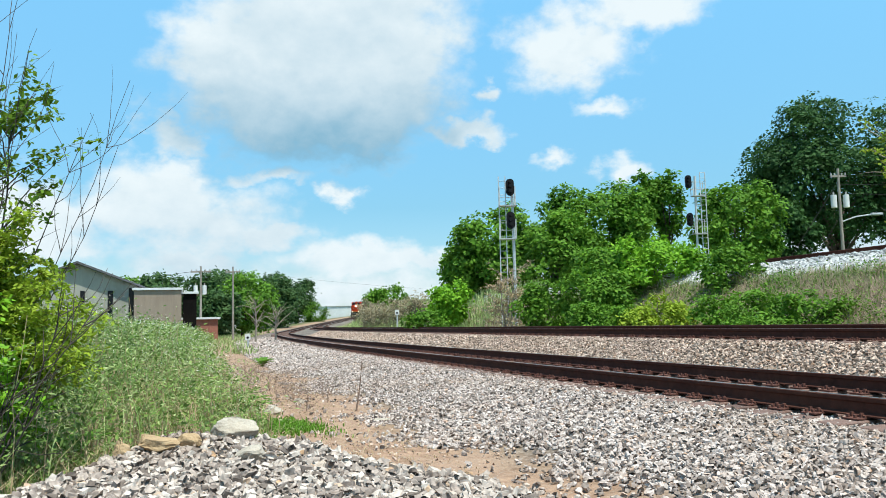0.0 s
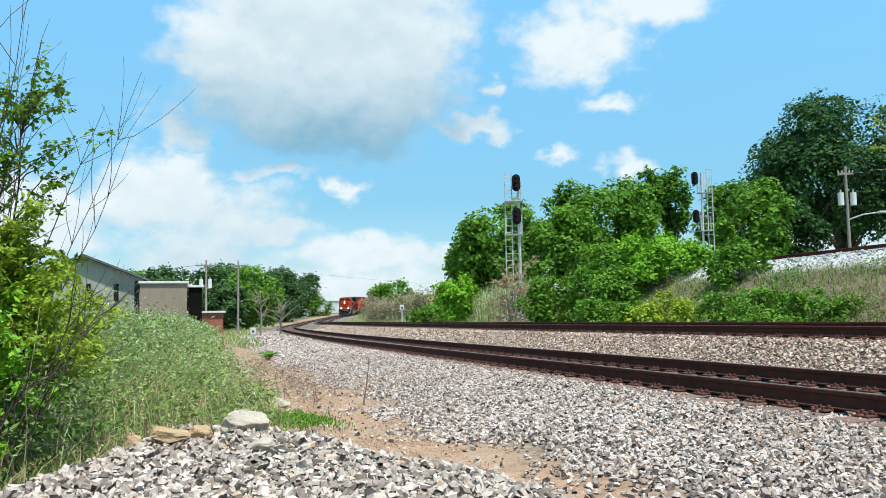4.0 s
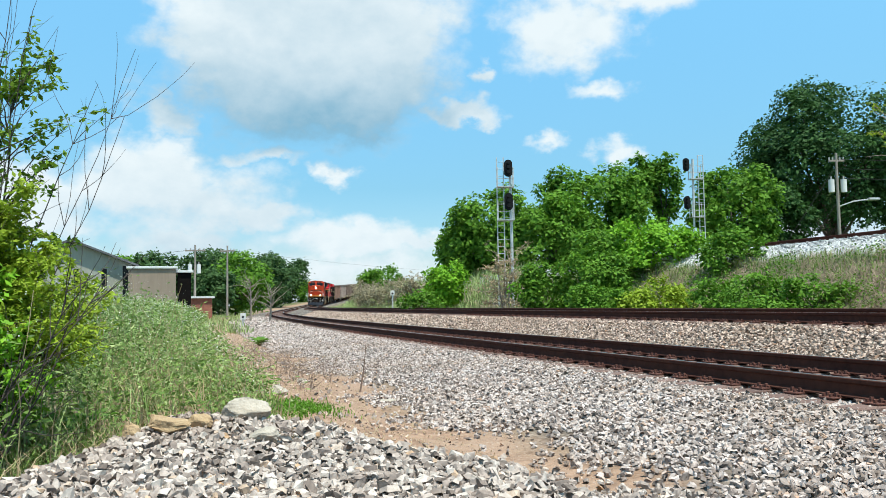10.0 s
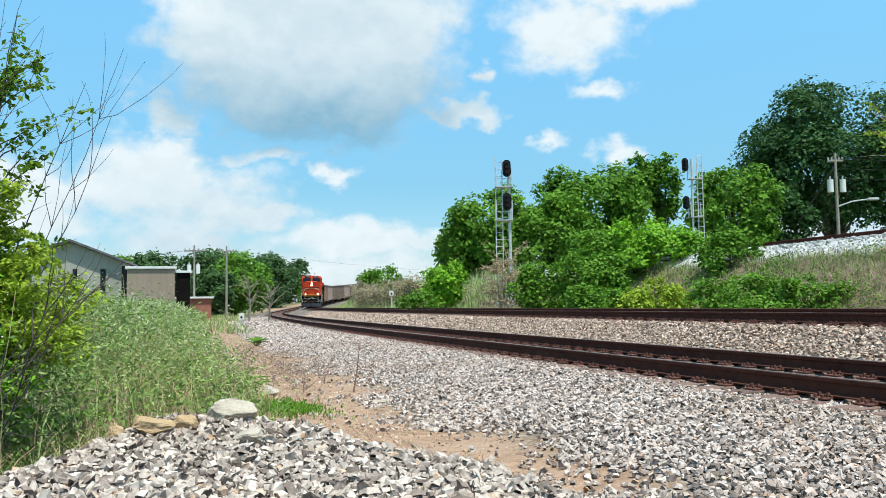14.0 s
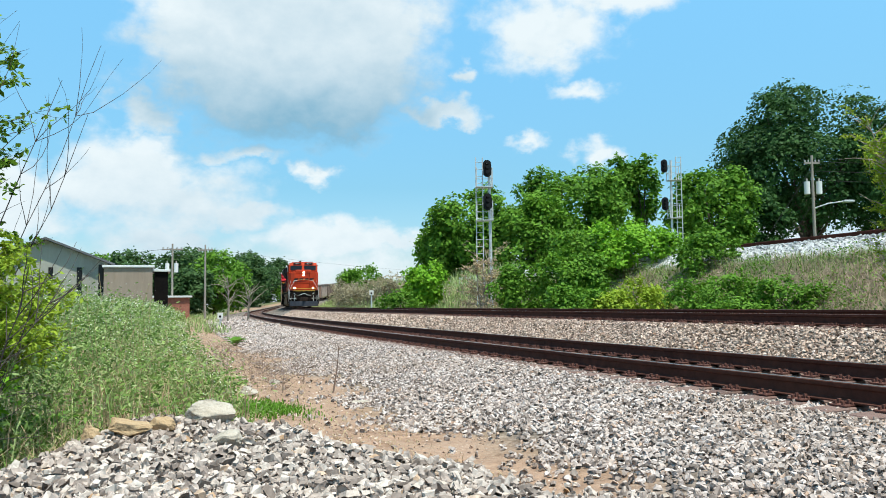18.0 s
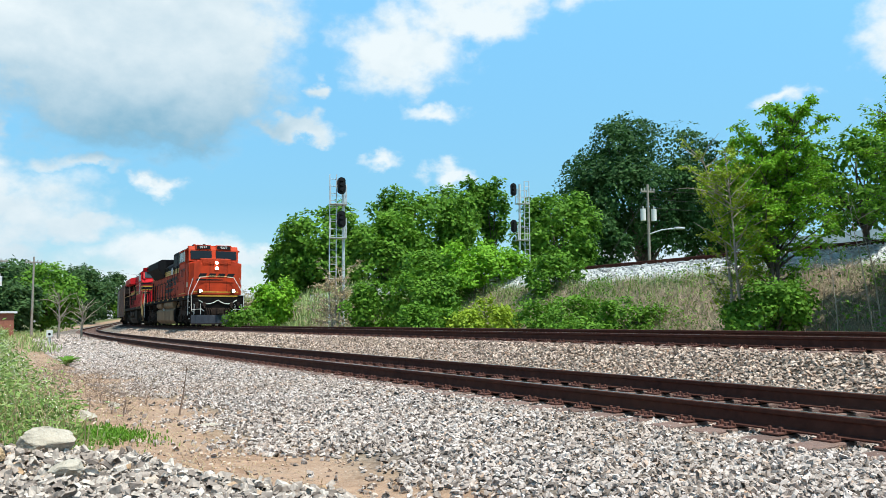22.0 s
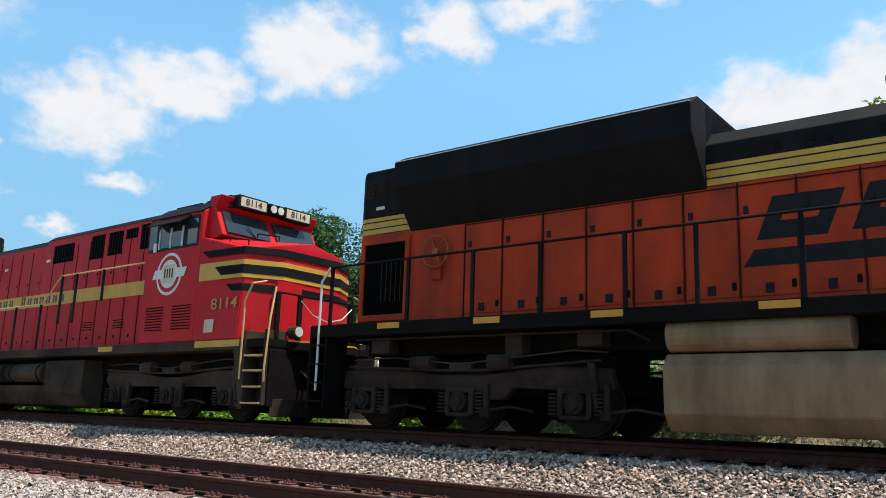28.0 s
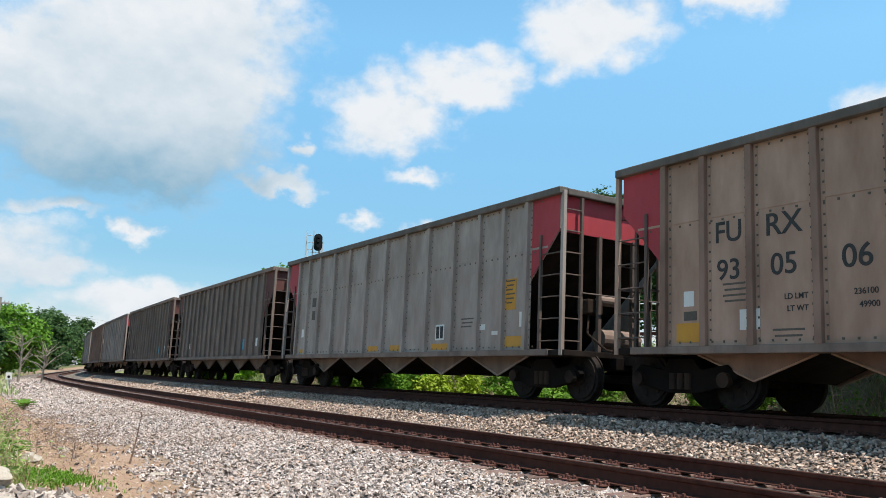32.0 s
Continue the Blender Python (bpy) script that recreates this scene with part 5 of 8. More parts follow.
def add_cyl(bm, p0, p1, r, seg=14, r2=None):
    p0, p1 = Vector(p0), Vector(p1)
    d = p1 - p0
    m = Matrix.Translation((p0 + p1) / 2) @ d.to_track_quat("Z", "Y").to_matrix().to_4x4()
    bmesh.ops.create_cone(bm, cap_ends=True, segments=seg, radius1=r, radius2=r if r2 is None else r2, depth=d.length, matrix=m)
    return bm


def cyl(p0, p1, r, seg=14, r2=None):
    return add_cyl(bmesh.new(), p0, p1, r, seg, r2)


def add_pipe(bm, pts, r, seg=6):
    for a, b in zip(pts[:-1], pts[1:]):
        add_cyl(bm, a, b, r, seg)
    return bm


def pipe(pts, r, seg=6):
    return add_pipe(bmesh.new(), pts, r, seg)


def ring(x, y, z, radius, thick, n=28, k=6):
    """A round bar bent into a ring that faces along x."""
    bm = bmesh.new()
    rows = []
    for i in range(n):
        a = i * 2 * math.pi / n
        rows.append([bm.verts.new((x + thick * math.sin(b * 2 * math.pi / k), y + (radius + thick * math.cos(b * 2 * math.pi / k)) * math.cos(a), z + (radius + thick * math.cos(b * 2 * math.pi / k)) * math.sin(a))) for b in range(k)])
    for i in range(n):
        for b in range(k):
            bm.faces.new((rows[i][b], rows[(i + 1) % n][b], rows[(i + 1) % n][(b + 1) % k], rows[i][(b + 1) % k]))
    bmesh.ops.recalc_face_normals(bm, faces=bm.faces)
    return bm


def writing(name, body, size, material, parent, at, slim=1.0, label=""):
    """Raised lettering as a mesh, in the built-in font, standing in its own xy plane."""
    cu = bpy.data.curves.new(name, "FONT")
    cu.body, cu.size, cu.extrude, cu.align_x, cu.align_y = body, size, 0.003, "CENTER", "CENTER"
    cu.offset = 0.008 * size
    tmp = bpy.data.objects.new(name, cu)
    scene.collection.objects.link(tmp)
    me = bpy.data.meshes.new_from_object(tmp.evaluated_get(bpy.context.evaluated_depsgraph_get()))
    bpy.data.objects.remove(tmp)
    me.materials.clear()
    me.materials.append(material)
    ob = new(name, me)
    ob.parent = parent
    ob.matrix_basis = at @ Matrix.Diagonal((slim, 1, 1, 1))
    return tagged(ob, label)


def side_at(x, y, z, sgn=1):
    """Where lettering stands on a vehicle's side: reads towards the front on the near side."""
    return Matrix.Translation((x, y, z)) @ Matrix.Rotation(radians(90 * sgn), 4, "Z") @ Matrix.Rotation(radians(90), 4, "X")


def front_at(x, y, z):
    return Matrix.Translation((x, y, z)) @ Matrix.Rotation(radians(180), 4, "Z") @ Matrix.Rotation(radians(90), 4, "X")


# ---- rolling stock materials ----
def paint(name, dark, light, grime, amount, rough=0.45, spec=0.4):
    return surface(name, dark, light, 3.0, rough, bump=0.04, bump_scale=3, stain=grime, stain_scale=1.6, stain_amount=amount, stretch=(1.0, 1.0, 0.35), spec=spec)


ORANGE = paint("orange_paint", (0.42, 0.040, 0.013), (0.53, 0.055, 0.016), (0.12, 0.024, 0.016), 0.64, 0.6, 0.12)
STRIPE = paint("yellow_paint", (0.55, 0.30, 0.03), (0.66, 0.38, 0.05), (0.25, 0.15, 0.05), 0.4)
HOOD_BLACK = paint("hood_black", (0.004, 0.0045, 0.0055), (0.010, 0.010, 0.012), (0.024, 0.021, 0.019), 0.3, 0.75, 0.12)
TAN = paint("dusty_tan", (0.20, 0.128, 0.072), (0.31, 0.210, 0.125), (0.085, 0.05, 0.03), 0.65, 0.8, 0.12)
FRAME_BLACK = surface("frame_black", (0.004, 0.0034, 0.0032), (0.009, 0.0072, 0.0066), 6, 0.85, stain=(0.026, 0.018, 0.014), stain_amount=0.4, spec=0.08)
TRUCK_GREY = surface("truck_grey", (0.012, 0.008, 0.0065), (0.034, 0.023, 0.019), 6, 0.9, bump=0.2, stain=(0.085, 0.056, 0.042), stain_amount=0.6, spec=0.1)
WHEEL = surface("wheel_steel", (0.012, 0.009, 0.008), (0.032, 0.024, 0.020), 8, 0.8, spec=0.12)
RED = paint("red_paint", (0.47, 0.010, 0.017), (0.58, 0.015, 0.023), (0.30, 0.020, 0.020), 0.42, 0.5, 0.14)
GOLD = paint("gold_stripe", (0.55, 0.30, 0.03), (0.64, 0.36, 0.05), (0.30, 0.17, 0.05), 0.3)
GOLD_FADED = paint("faded_gold", (0.42, 0.22, 0.06), (0.50, 0.28, 0.09), (0.35, 0.08, 0.03), 0.5)
LADDER = paint("ladder_brown", (0.085, 0.058, 0.047), (0.17, 0.122, 0.100), (0.04, 0.03, 0.024), 0.5, 0.8)
WHITE = paint("white_paint", (0.66, 0.65, 0.62), (0.78, 0.77, 0.74), (0.4, 0.37, 0.32), 0.35, 0.6)
CREAM = paint("cream_paint", (0.55, 0.47, 0.33), (0.66, 0.58, 0.42), (0.35, 0.3, 0.2), 0.3, 0.6)
RAILING_WHITE = surface("white_railing", (0.60, 0.59, 0.56), (0.78, 0.77, 0.74), 10, 0.6, stain=(0.3, 0.25, 0.2), stain_scale=3)
RAILING_YELLOW = surface("gold_railing", (0.52, 0.34, 0.12), (0.66, 0.47, 0.2), 10, 0.6, stain=(0.3, 0.2, 0.1), stain_scale=3)
NS_GREY = surface("dusty_grey_steel", (0.014, 0.0095, 0.0072), (0.038, 0.027, 0.020), 5, 0.9, bump=0.2, stain=(0.115, 0.08, 0.057), stain_amount=0.6, spec=0.15)
PILOT = surface("pilot_grey", (0.014, 0.018, 0.028), (0.036, 0.042, 0.060), 5, 0.7, stain=(0.12, 0.11, 0.11), stain_amount=0.6)
RUST_ORANGE = surface("rusty_orange", (0.20, 0.045, 0.015), (0.42, 0.10, 0.03), 12, 0.8)
# dark tones for strips over door gaps: the gap's shade painted on
GAP_SHADE_RED = surface("red_gap_shade", (0.05, 0.006, 0.007), (0.10, 0.010, 0.012), 7, 0.9, spec=0.1)
GAP_SHADE_BLACK = surface("gap_shade", (0.018, 0.006, 0.005), (0.045, 0.013, 0.010), 7, 0.9, spec=0.1)
# near-black for flat sheets that stand in for the shade inside openings
SHADE_BLACK = surface("opening_shade_black", (0.002, 0.002, 0.002), (0.004, 0.004, 0.004), 6, 0.95, spec=0.02)
DARK_GLASS = surface("dark_glass", (0.010, 0.012, 0.014), (0.012, 0.014, 0.016), 2, 0.08, spec=0.22)
SKY_GLASS = surface("tinted_glass", (0.020, 0.030, 0.036), (0.03, 0.045, 0.05), 2, 0.04, spec=0.9)
LAMP_ON = glow("headlight_glow", (1.0, 0.80, 0.48), 22.0)
LAMP_OFF = surface("lamp_lens", (0.5, 0.5, 0.48), (0.7, 0.7, 0.68), 4, 0.2)
HOPPER = paint("hopper_tan", (0.38, 0.238, 0.172), (0.50, 0.330, 0.248), (0.19, 0.105, 0.070), 0.55, 0.75, 0.2)
# darker copy of hopper_tan; the shade of posts and chutes is in it
HOPPER_SHADED = paint("hopper_tan_shaded", (0.22, 0.132, 0.096), (0.33, 0.205, 0.153), (0.10, 0.055, 0.038), 0.6, 0.8)
HOPPER_GREY = paint("hopper_aluminium", (0.30, 0.235, 0.20), (0.44, 0.365, 0.32), (0.19, 0.125, 0.095), 0.6, 0.65)
HOPPER_BROWN = paint("hopper_brown", (0.175, 0.122, 0.098), (0.26, 0.192, 0.156), (0.055, 0.04, 0.034), 0.5, 0.8)
HOPPER_RIM = paint("hopper_rim", (0.10, 0.080, 0.067), (0.18, 0.148, 0.125), (0.06, 0.045, 0.035), 0.5, 0.75)
END_RED = paint("hopper_red", (0.36, 0.035, 0.045), (0.46, 0.05, 0.06), (0.2, 0.04, 0.04), 0.4, 0.65)
# black end paint; also puts shade into slope sheets, floor and chute bodies
END_AND_SHADE_BLACK = paint("hopper_black_and_shade", (0.009, 0.0065, 0.0058), (0.022, 0.016, 0.014), (0.05, 0.037, 0.030), 0.4, 0.85, 0.1)
END_BROWN = paint("hopper_maroon", (0.10, 0.035, 0.03), (0.15, 0.055, 0.045), (0.06, 0.035, 0.03), 0.5, 0.8)
PATCH_YELLOW = paint("yellow_patch", (0.52, 0.24, 0.03), (0.64, 0.31, 0.045), (0.3, 0.2, 0.08), 0.35, 0.7)
PATCH_BLUE = paint("blue_placard", (0.05, 0.30, 0.42), (0.08, 0.38, 0.50), (0.1, 0.2, 0.25), 0.3, 0.6)
INK = surface("dark_lettering", (0.02, 0.02, 0.02), (0.04, 0.038, 0.036), 10, 0.7)
INK_FADED = surface("faded_lettering", (0.085, 0.068, 0.055), (0.12, 0.10, 0.08), 10, 0.8)

WHEELSETS = []


def wheelset(root, y, radius=0.48):
    """Two flanged wheels on an axle; it turns on its thing."""
    bm = bmesh.new()
    for sg in (-1, 1):
        add_cyl(bm, (sg * 0.70, 0, 0), (sg * 0.73, 0, 0), radius + 0.026, 28)
        add_cyl(bm, (sg * 0.73, 0, 0), (sg * 0.84, 0, 0), radius, 28, radius - 0.01)
        add_cyl(bm, (sg * 0.84, 0, 0), (sg * 0.87, 0, 0), radius * 0.86, 24)
        add_cyl(bm, (sg * 0.84, 0, 0), (sg * 0.90, 0, 0), radius * 0.30, 14)
        for k in range(6):
            a = k * math.pi / 3
            add_cyl(bm, (sg * 0.865, math.cos(a) * radius * 0.56, math.sin(a) * radius * 0.56), (sg * 0.885, math.cos(a) * radius * 0.56, math.sin(a) * radius * 0.56), 0.045, 8)
    add_cyl(bm, (-1.0, 0, 0), (1.0, 0, 0), 0.085, 12)
    ob = part("wheelset", bm, WHEEL, root, at=Matrix.Translation((0, y, radius)))
    WHEELSETS.append((ob, y, radius))
    return ob


def loco_truck(root, ys, mat, pointed):
    """A six-wheeled truck: side frames with pedestals, journal boxes, springs, brake cylinders."""
    lo, hi = min(ys), max(ys)
    mid = sum(ys) / 3
    for sg in (1, -1):
        x0, x1 = (1.06, 1.20) if sg > 0 else (-1.20, -1.06)
        xo = sg * 1.20
        poly = [(lo - 0.55, 0.78), (lo - 0.50, 0.98), (lo + 0.5, 1.0), (mid - 0.35, 0.86), (mid + 0.35, 0.86), (hi - 0.5, 1.0), (hi + 0.50, 0.98), (hi + 0.55, 0.78)]
        for y in sorted(ys, reverse=True):
            w = 0.42 if pointed else 0.33
            poly += [(y + w, 0.66), (y + w - 0.08, 0.30), (y - w + 0.08, 0.30), (y - w, 0.66)]
        if not pointed:
            poly = [(lo - 0.58, 0.66), (lo - 0.52, 0.95), (lo + 0.45, 1.0), (mid - 0.5, 0.88), (mid + 0.5, 0.88), (hi - 0.45, 1.0), (hi + 0.52, 0.95), (hi + 0.58, 0.66), (hi + 0.30, 0.62),
                    (mid + 0.95, 0.68), (mid + 0.75, 0.50), (mid + 0.45, 0.50), (mid + 0.30, 0.62), (mid - 0.95, 0.66), (lo - 0.30, 0.62)]
        f = part("truck_frame", prism(poly, "x", x0, x1, 0.015), mat, root, "cast steel truck side frame grey with road dust")
        xa, xb = min(xo, xo + sg * 0.10), max(xo, xo + sg * 0.10)
        for y in ys:
            if pointed:
                jb = part("journal_box", box(xa, xb, y - 0.20, y + 0.20, 0.30, 0.66, 0.04), mat, f)
            else:
                bm = box(xa, xb, y - 0.27, y - 0.18, 0.27, 0.64, 0.02)
                add_box(bm, xa, xb, y + 0.18, y + 0.27, 0.27, 0.64, 0.02)
                add_box(bm, xa, xb, y - 0.27, y + 0.27, 0.60, 0.68, 0.02)
                add_box(bm, xa, xb, y - 0.24, y + 0.24, 0.24, 0.30, 0.02)
                jb = part("journal_yoke", bm, mat, f)
            part("bearing", add_cyl(cyl((xo, y, 0.47), (xo + sg * 0.13, y, 0.47), 0.15, 18), (xo + sg * 0.13, y, 0.47), (xo + sg * 0.16, y, 0.47), 0.09, 12), WHEEL, jb)
            for q in range(3):
                a = q * 2.094 + 0.5
                part("bolt", cyl((xo + sg * 0.13, y + 0.12 * math.cos(a), 0.47 + 0.12 * math.sin(a)), (xo + sg * 0.15, y + 0.12 * math.cos(a), 0.47 + 0.12 * math.sin(a)), 0.018, 6), mat, jb)
            for d in (-0.36, 0.36):
                sp = bmesh.new()
                for k in range(6):
                    add_cyl(sp, (xo + sg * 0.03, y + d, 0.30 + k * 0.055), (xo + sg * 0.03, y + d, 0.33 + k * 0.055), 0.075, 10)
                part("spring", sp, mat, f)
            part("brake_hanger", add_box(box(xa, xb - 0.03, y + 0.44, y + 0.52, 0.28, 0.74, 0.015), xa, xb, y + 0.40, y + 0.56, 0.24, 0.36, 0.02), mat, f)
            part("brake_rod", pipe([(xo + sg * 0.02, y + 0.48, 0.34), (xo + sg * 0.02, y + 0.90, 0.40), (xo + sg * 0.02, y + 1.30, 0.34)], 0.022), mat, f)
        part("air_line", pipe([(xo + sg * 0.12, lo - 0.2, 1.12), (xo + sg * 0.12, lo + 0.7, 1.15), (xo + sg * 0.10, mid, 1.03), (xo + sg * 0.12, mid + 0.6, 1.08), (xo + sg * 0.12, hi, 1.20), (xo + sg * 0.12, hi + 0.55, 1.16)], 0.013), NS_GREY, f)
        part("damper", add_cyl(cyl((xo + sg * 0.08, hi + 0.34, 0.40), (xo + sg * 0.08, hi + 0.26, 1.02), 0.035, 10), (xo + sg * 0.08, hi + 0.31, 0.62), (xo + sg * 0.08, hi + 0.26, 1.02), 0.055, 10), NS_GREY, f)
        part("frame_pad", box(xa, xb - 0.02, mid - 0.22, mid + 0.22, 0.94, 1.06, 0.02), mat, f)
        part("brake_cylinder", cyl((xo + sg * 0.06, mid + 0.55, 1.06), (xo + sg * 0.06, mid + 0.95, 1.06), 0.12, 14), mat, f)
        part("brake_cylinder", cyl((xo + sg * 0.06, mid - 0.95, 1.06), (xo + sg * 0.06, mid - 0.55, 1.06), 0.12, 14), mat, f)
        part("brake_pipe", pipe([(xo + sg * 0.05, lo - 0.4, 1.02), (xo + sg * 0.07, mid - 0.4, 0.94), (xo + sg * 0.07, mid + 0.4, 0.94), (xo + sg * 0.05, hi + 0.4, 1.06)], 0.022), mat, f)
    part("bolster", box(-0.62, 0.62, lo - 0.3, hi + 0.3, 0.62, 1.20, 0.03), FRAME_BLACK, root)
    for y in ys:
        part("traction_motor", cyl((-0.62, y - 0.5, 0.52), (0.62, y - 0.5, 0.52), 0.34, 16), FRAME_BLACK, root)
    for y in ys:
        wheelset(root, y)


def coupler(root, y, sgn, z=0.82):
    bm = box(-0.10, 0.10, min(y, y + sgn * 0.42), max(y, y + sgn * 0.42), z - 0.10, z + 0.10, 0.02)
    add_box(bm, -0.17, 0.13, min(y + sgn * 0.34, y + sgn * 0.60), max(y + sgn * 0.34, y + sgn * 0.60), z - 0.15, z + 0.15, 0.05)
    add_cyl(bm, (0.10, y + sgn * 0.55, z - 0.16), (0.10, y + sgn * 0.55, z + 0.16), 0.07, 10)
    part("coupler", bm, TRUCK_GREY, root, "knuckle coupler brown with dust")


def hoses(root, y, sgn, seed, mat):
    rng = random.Random(seed)
    for x in (-0.62, -0.5, -0.38, 0.38, 0.5, 0.62):
        d = rng.uniform(0.15, 0.3)
        pts = [(x, y, 1.0), (x, y + sgn * d, 0.82), (x + rng.uniform(-0.08, 0.08), y + sgn * d * 1.2, 0.5), (x, y + sgn * d * 0.7, 0.32)]
        part("air_hose", pipe(pts, 0.022), mat, root)


def railing(root, side, y_list, z_foot, z_top, mat_post, mat_rail, x=1.49, rail_pts=None):
    """Posts and a top rail along the walkway."""
    for y in y_list:
        part("stanchion", box(side * x - 0.022, side * x + 0.022, y - 0.03, y + 0.03, z_foot, z_top, 0.008), mat_post, root)
    pts = rail_pts or [(side * x, y_list[0], z_top), (side * x, y_list[-1], z_top)]
    part("handrail", pipe(pts, 0.02, 8), mat_rail, root)


def steps(root, side, y0, y1, mat, tread_mat, zs):
    """A corner stairwell: side plates and treads."""
    x0, x1 = (1.02, 1.5) if side > 0 else (-1.5, -1.02)
    st = part("step_well", box(x0, x1, min(y0, y1) - 0.02, min(y0, y1) + 0.03, 0.32, 1.72, 0.01), mat, root)
    part("step_side", box(x0, x1, max(y0, y1) - 0.03, max(y0, y1), 0.32, 1.72, 0.01), mat, st)
    part("step_back", box(side * 1.0 - 0.02, side * 1.0 + 0.02, min(y0, y1), max(y0, y1), 0.32, 1.72), FRAME_BLACK, st)
    for z in zs:
        part("tread", box(x0, x1 + 0.02 * side if side > 0 else x1, min(y0, y1) + 0.03, max(y0, y1) - 0.03, z - 0.02, z + 0.015, 0.005), tread_mat, st)
    return st


def orange_loco():
    root = tagged(new("locomotive"), "orange and black diesel freight locomotive with yellow stripes and lit headlights", "locomotive", group="locomotives of the train")
    fr = part("underframe", box(-1.5, 1.5, -20.2, -0.45, 1.52, 1.735, 0.015), FRAME_BLACK, root, "black walkway frame with yellow edge marks")
    for side in (1, -1):
        for y in (-18.38, -16.42, -14.44, -12.19, -10.2, -8.2, -6.2, -4.2, -2.2):
            part("edge_mark", box(side * 1.497, side * 1.506, y - 0.24, y + 0.24, 1.62, 1.715) if side > 0 else box(-1.506, -1.497, y - 0.24, y + 0.24, 1.62, 1.715), PATCH_YELLOW, fr, "yellow edge mark")
    part("under_gear", box(-0.95, 0.95, -19.3, -1.0, 1.22, 1.53, 0.03), FRAME_BLACK, root)
    for side in (1, -1):
        for y0, y1, z0 in ((-4.9, -4.45, 1.26), (-2.15, -1.85, 1.10), (-18.9, -18.5, 1.22), (-16.2, -15.9, 1.12), (-15.0, -14.6, 1.25)):
            part("gear_box", box(side * 1.18 - 0.14, side * 1.18 + 0.14, y0, y1, z0, 1.50, 0.03), TRUCK_GREY, root)
        part("sill_pipe", pipe([(side * 1.36, -19.2, 1.46), (side * 1.36, -14.2, 1.45), (side * 1.34, -13.9, 1.30)], 0.018), TRUCK_GREY, root)
        part("sill_pipe", pipe([(side * 1.36, -5.9, 1.44), (side * 1.36, -3.2, 1.46), (side * 1.36, -0.9, 1.36)], 0.016), NS_GREY, root)
    # long hood
    plan = [(-0.98, -3.88), (0.98, -3.88), (0.98, -19.55), (0.70, -19.85), (-0.70, -19.85), (-0.98, -19.55)]
    hood = part("hood", prism(plan, "z", 1.735, 3.40, 0.015), ORANGE, root, "orange hood side with access doors")
    part("hood_stripe", prism([(a * 1.005, b - 0.005) for a, b in plan], "z", 3.40, 3.70), STRIPE, root, "yellow band with two thin black lines")
    for z in (3.46, 3.58):
        for side in (1, -1):
            part("stripe_line", pipe([(side * 0.985, -19.56, z + 0.039), (side * 0.706, -19.86, z + 0.039)], 0.009, 4), BLACK, root)
            part("stripe_line", box(side * 0.988 - 0.003, side * 0.988 + 0.003, -19.54, -3.9, z + 0.03, z + 0.048), BLACK, root)
    part("hood_top", prism([(-0.985, 3.69), (0.985, 3.69), (0.985, 3.98), (0.72, 4.22), (-0.72, 4.22), (-0.985, 3.98)], "y", -13.3, -3.88, 0.01), HOOD_BLACK, root, "black upper hood")
    part("equipment_cab", prism([(-1.0, 3.70), (1.0, 3.70), (1.0, 4.66), (0.9, 4.77), (-0.9, 4.77), (-1.0, 4.66)], "y", -9.45, -3.88, 0.012), HOOD_BLACK, root, "black box behind the cab")
    for y0, y1 in ((-7.85, -6.6), (-9.4, -8.0), (-6.3, -5.4)):
        for side in (1, -1):
            g = part("grille", box(side * 1.0 - 0.012, side * 1.0 + 0.012, y0, y1, 3.86, 4.52), BLACK, root, "black intake grille")
            if y0 == -7.85:
                for k in range(9):
                    part("slat", box(side * 1.012 - 0.008, side * 1.012 + 0.008, y0 + 0.05, y1 - 0.05, 3.92 + k * 0.065, 3.94 + k * 0.065), HOOD_BLACK, g)
    # radiator wings
    part("rear_hood", prism([(-0.985, -13.2), (0.985, -13.2), (0.985, -19.55), (0.70, -19.85), (-0.70, -19.85), (-0.985, -19.55)], "z", 3.70, 4.60, 0.03), HOOD_BLACK, root, "black upper hood end with louvres")
    poly = [(-0.99, 3.36), (0.99, 3.36), (1.49, 4.02), (1.49, 4.46), (1.22, 4.62), (-1.22, 4.62), (-1.49, 4.46), (-1.49, 4.02)]
    part("radiator_housing", prism(poly, "y", -18.42, -13.2, 0.012), HOOD_BLACK, root, "black flared radiator housing")
    part("radiator_edge", box(1.40, 1.497, -18.4, -13.22, 4.463, 4.478), GALV, root)
    for k in range(3):
        part("fan", cyl((0, -17.4 + k * 1.6, 4.60), (0, -17.4 + k * 1.6, 4.67), 0.70, 24), HOOD_BLACK, root)
    for side in (1, -1):
        for c in range(4):
            for k in range(7):
                part("louvre", box(side * 0.99 - 0.008, side * 0.99 + 0.010, -19.48 + c * 0.27, -19.29 + c * 0.27, 4.08 + k * 0.045, 4.10 + k * 0.045), TRUCK_GREY, root)
        part("notice_plate", box(side * 0.988 - 0.004, side * 0.988 + 0.004, -19.25, -19.05, 3.84, 3.90), WHITE, root)
        part("hood_edge", box(side * 0.985 - 0.01, side * 0.985 + 0.012, -18.32, -13.2, 1.74, 1.80), TAN, root, "dusty tan sill stripe")
        # hood doors, latches and rear screen
        d = -17.2
        while d < -4.4:
            part("hood_door", box(side * 0.985 - 0.009, side * 0.985 + 0.009, d, d + 0.68, 1.86, 3.30, 0.004), ORANGE, hood)
            part("latch", box(side * 1.0 - 0.012, side * 1.0 + 0.012, d + 0.04, d + 0.10, 2.95, 3.05), BLACK, hood)
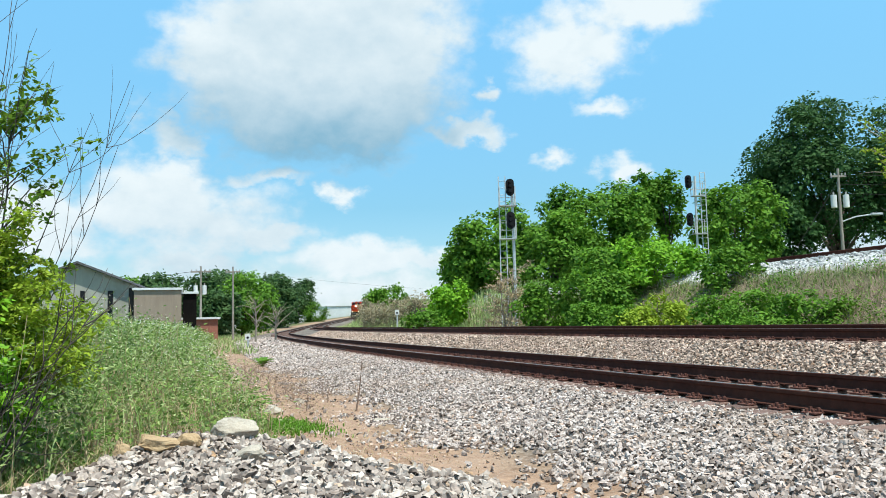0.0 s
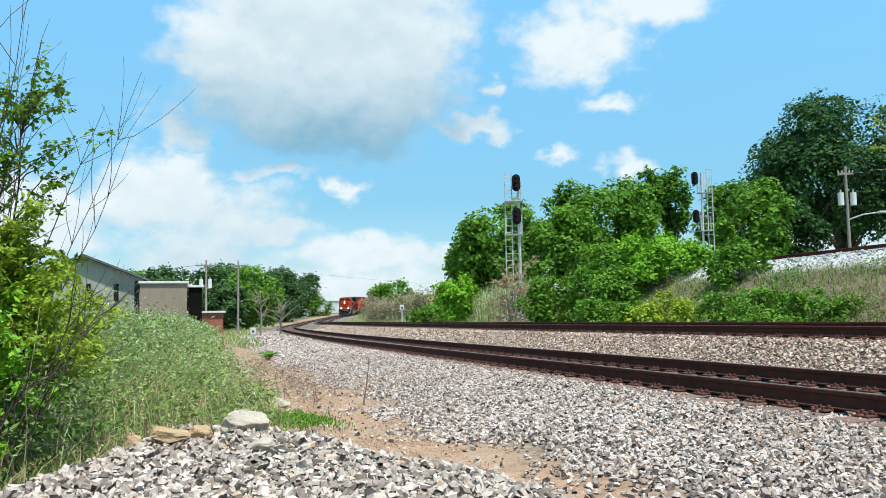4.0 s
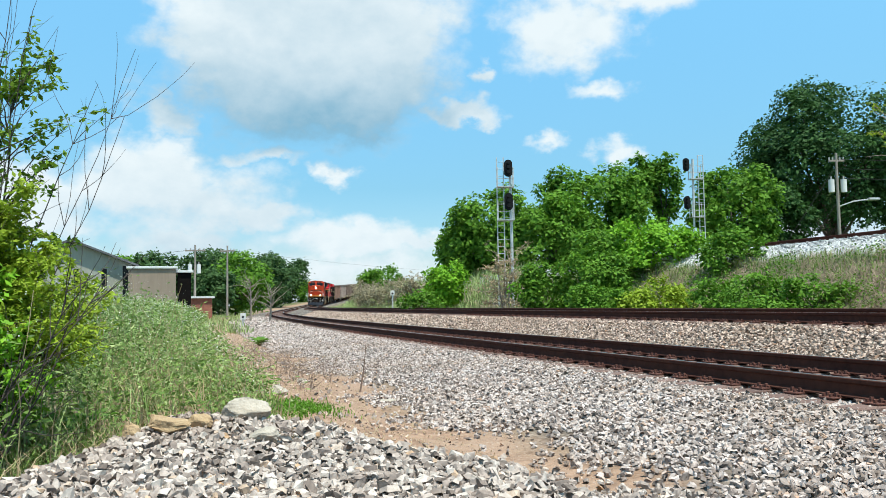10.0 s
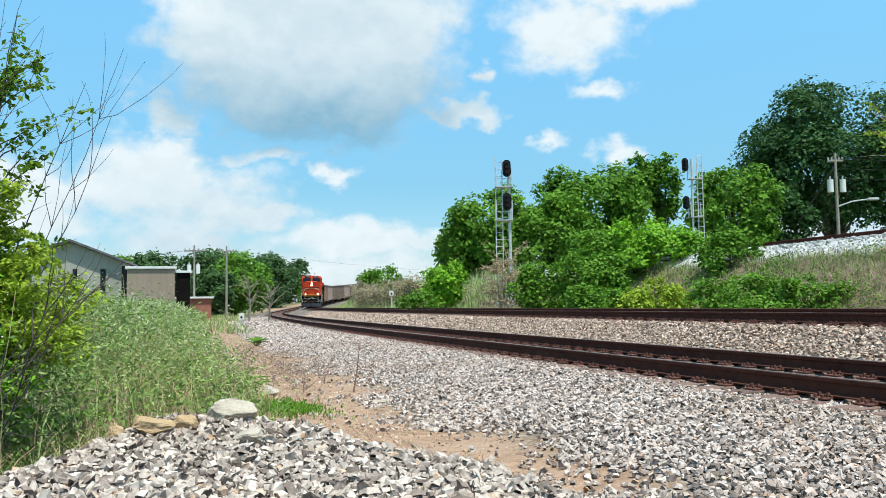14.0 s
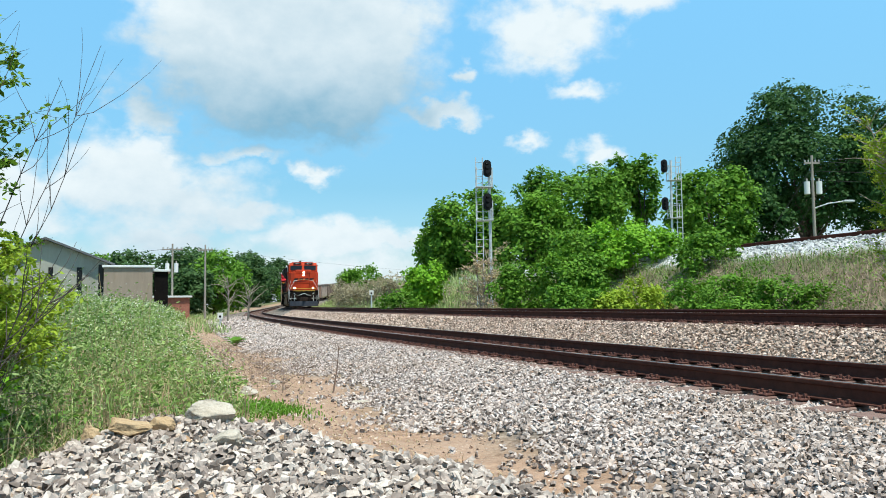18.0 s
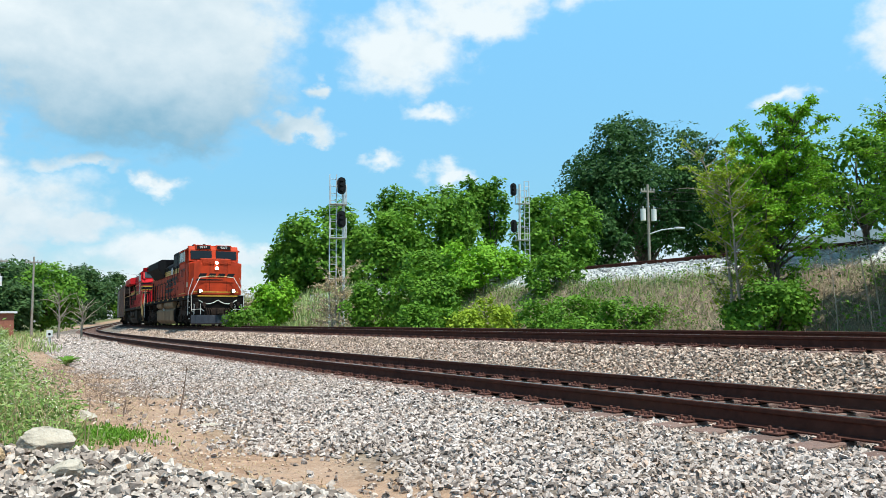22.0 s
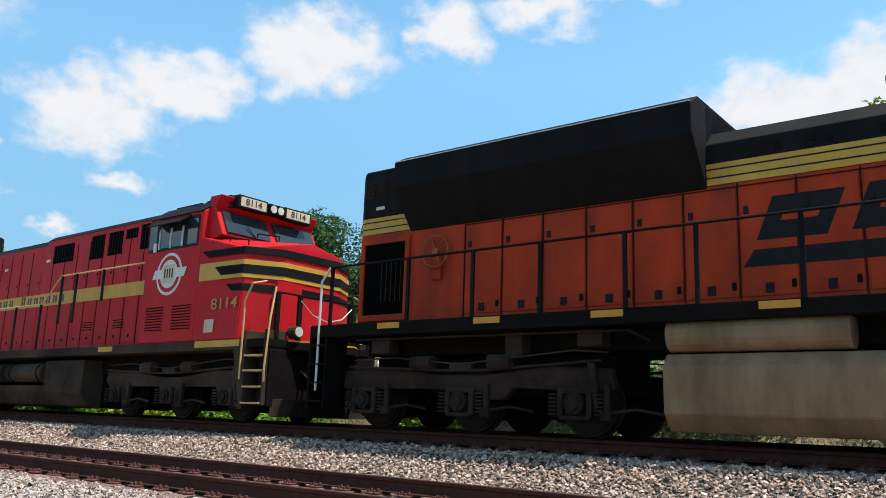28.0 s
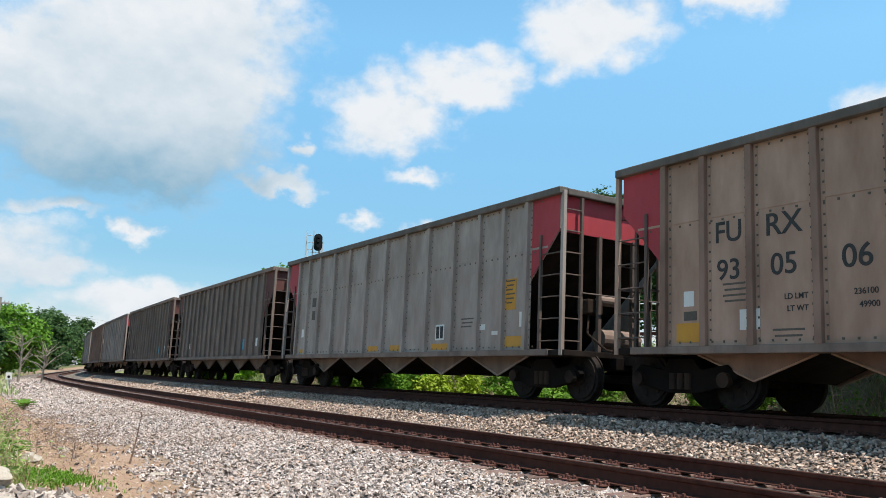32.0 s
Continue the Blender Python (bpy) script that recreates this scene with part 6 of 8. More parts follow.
            part("latch", box(side * 1.0 - 0.012, side * 1.0 + 0.016, d + 0.28, d + 0.38, 1.90, 2.02), BLACK, hood)
            # raised dark strips paint the shade of the gaps round each door
            part("door_seam", box(side * 0.985 - 0.004, side * 0.985 + 0.011, d - 0.045, d - 0.028, 1.80, 3.38), GAP_SHADE_BLACK, hood)
            part("door_seam", box(side * 0.985 - 0.004, side * 0.985 + 0.011, d - 0.045, d + 0.70, 3.33, 3.342), GAP_SHADE_BLACK, hood)
            part("hinge", box(side * 1.0 - 0.010, side * 1.0 + 0.010, d + 0.60, d + 0.65, 1.95, 2.05), FRAME_BLACK, hood)
            d += 0.74
        # no hole is cut: a flat sheet carries the opening's shade as colour
        sc = part("rear_screen", box(side * 0.985 - 0.01, side * 0.985 + 0.004, -19.50, -18.46, 1.92, 3.22), SHADE_BLACK, hood, "flat sheet with an opening's inner shade painted black")
        for y0, y1, z0, z1 in ((-19.53, -18.40, 3.20, 3.30), (-19.53, -18.40, 1.82, 1.93), (-19.53, -19.45, 1.93, 3.20), (-18.50, -18.40, 1.93, 3.20)):
            part("screen_frame", box(side * 0.985 - 0.01, side * 0.985 + 0.045, y0, y1, z0, z1, 0.01), ORANGE, sc)
        for k in range(5):
            part("screen_bar", box(side * 0.985, side * 0.985 + 0.012, -19.05 + k * 0.11, -19.035 + k * 0.11, 2.15, 2.85), TRUCK_GREY, sc)
        part("roof_latch", box(side * 0.97 - 0.03, side * 0.97 + 0.03, -11.9, -11.8, 3.80, 3.92), FRAME_BLACK, root)
        for k in range(6):
            part("grab", box(side * 0.97 - 0.02, side * 0.97 + 0.03, -12.3 + k * 0.62, -12.22 + k * 0.62, 3.76, 3.86), FRAME_BLACK, root)
    wheel = part("brake_wheel", ring(1.09, -17.78, 2.93, 0.27, 0.017), RUST_ORANGE, root, "round rusty hand brake wheel")
    part("hub", cyl((1.0, -17.78, 2.93), (1.10, -17.78, 2.93), 0.06, 12), RUST_ORANGE, wheel)
    for q in range(4):
        a = q * math.pi / 2 + 0.4
        part("spoke", pipe([(1.08, -17.78, 2.93), (1.09, -17.78 + 0.26 * math.cos(a), 2.93 + 0.26 * math.sin(a))], 0.012), RUST_ORANGE, wheel)
    part("brake_gear_case", box(0.98, 1.05, -17.88, -17.68, 2.45, 2.85, 0.03), ORANGE, root)
    # emblem of slanted blocks, and the long bar under it
    for side in (1, -1):
        x0, x1 = (0.992, 1.002) if side > 0 else (-1.002, -0.992)
        for k in range(4):
            a = -12.55 + k * 1.13
            z = 2.60 + 0.02 * k
            rim = part("emblem_block", prism([(a - 0.02, z - 0.02), (a + 0.83, z - 0.02), (a + 1.06, z + 0.54), (a + 0.20, z + 0.54)], "x", side * 0.995 - 0.004, side * 0.995 + 0.004), BLACK, root, "black slanted block with orange cuts")
            for u0, u1, v0, v1 in ((0.20, 0.64, 0.21, 0.30),):
                part("cut", prism([(a + u0 + v0 * 0.42, z + v0), (a + u1 + v0 * 0.42, z + v0), (a + u1 + v1 * 0.42, z + v1), (a + u0 + v1 * 0.42, z + v1)], "x", side * 1.001 - 0.003, side * 1.001 + 0.003), ORANGE, rim)
        part("emblem_bar", prism([(-12.75, 2.24), (-10.4, 2.24), (-8.9, 2.42), (-8.9, 2.46), (-12.6, 2.46)], "x", x0, x1), BLACK, root, "black pointed bar")
    part("door_panel", box(0.985, 1.30, -6.24, -3.9, 1.76, 2.62, 0.02), ORANGE, root, "orange toolbox along the walkway")
    for y in (-5.95, -4.85):
        for k in range(3):
            part("vent_slot", box(1.298, 1.306, y + 0.05, y + 0.55, 2.24 + k * 0.07, 2.275 + k * 0.07), FRAME_BLACK, root)
    part("paper_patch", box(0.985, 0.992, -10.55, -10.35, 3.42, 3.80), WHITE, root)
    part("paper_patch", box(0.985, 0.992, -10.28, -9.75, 3.40, 3.84), WHITE, root)
    # cab
    roof = [(-1.5, 4.34), (-1.5, 1.75), (1.5, 1.75), (1.5, 4.34), (0.95, 4.62), (-0.95, 4.62)]
    cab = part("cab", prism(roof, "y", -3.86, -1.72, 0.02), ORANGE, root, "orange wide cab with dark windows")
    part("cab_roof", prism([(-1.56, 4.34), (-1.54, 4.38), (-0.96, 4.66), (0.96, 4.66), (1.54, 4.38), (1.56, 4.34), (0.96, 4.62), (-0.96, 4.62)], "y", -3.90, -1.55, 0.004), ORANGE, cab, "sunlit orange roof with rain gutters")
    part("cooling_unit", box(-0.6, 0.6, -3.6, -2.6, 4.65, 4.76, 0.03), ORANGE, cab)
    for side in (1, -1):
        w = part("side_window", box(side * 1.497 - 0.012, side * 1.497 + 0.012, -3.72, -2.02, 3.72, 4.33), BLACK, cab, "cab side window in a black frame")
        for a, b in ((-3.68, -3.42), (-3.36, -2.98), (-2.94, -2.52), (-2.46, -2.06)):
            part("pane", box(side * 1.505 - 0.008, side * 1.505 + 0.008, a, b, 3.77, 4.29), DARK_GLASS, w)
        for a in (-3.39, -2.96, -2.49):
            part("window_bar", box(side * 1.512 - 0.01, side * 1.512 + 0.012, a - 0.022, a + 0.022, 3.74, 4.31), GALV, w)
        part("arm_rest", box(side * 1.50 - 0.02, side * 1.50 + 0.05, -3.74, -2.0, 3.66, 3.70), ORANGE, cab)
        part("cab_door", box(side * 1.497 - 0.012, side * 1.497 + 0.010, -3.8, -1.78, 1.95, 2.62, 0.006), ORANGE, cab)
        part("panel_seam", pipe([(side * 1.508, -3.82, 2.64), (side * 1.508, -2.35, 2.64), (side * 1.508, -1.78, 1.95)], 0.009, 4), GAP_SHADE_BLACK, cab)
        part("panel_seam", pipe([(side * 1.500, -1.74, 1.80), (side * 1.500, -1.74, 3.66)], 0.008, 4), GAP_SHADE_BLACK, cab)
        part("panel_seam", pipe([(side * 1.485, -0.80, 1.80), (side * 1.485, -0.80, 3.52)], 0.008, 4), GAP_SHADE_BLACK, cab)
        part("window_frame", box(side * 1.50 - 0.012, side * 1.50 + 0.020, -3.78, -1.98, 4.31, 4.36), ORANGE, cab)
        part("window_frame", box(side * 1.50 - 0.012, side * 1.50 + 0.020, -2.03, -1.97, 3.70, 4.34), CREAM, cab)
        part("window_frame", box(side * 1.50 - 0.012, side * 1.50 + 0.020, -3.78, -3.72, 3.70, 4.34), CREAM, cab)
        part("sill_stripe", box(side * 1.497 - 0.006, side * 1.497 + 0.008, -3.84, -1.72, 1.86, 1.90), STRIPE, cab)
        part("data_plate", box(side * 1.480 - 0.006, side * 1.480 + 0.010, -1.32, -1.00, 2.22, 2.50), CREAM, cab)
    writing("road_number", "9277", 0.66, INK, cab, side_at(1.506, -2.66, 3.07), 1.1, "black road number")
    writing("road_number", "9277", 0.66, INK, cab, side_at(-1.506, -2.66, 3.07, -1), 1.1, "black road number")
    # short nose: raised middle, sloped shoulders, bevelled corners
    sh = [(-1.48, 1.78), (1.48, 1.78), (1.48, 3.58), (0.80, 3.76), (-0.80, 3.76), (-1.48, 3.58)]
    nose = part("nose", prism(sh, "y", -1.75, -0.72, 0.015), ORANGE, root, "orange nose with a raised middle")
    bm = bmesh.new()
    add_prism(bm, [(-1.46, -0.74), (-1.25, -0.40), (1.25, -0.40), (1.46, -0.74)], "z", 1.78, 3.55, 0.01)
    part("nose_front", bm, ORANGE, nose)
    part("nose_cap", prism([(-1.75, 3.70), (-0.40, 3.40), (-0.40, 3.80), (-1.75, 3.95)], "x", -0.80, 0.80, 0.012), ORANGE, nose)
    part("nose_slope", prism([(-1.28, 3.53), (-0.82, 3.53), (-0.82, 3.72)], "y", -0.72, -0.42), ORANGE, nose)
    part("nose_slope", prism([(1.28, 3.53), (0.82, 3.53), (0.82, 3.72)], "y", -0.72, -0.42), ORANGE, nose)
    part("nose_line", box(-1.25, 1.25, -0.405, -0.392, 1.90, 1.955), STRIPE, nose)
    part("nose_door_gap", box(0.36, 0.38, -0.404, -0.395, 1.95, 3.6), FRAME_BLACK, nose)
    part("nose_door_gap", box(-0.60, -0.58, -0.404, -0.395, 1.95, 3.6), FRAME_BLACK, nose)
    for k in range(4):
        a = -1.02 + k * 0.52
        part("emblem_block", prism([(-a, 2.76), (-a - 0.38, 2.76), (-a - 0.50, 2.98), (-a - 0.12, 2.98)], "y", -0.404, -0.392), BLACK, nose)
    part("emblem_bar", prism([(1.15, 2.56), (-0.35, 2.60), (-0.35, 2.64), (1.08, 2.68)], "y", -0.404, -0.392), BLACK, nose)
    part("grab_rail", pipe([(-1.0, -0.30, 2.74), (-0.35, -0.28, 2.82), (0.35, -0.28, 2.82), (1.0, -0.30, 2.74)], 0.016), RAILING_YELLOW, nose)
    part("grab_rail", pipe([(0.55, -0.3, 2.72), (0.55, -0.3, 2.0)], 0.014), ORANGE, nose)
    part("grab_rail", pipe([(-0.75, -0.3, 2.70), (-0.75, -0.3, 2.0)], 0.014), ORANGE, nose)
    # windscreens and number boards
    brow = part("cab_front", prism([(-1.78, 3.60), (-1.22, 3.72), (-1.40, 4.40), (-1.52, 4.62), (-1.78, 4.62)], "x", -1.40, 1.40, 0.02), ORANGE, cab)
    for a, b in ((0.12, 1.30), (-1.30, -0.12)):
        bm = bmesh.new()
        v = [bm.verts.new(p) for p in ((a, -1.238, 3.84), (b, -1.238, 3.84), (b, -1.362, 4.32), (a, -1.362, 4.32))]
        bm.faces.new(v)
        r = bmesh.ops.extrude_face_region(bm, geom=bm.faces[:])
        bmesh.ops.translate(bm, verts=[q for q in r["geom"] if isinstance(q, bmesh.types.BMVert)], vec=(0, 0.03, 0.01))
        bmesh.ops.recalc_face_normals(bm, faces=bm.faces)
        part("windscreen", bm, DARK_GLASS, cab, "dark windscreen")
    for a, b in ((0.14, 1.02), (-1.02, -0.14)):
        nb = part("number_board", box(a, b, -1.62, -1.36, 4.40, 4.68, 0.03), ORANGE, cab, "orange number board box with a black face")
        part("board_face", box(a + 0.06, b - 0.06, -1.362, -1.352, 4.44, 4.64), BLACK, nb)
        writing("board_number", "9277", 0.18, WHITE, nb, front_at((a + b) / 2, -1.348, 4.54), 1.15)
    nb = part("number_board", box(1.00, 1.10, -2.12, -1.50, 4.44, 4.72, 0.02), ORANGE, cab)
    part("board_face", box(1.10, 1.106, -2.07, -1.55, 4.48, 4.68), BLACK, nb)
    writing("board_number", "9277", 0.18, WHITE, nb, side_at(1.110, -1.81, 4.58), 0.95)
    part("antenna", add_cyl(cyl((0.2, -3.2, 4.7), (0.2, -3.2, 4.86), 0.10, 12), (0.2, -3.2, 4.86), (0.2, -3.2, 4.9), 0.06, 12), HOOD_BLACK, cab)
    # lamps
    hl = part("headlight_box", box(-0.15, 0.15, -0.42, -0.37, 3.14, 3.72, 0.02), ORANGE, nose, "orange headlight housing")
    for z in (3.58, 3.28):
        part("headlight", cyl((0, -0.365, z), (0, -0.345, z), 0.082, 18), LAMP_ON, hl, "lit round headlight")
    for x in (-0.92, 0.92):
        dl = part("ditch_light", cyl((x, -0.38, 1.98), (x, -0.12, 1.98), 0.125, 16), FRAME_BLACK, root, "lit ditch light on the front deck")
        part("lens", cyl((x, -0.12, 1.98), (x, -0.105, 1.98), 0.085, 16), LAMP_ON, dl)
    # front deck and pilot
    part("front_deck", box(-1.48, 1.48, -0.46, 0.02, 1.55, 1.73, 0.02), FRAME_BLACK, root)
    part("deck_edge", box(-1.1, 1.1, 0.02, 0.03, 1.66, 1.72), STRIPE, root)
    part("pilot", box(-1.40, 1.40, -0.25, 0.05, 0.55, 1.55, 0.02), FRAME_BLACK, root, "black pilot plate with hoses")
    part("snow_plow", prism([(-1.45, 0.05), (-1.2, 0.30), (0, 0.52), (1.2, 0.30), (1.45, 0.05), (1.35, -0.10), (-1.35, -0.10)], "z", 0.10, 0.62, 0.01), PILOT, root, "blue-grey snow plow")
    for x in (-1.15, -0.75, 0.75, 1.15):
        part("receptacle", add_cyl(box(x - 0.09, x + 0.09, 0.04, 0.14, 1.12, 1.34, 0.02), (x, 0.12, 1.0), (x, 0.20, 1.06), 0.05, 10), TRUCK_GREY, root)
    for x in (-1.3, -0.95, 0.95, 1.3):
        part("pilot_grab", pipe([(x, 0.06, 0.66), (x, 0.16, 0.70), (x, 0.16, 1.20), (x, 0.06, 1.24)], 0.013), RAILING_WHITE, root)
    part("draft_box", box(-0.34, 0.34, 0.02, 0.22, 0.62, 1.02, 0.03), TRUCK_GREY, root)
    part("plow_edge", prism([(-1.46, 0.06), (-1.2, 0.31), (0, 0.54), (1.2, 0.31), (1.46, 0.06), (1.35, -0.08), (-1.35, -0.08)], "z", 0.09, 0.16), TRUCK_GREY, root)
    coupler(root, 0.05, 1)
    for side in (1, -1):
        part("safety_chain", pipe([(side * 1.30, -1.6, 1.06), (side * 1.33, -1.95, 0.93), (side * 1.33, -2.3, 1.0), (side * 1.30, -2.6, 1.14)], 0.014), TRUCK_GREY, root)
        part("shock_absorber", cyl((side * 1.30, -1.55, 0.45), (side * 1.30, -1.62, 1.0), 0.05, 10), FRAME_BLACK, root)
        part("sand_box", box(side * 1.22 - 0.14, side * 1.22 + 0.14, -2.75, -2.4, 1.22, 1.5, 0.03), TRUCK_GREY, root)
    coupler(root, -20.2, -1)
    hoses(root, 0.06, 1, 2, TRUCK_GREY)
    hoses(root, -20.2, -1, 3, FRAME_BLACK)
    part("cable", pipe([(1.05 * (1 - 2 * k / 10), 0.10, 1.46 - 0.22 * math.sin(math.pi * ((k % 5) / 5))) for k in range(11)], 0.02), RAILING_WHITE, root, "white looped cable")
    for side in (1, -1):
        steps(root, side, -0.36, 0.02, FRAME_BLACK, GALV, (0.42, 0.74, 1.06, 1.38))
        part("step_rail", pipe([(side * 1.54, -0.42, 0.62), (side * 1.54, -0.42, 1.85), (side * 1.30, -0.34, 2.72)], 0.015, 8), RAILING_WHITE, root, "white step handrail")
        part("step_rail", pipe([(side * 1.30, 0.08, 0.80), (side * 1.42, 0.08, 0.86), (side * 1.46, 0.06, 1.75), (side * 0.95, -0.25, 2.74), (side * 0.55, -0.30, 2.78)], 0.015, 8), RAILING_WHITE, root, "white step handrail")
        part("uncoupling_lever", pipe([(side * 1.45, 0.1, 0.92), (side * 0.9, 0.14, 0.95), (side * 0.75, 0.14, 0.85)], 0.016), RAILING_WHITE, root)
        steps(root, side, -20.2, -19.8, FRAME_BLACK, FRAME_BLACK, (0.42, 0.74, 1.06, 1.38))
        part("step_rail", pipe([(side * 1.5, -20.0, 0.6), (side * 1.5, -20.0, 2.5), (side * 1.5, -19.8, 2.75)], 0.022, 8), RAILING_WHITE, root)
        ys = [-19.75, -18.0, -16.7, -15.5, -14.17, -13.18, -11.9, -10.6, -9.3, -8.0, -7.0]
        railing(root, side, ys, 1.73, 2.76, HOOD_BLACK, HOOD_BLACK, 1.49, [(side * 1.49, -19.8, 2.75), (side * 1.49, -7.0, 2.80), (side * 1.49, -5.7, 3.56), (side * 1.49, -3.95, 3.68)])
        for y in (-5.6, -4.7, -4.0):
            part("stanchion", box(side * 1.49 - 0.022, side * 1.49 + 0.022, y - 0.03, y + 0.03, 2.62, 3.66, 0.008), HOOD_BLACK, root)
        # tanks
        part("air_reservoir", cyl((side * 1.22, -13.65, 1.36), (side * 1.22, -11.45, 1.36), 0.22, 20), TAN, root, "dusty tan air reservoir")
        part("air_reservoir", cyl((side * 1.22, -10.25, 1.36), (side * 1.22, -6.5, 1.36), 0.24, 20), TAN, root, "dusty tan air reservoir")
        part("filler", cyl((side * 1.38, -10.5, 1.02), (side * 1.46, -10.5, 1.12), 0.05, 10), GALV, root)
        part("sand_pipe", pipe([(side * 1.2, -6.2, 1.5), (side * 1.3, -5.9, 1.0), (side * 1.3, -6.1, 0.5), (side * 1.2, -5.8, 0.25)], 0.02), FRAME_BLACK, root)
        part("cable_hose", pipe([(side * 1.25, -5.6, 1.5), (side * 1.34, -5.95, 1.1), (side * 1.34, -5.8, 0.6), (side * 1.25, -5.4, 0.4)], 0.025), FRAME_BLACK, root)
        part("sand_box", box(side * 1.25 - 0.2, side * 1.25 + 0.2, -3.4, -2.9, 1.2, 1.52, 0.03), TRUCK_GREY, root)
    tank = [(-1.20, 0.13), (1.20, 0.13), (1.40, 0.36), (1.42, 0.95), (1.28, 1.12), (-1.28, 1.12), (-1.42, 0.95), (-1.40, 0.36)]
    part("fuel_tank", prism(tank, "y", -13.7, -6.4, 0.015), TAN, root, "dusty tan fuel tank")
    part("tank_end", prism([(a * 0.99, b) for a, b in tank], "y", -6.41, -6.0, 0.01), FRAME_BLACK, root)
    loco_truck(root, (-1.15, -2.98, -4.85), TRUCK_GREY, False)
    loco_truck(root, (-15.05, -17.05, -19.05), TRUCK_GREY, False)
    horn = part("horn", box(-0.05, 0.05, -11.0, -10.5, 4.20, 4.6), HOOD_BLACK, root, "black air horn cluster")
    for dx, dy, z in ((0.12, 0.28, 4.72), (-0.12, 0.32, 4.68), (0.0, -0.35, 4.76), (0.16, -0.25, 4.64), (-0.16, -0.22, 4.66)):
        part("bell_mouth", cyl((dx * 0.4, -10.75, z), (dx, -10.75 + dy, z), 0.03, 12, 0.10), HOOD_BLACK, horn)
    return root


def red_loco():
    root = tagged(new("locomotive"), "red diesel locomotive with gold stripes and a round white emblem", "locomotive", group="locomotives of the train")
    part("underframe", box(-1.5, 1.5, -20.5, -0.75, 1.36, 1.56, 0.015), NS_GREY, root, "dusty grey walkway frame")
    part("under_gear", box(-0.95, 0.95, -19.8, -1.0, 0.95, 1.37, 0.03), FRAME_BLACK, root)
    part("sill_mark", box(1.497, 1.506, -5.9, -5.3, 1.42, 1.53), STRIPE, root)
    part("sill_mark", box(1.497, 1.506, -2.2, -0.78, 1.42, 1.55), STRIPE, root)
    # hood: low rear part and the taller part behind the cab
    hood = part("hood", box(-1.0, 1.0, -19.75, -10.0, 1.56, 4.44, 0.02), RED, root, "red hood side with access doors")
    part("hood_roof", prism([(-1.0, 4.44), (1.0, 4.44), (0.85, 4.60), (-0.85, 4.60)], "y", -19.7, -10.0), HOOD_BLACK, root)
    mid = part("equipment_hood", box(-1.02, 1.02, -10.0, -4.25, 1.56, 4.54, 0.02), RED, root, "red hood behind the cab with black openings")
    part("hood_roof", prism([(-1.03, 4.54), (1.03, 4.54), (0.85, 4.68), (-0.85, 4.68)], "y", -10.0, -4.25), HOOD_BLACK, root)
    for side in (1, -1):
        x = side * 1.02
        for y0, y1, z0, z1 in ((-9.60, -8.55, 3.88, 4.36), (-7.68, -7.06, 3.82, 4.42), (-6.85, -6.22, 3.84, 4.42), (-6.08, -5.58, 4.18, 4.42), (-5.42, -4.80, 3.86, 4.46)):
            # intake depth is a flat sheet, its shade painted black
            g = part("intake", box(x - 0.012, x + 0.012, y0, y1, z0, z1), SHADE_BLACK, mid, "barred intake with its inner shade painted black")
            k = y0 + 0.06
            while k < y1 - 0.03:
                part("slat", box(x + side * 0.014 - 0.006, x + side * 0.014 + 0.006, k, k + 0.03, z0 + 0.02, z1 - 0.02), HOOD_BLACK, g)
                k += 0.13
        # doors
        d = -17.6
        while d < -4.6:
            xx = side * (1.0 if d < -10.2 else 1.02)
            if not -10.4 < d < -9.7:
                part("hood_door", box(xx - 0.008, xx + 0.008, d, d + 0.56, 1.70, 3.72 if d > -14 else 2.65, 0.004), RED, hood)
                part("latch", box(xx - 0.01, xx + 0.014, d + 0.44, d + 0.50, 3.38, 3.44), FRAME_BLACK, hood)
                part("latch", box(xx - 0.01, xx + 0.014, d + 0.26, d + 0.33, 1.80, 1.86), FRAME_BLACK, hood)
                # strip in dark red: the shade of the gap between doors, painted
                part("door_seam", box(xx - 0.004, xx + 0.011, d - 0.037, d - 0.022, 1.62, 4.30 if d > -14 else 2.72), GAP_SHADE_RED, hood)
            d += 0.62
        # gold stripe and the row of small dark bars in it
        part("gold_stripe", box(side * 1.006 - 0.008, side * 1.006 + 0.008, -14.6, -10.0, 2.76, 3.09), GOLD, root, "gold stripe along the hood")
        part("gold_stripe", box(side * 1.026 - 0.008, side * 1.026 + 0.008, -10.0, -4.28, 2.76, 3.09), GOLD, root, "gold stripe along the hood")
        part("gold_stripe", box(side * 1.006 - 0.008, side * 1.006 + 0.008, -19.6, -14.6, 2.94, 3.14), GOLD, root, "gold stripe along the hood")
        for i in range(15):
            if i == 7:
                continue
            a = -14.0 + i * 0.36
            xx = side * (1.016 if a < -10.05 else 1.036)
            h = 0.20 if i not in (0, 8) else 0.25
            part("letter_bar", box(xx - 0.003, xx + 0.003, a, a + 0.075, 2.82, 2.82 + h), INK_FADED, root)
            part("letter_bar", box(xx - 0.003, xx + 0.003, a + 0.125, a + 0.21, 2.82, 2.82 + h), INK_FADED, root)
        for z, y0, y1 in ((3.30, -18.6, -15.2), (2.78, -19.4, -14.7), (2.40, -18.8, -13.8)):
            part("black_stripe", box(side * 1.008 - 0.008, side * 1.008 + 0.009, y0, y1, z, z + 0.13), HOOD_BLACK, root)
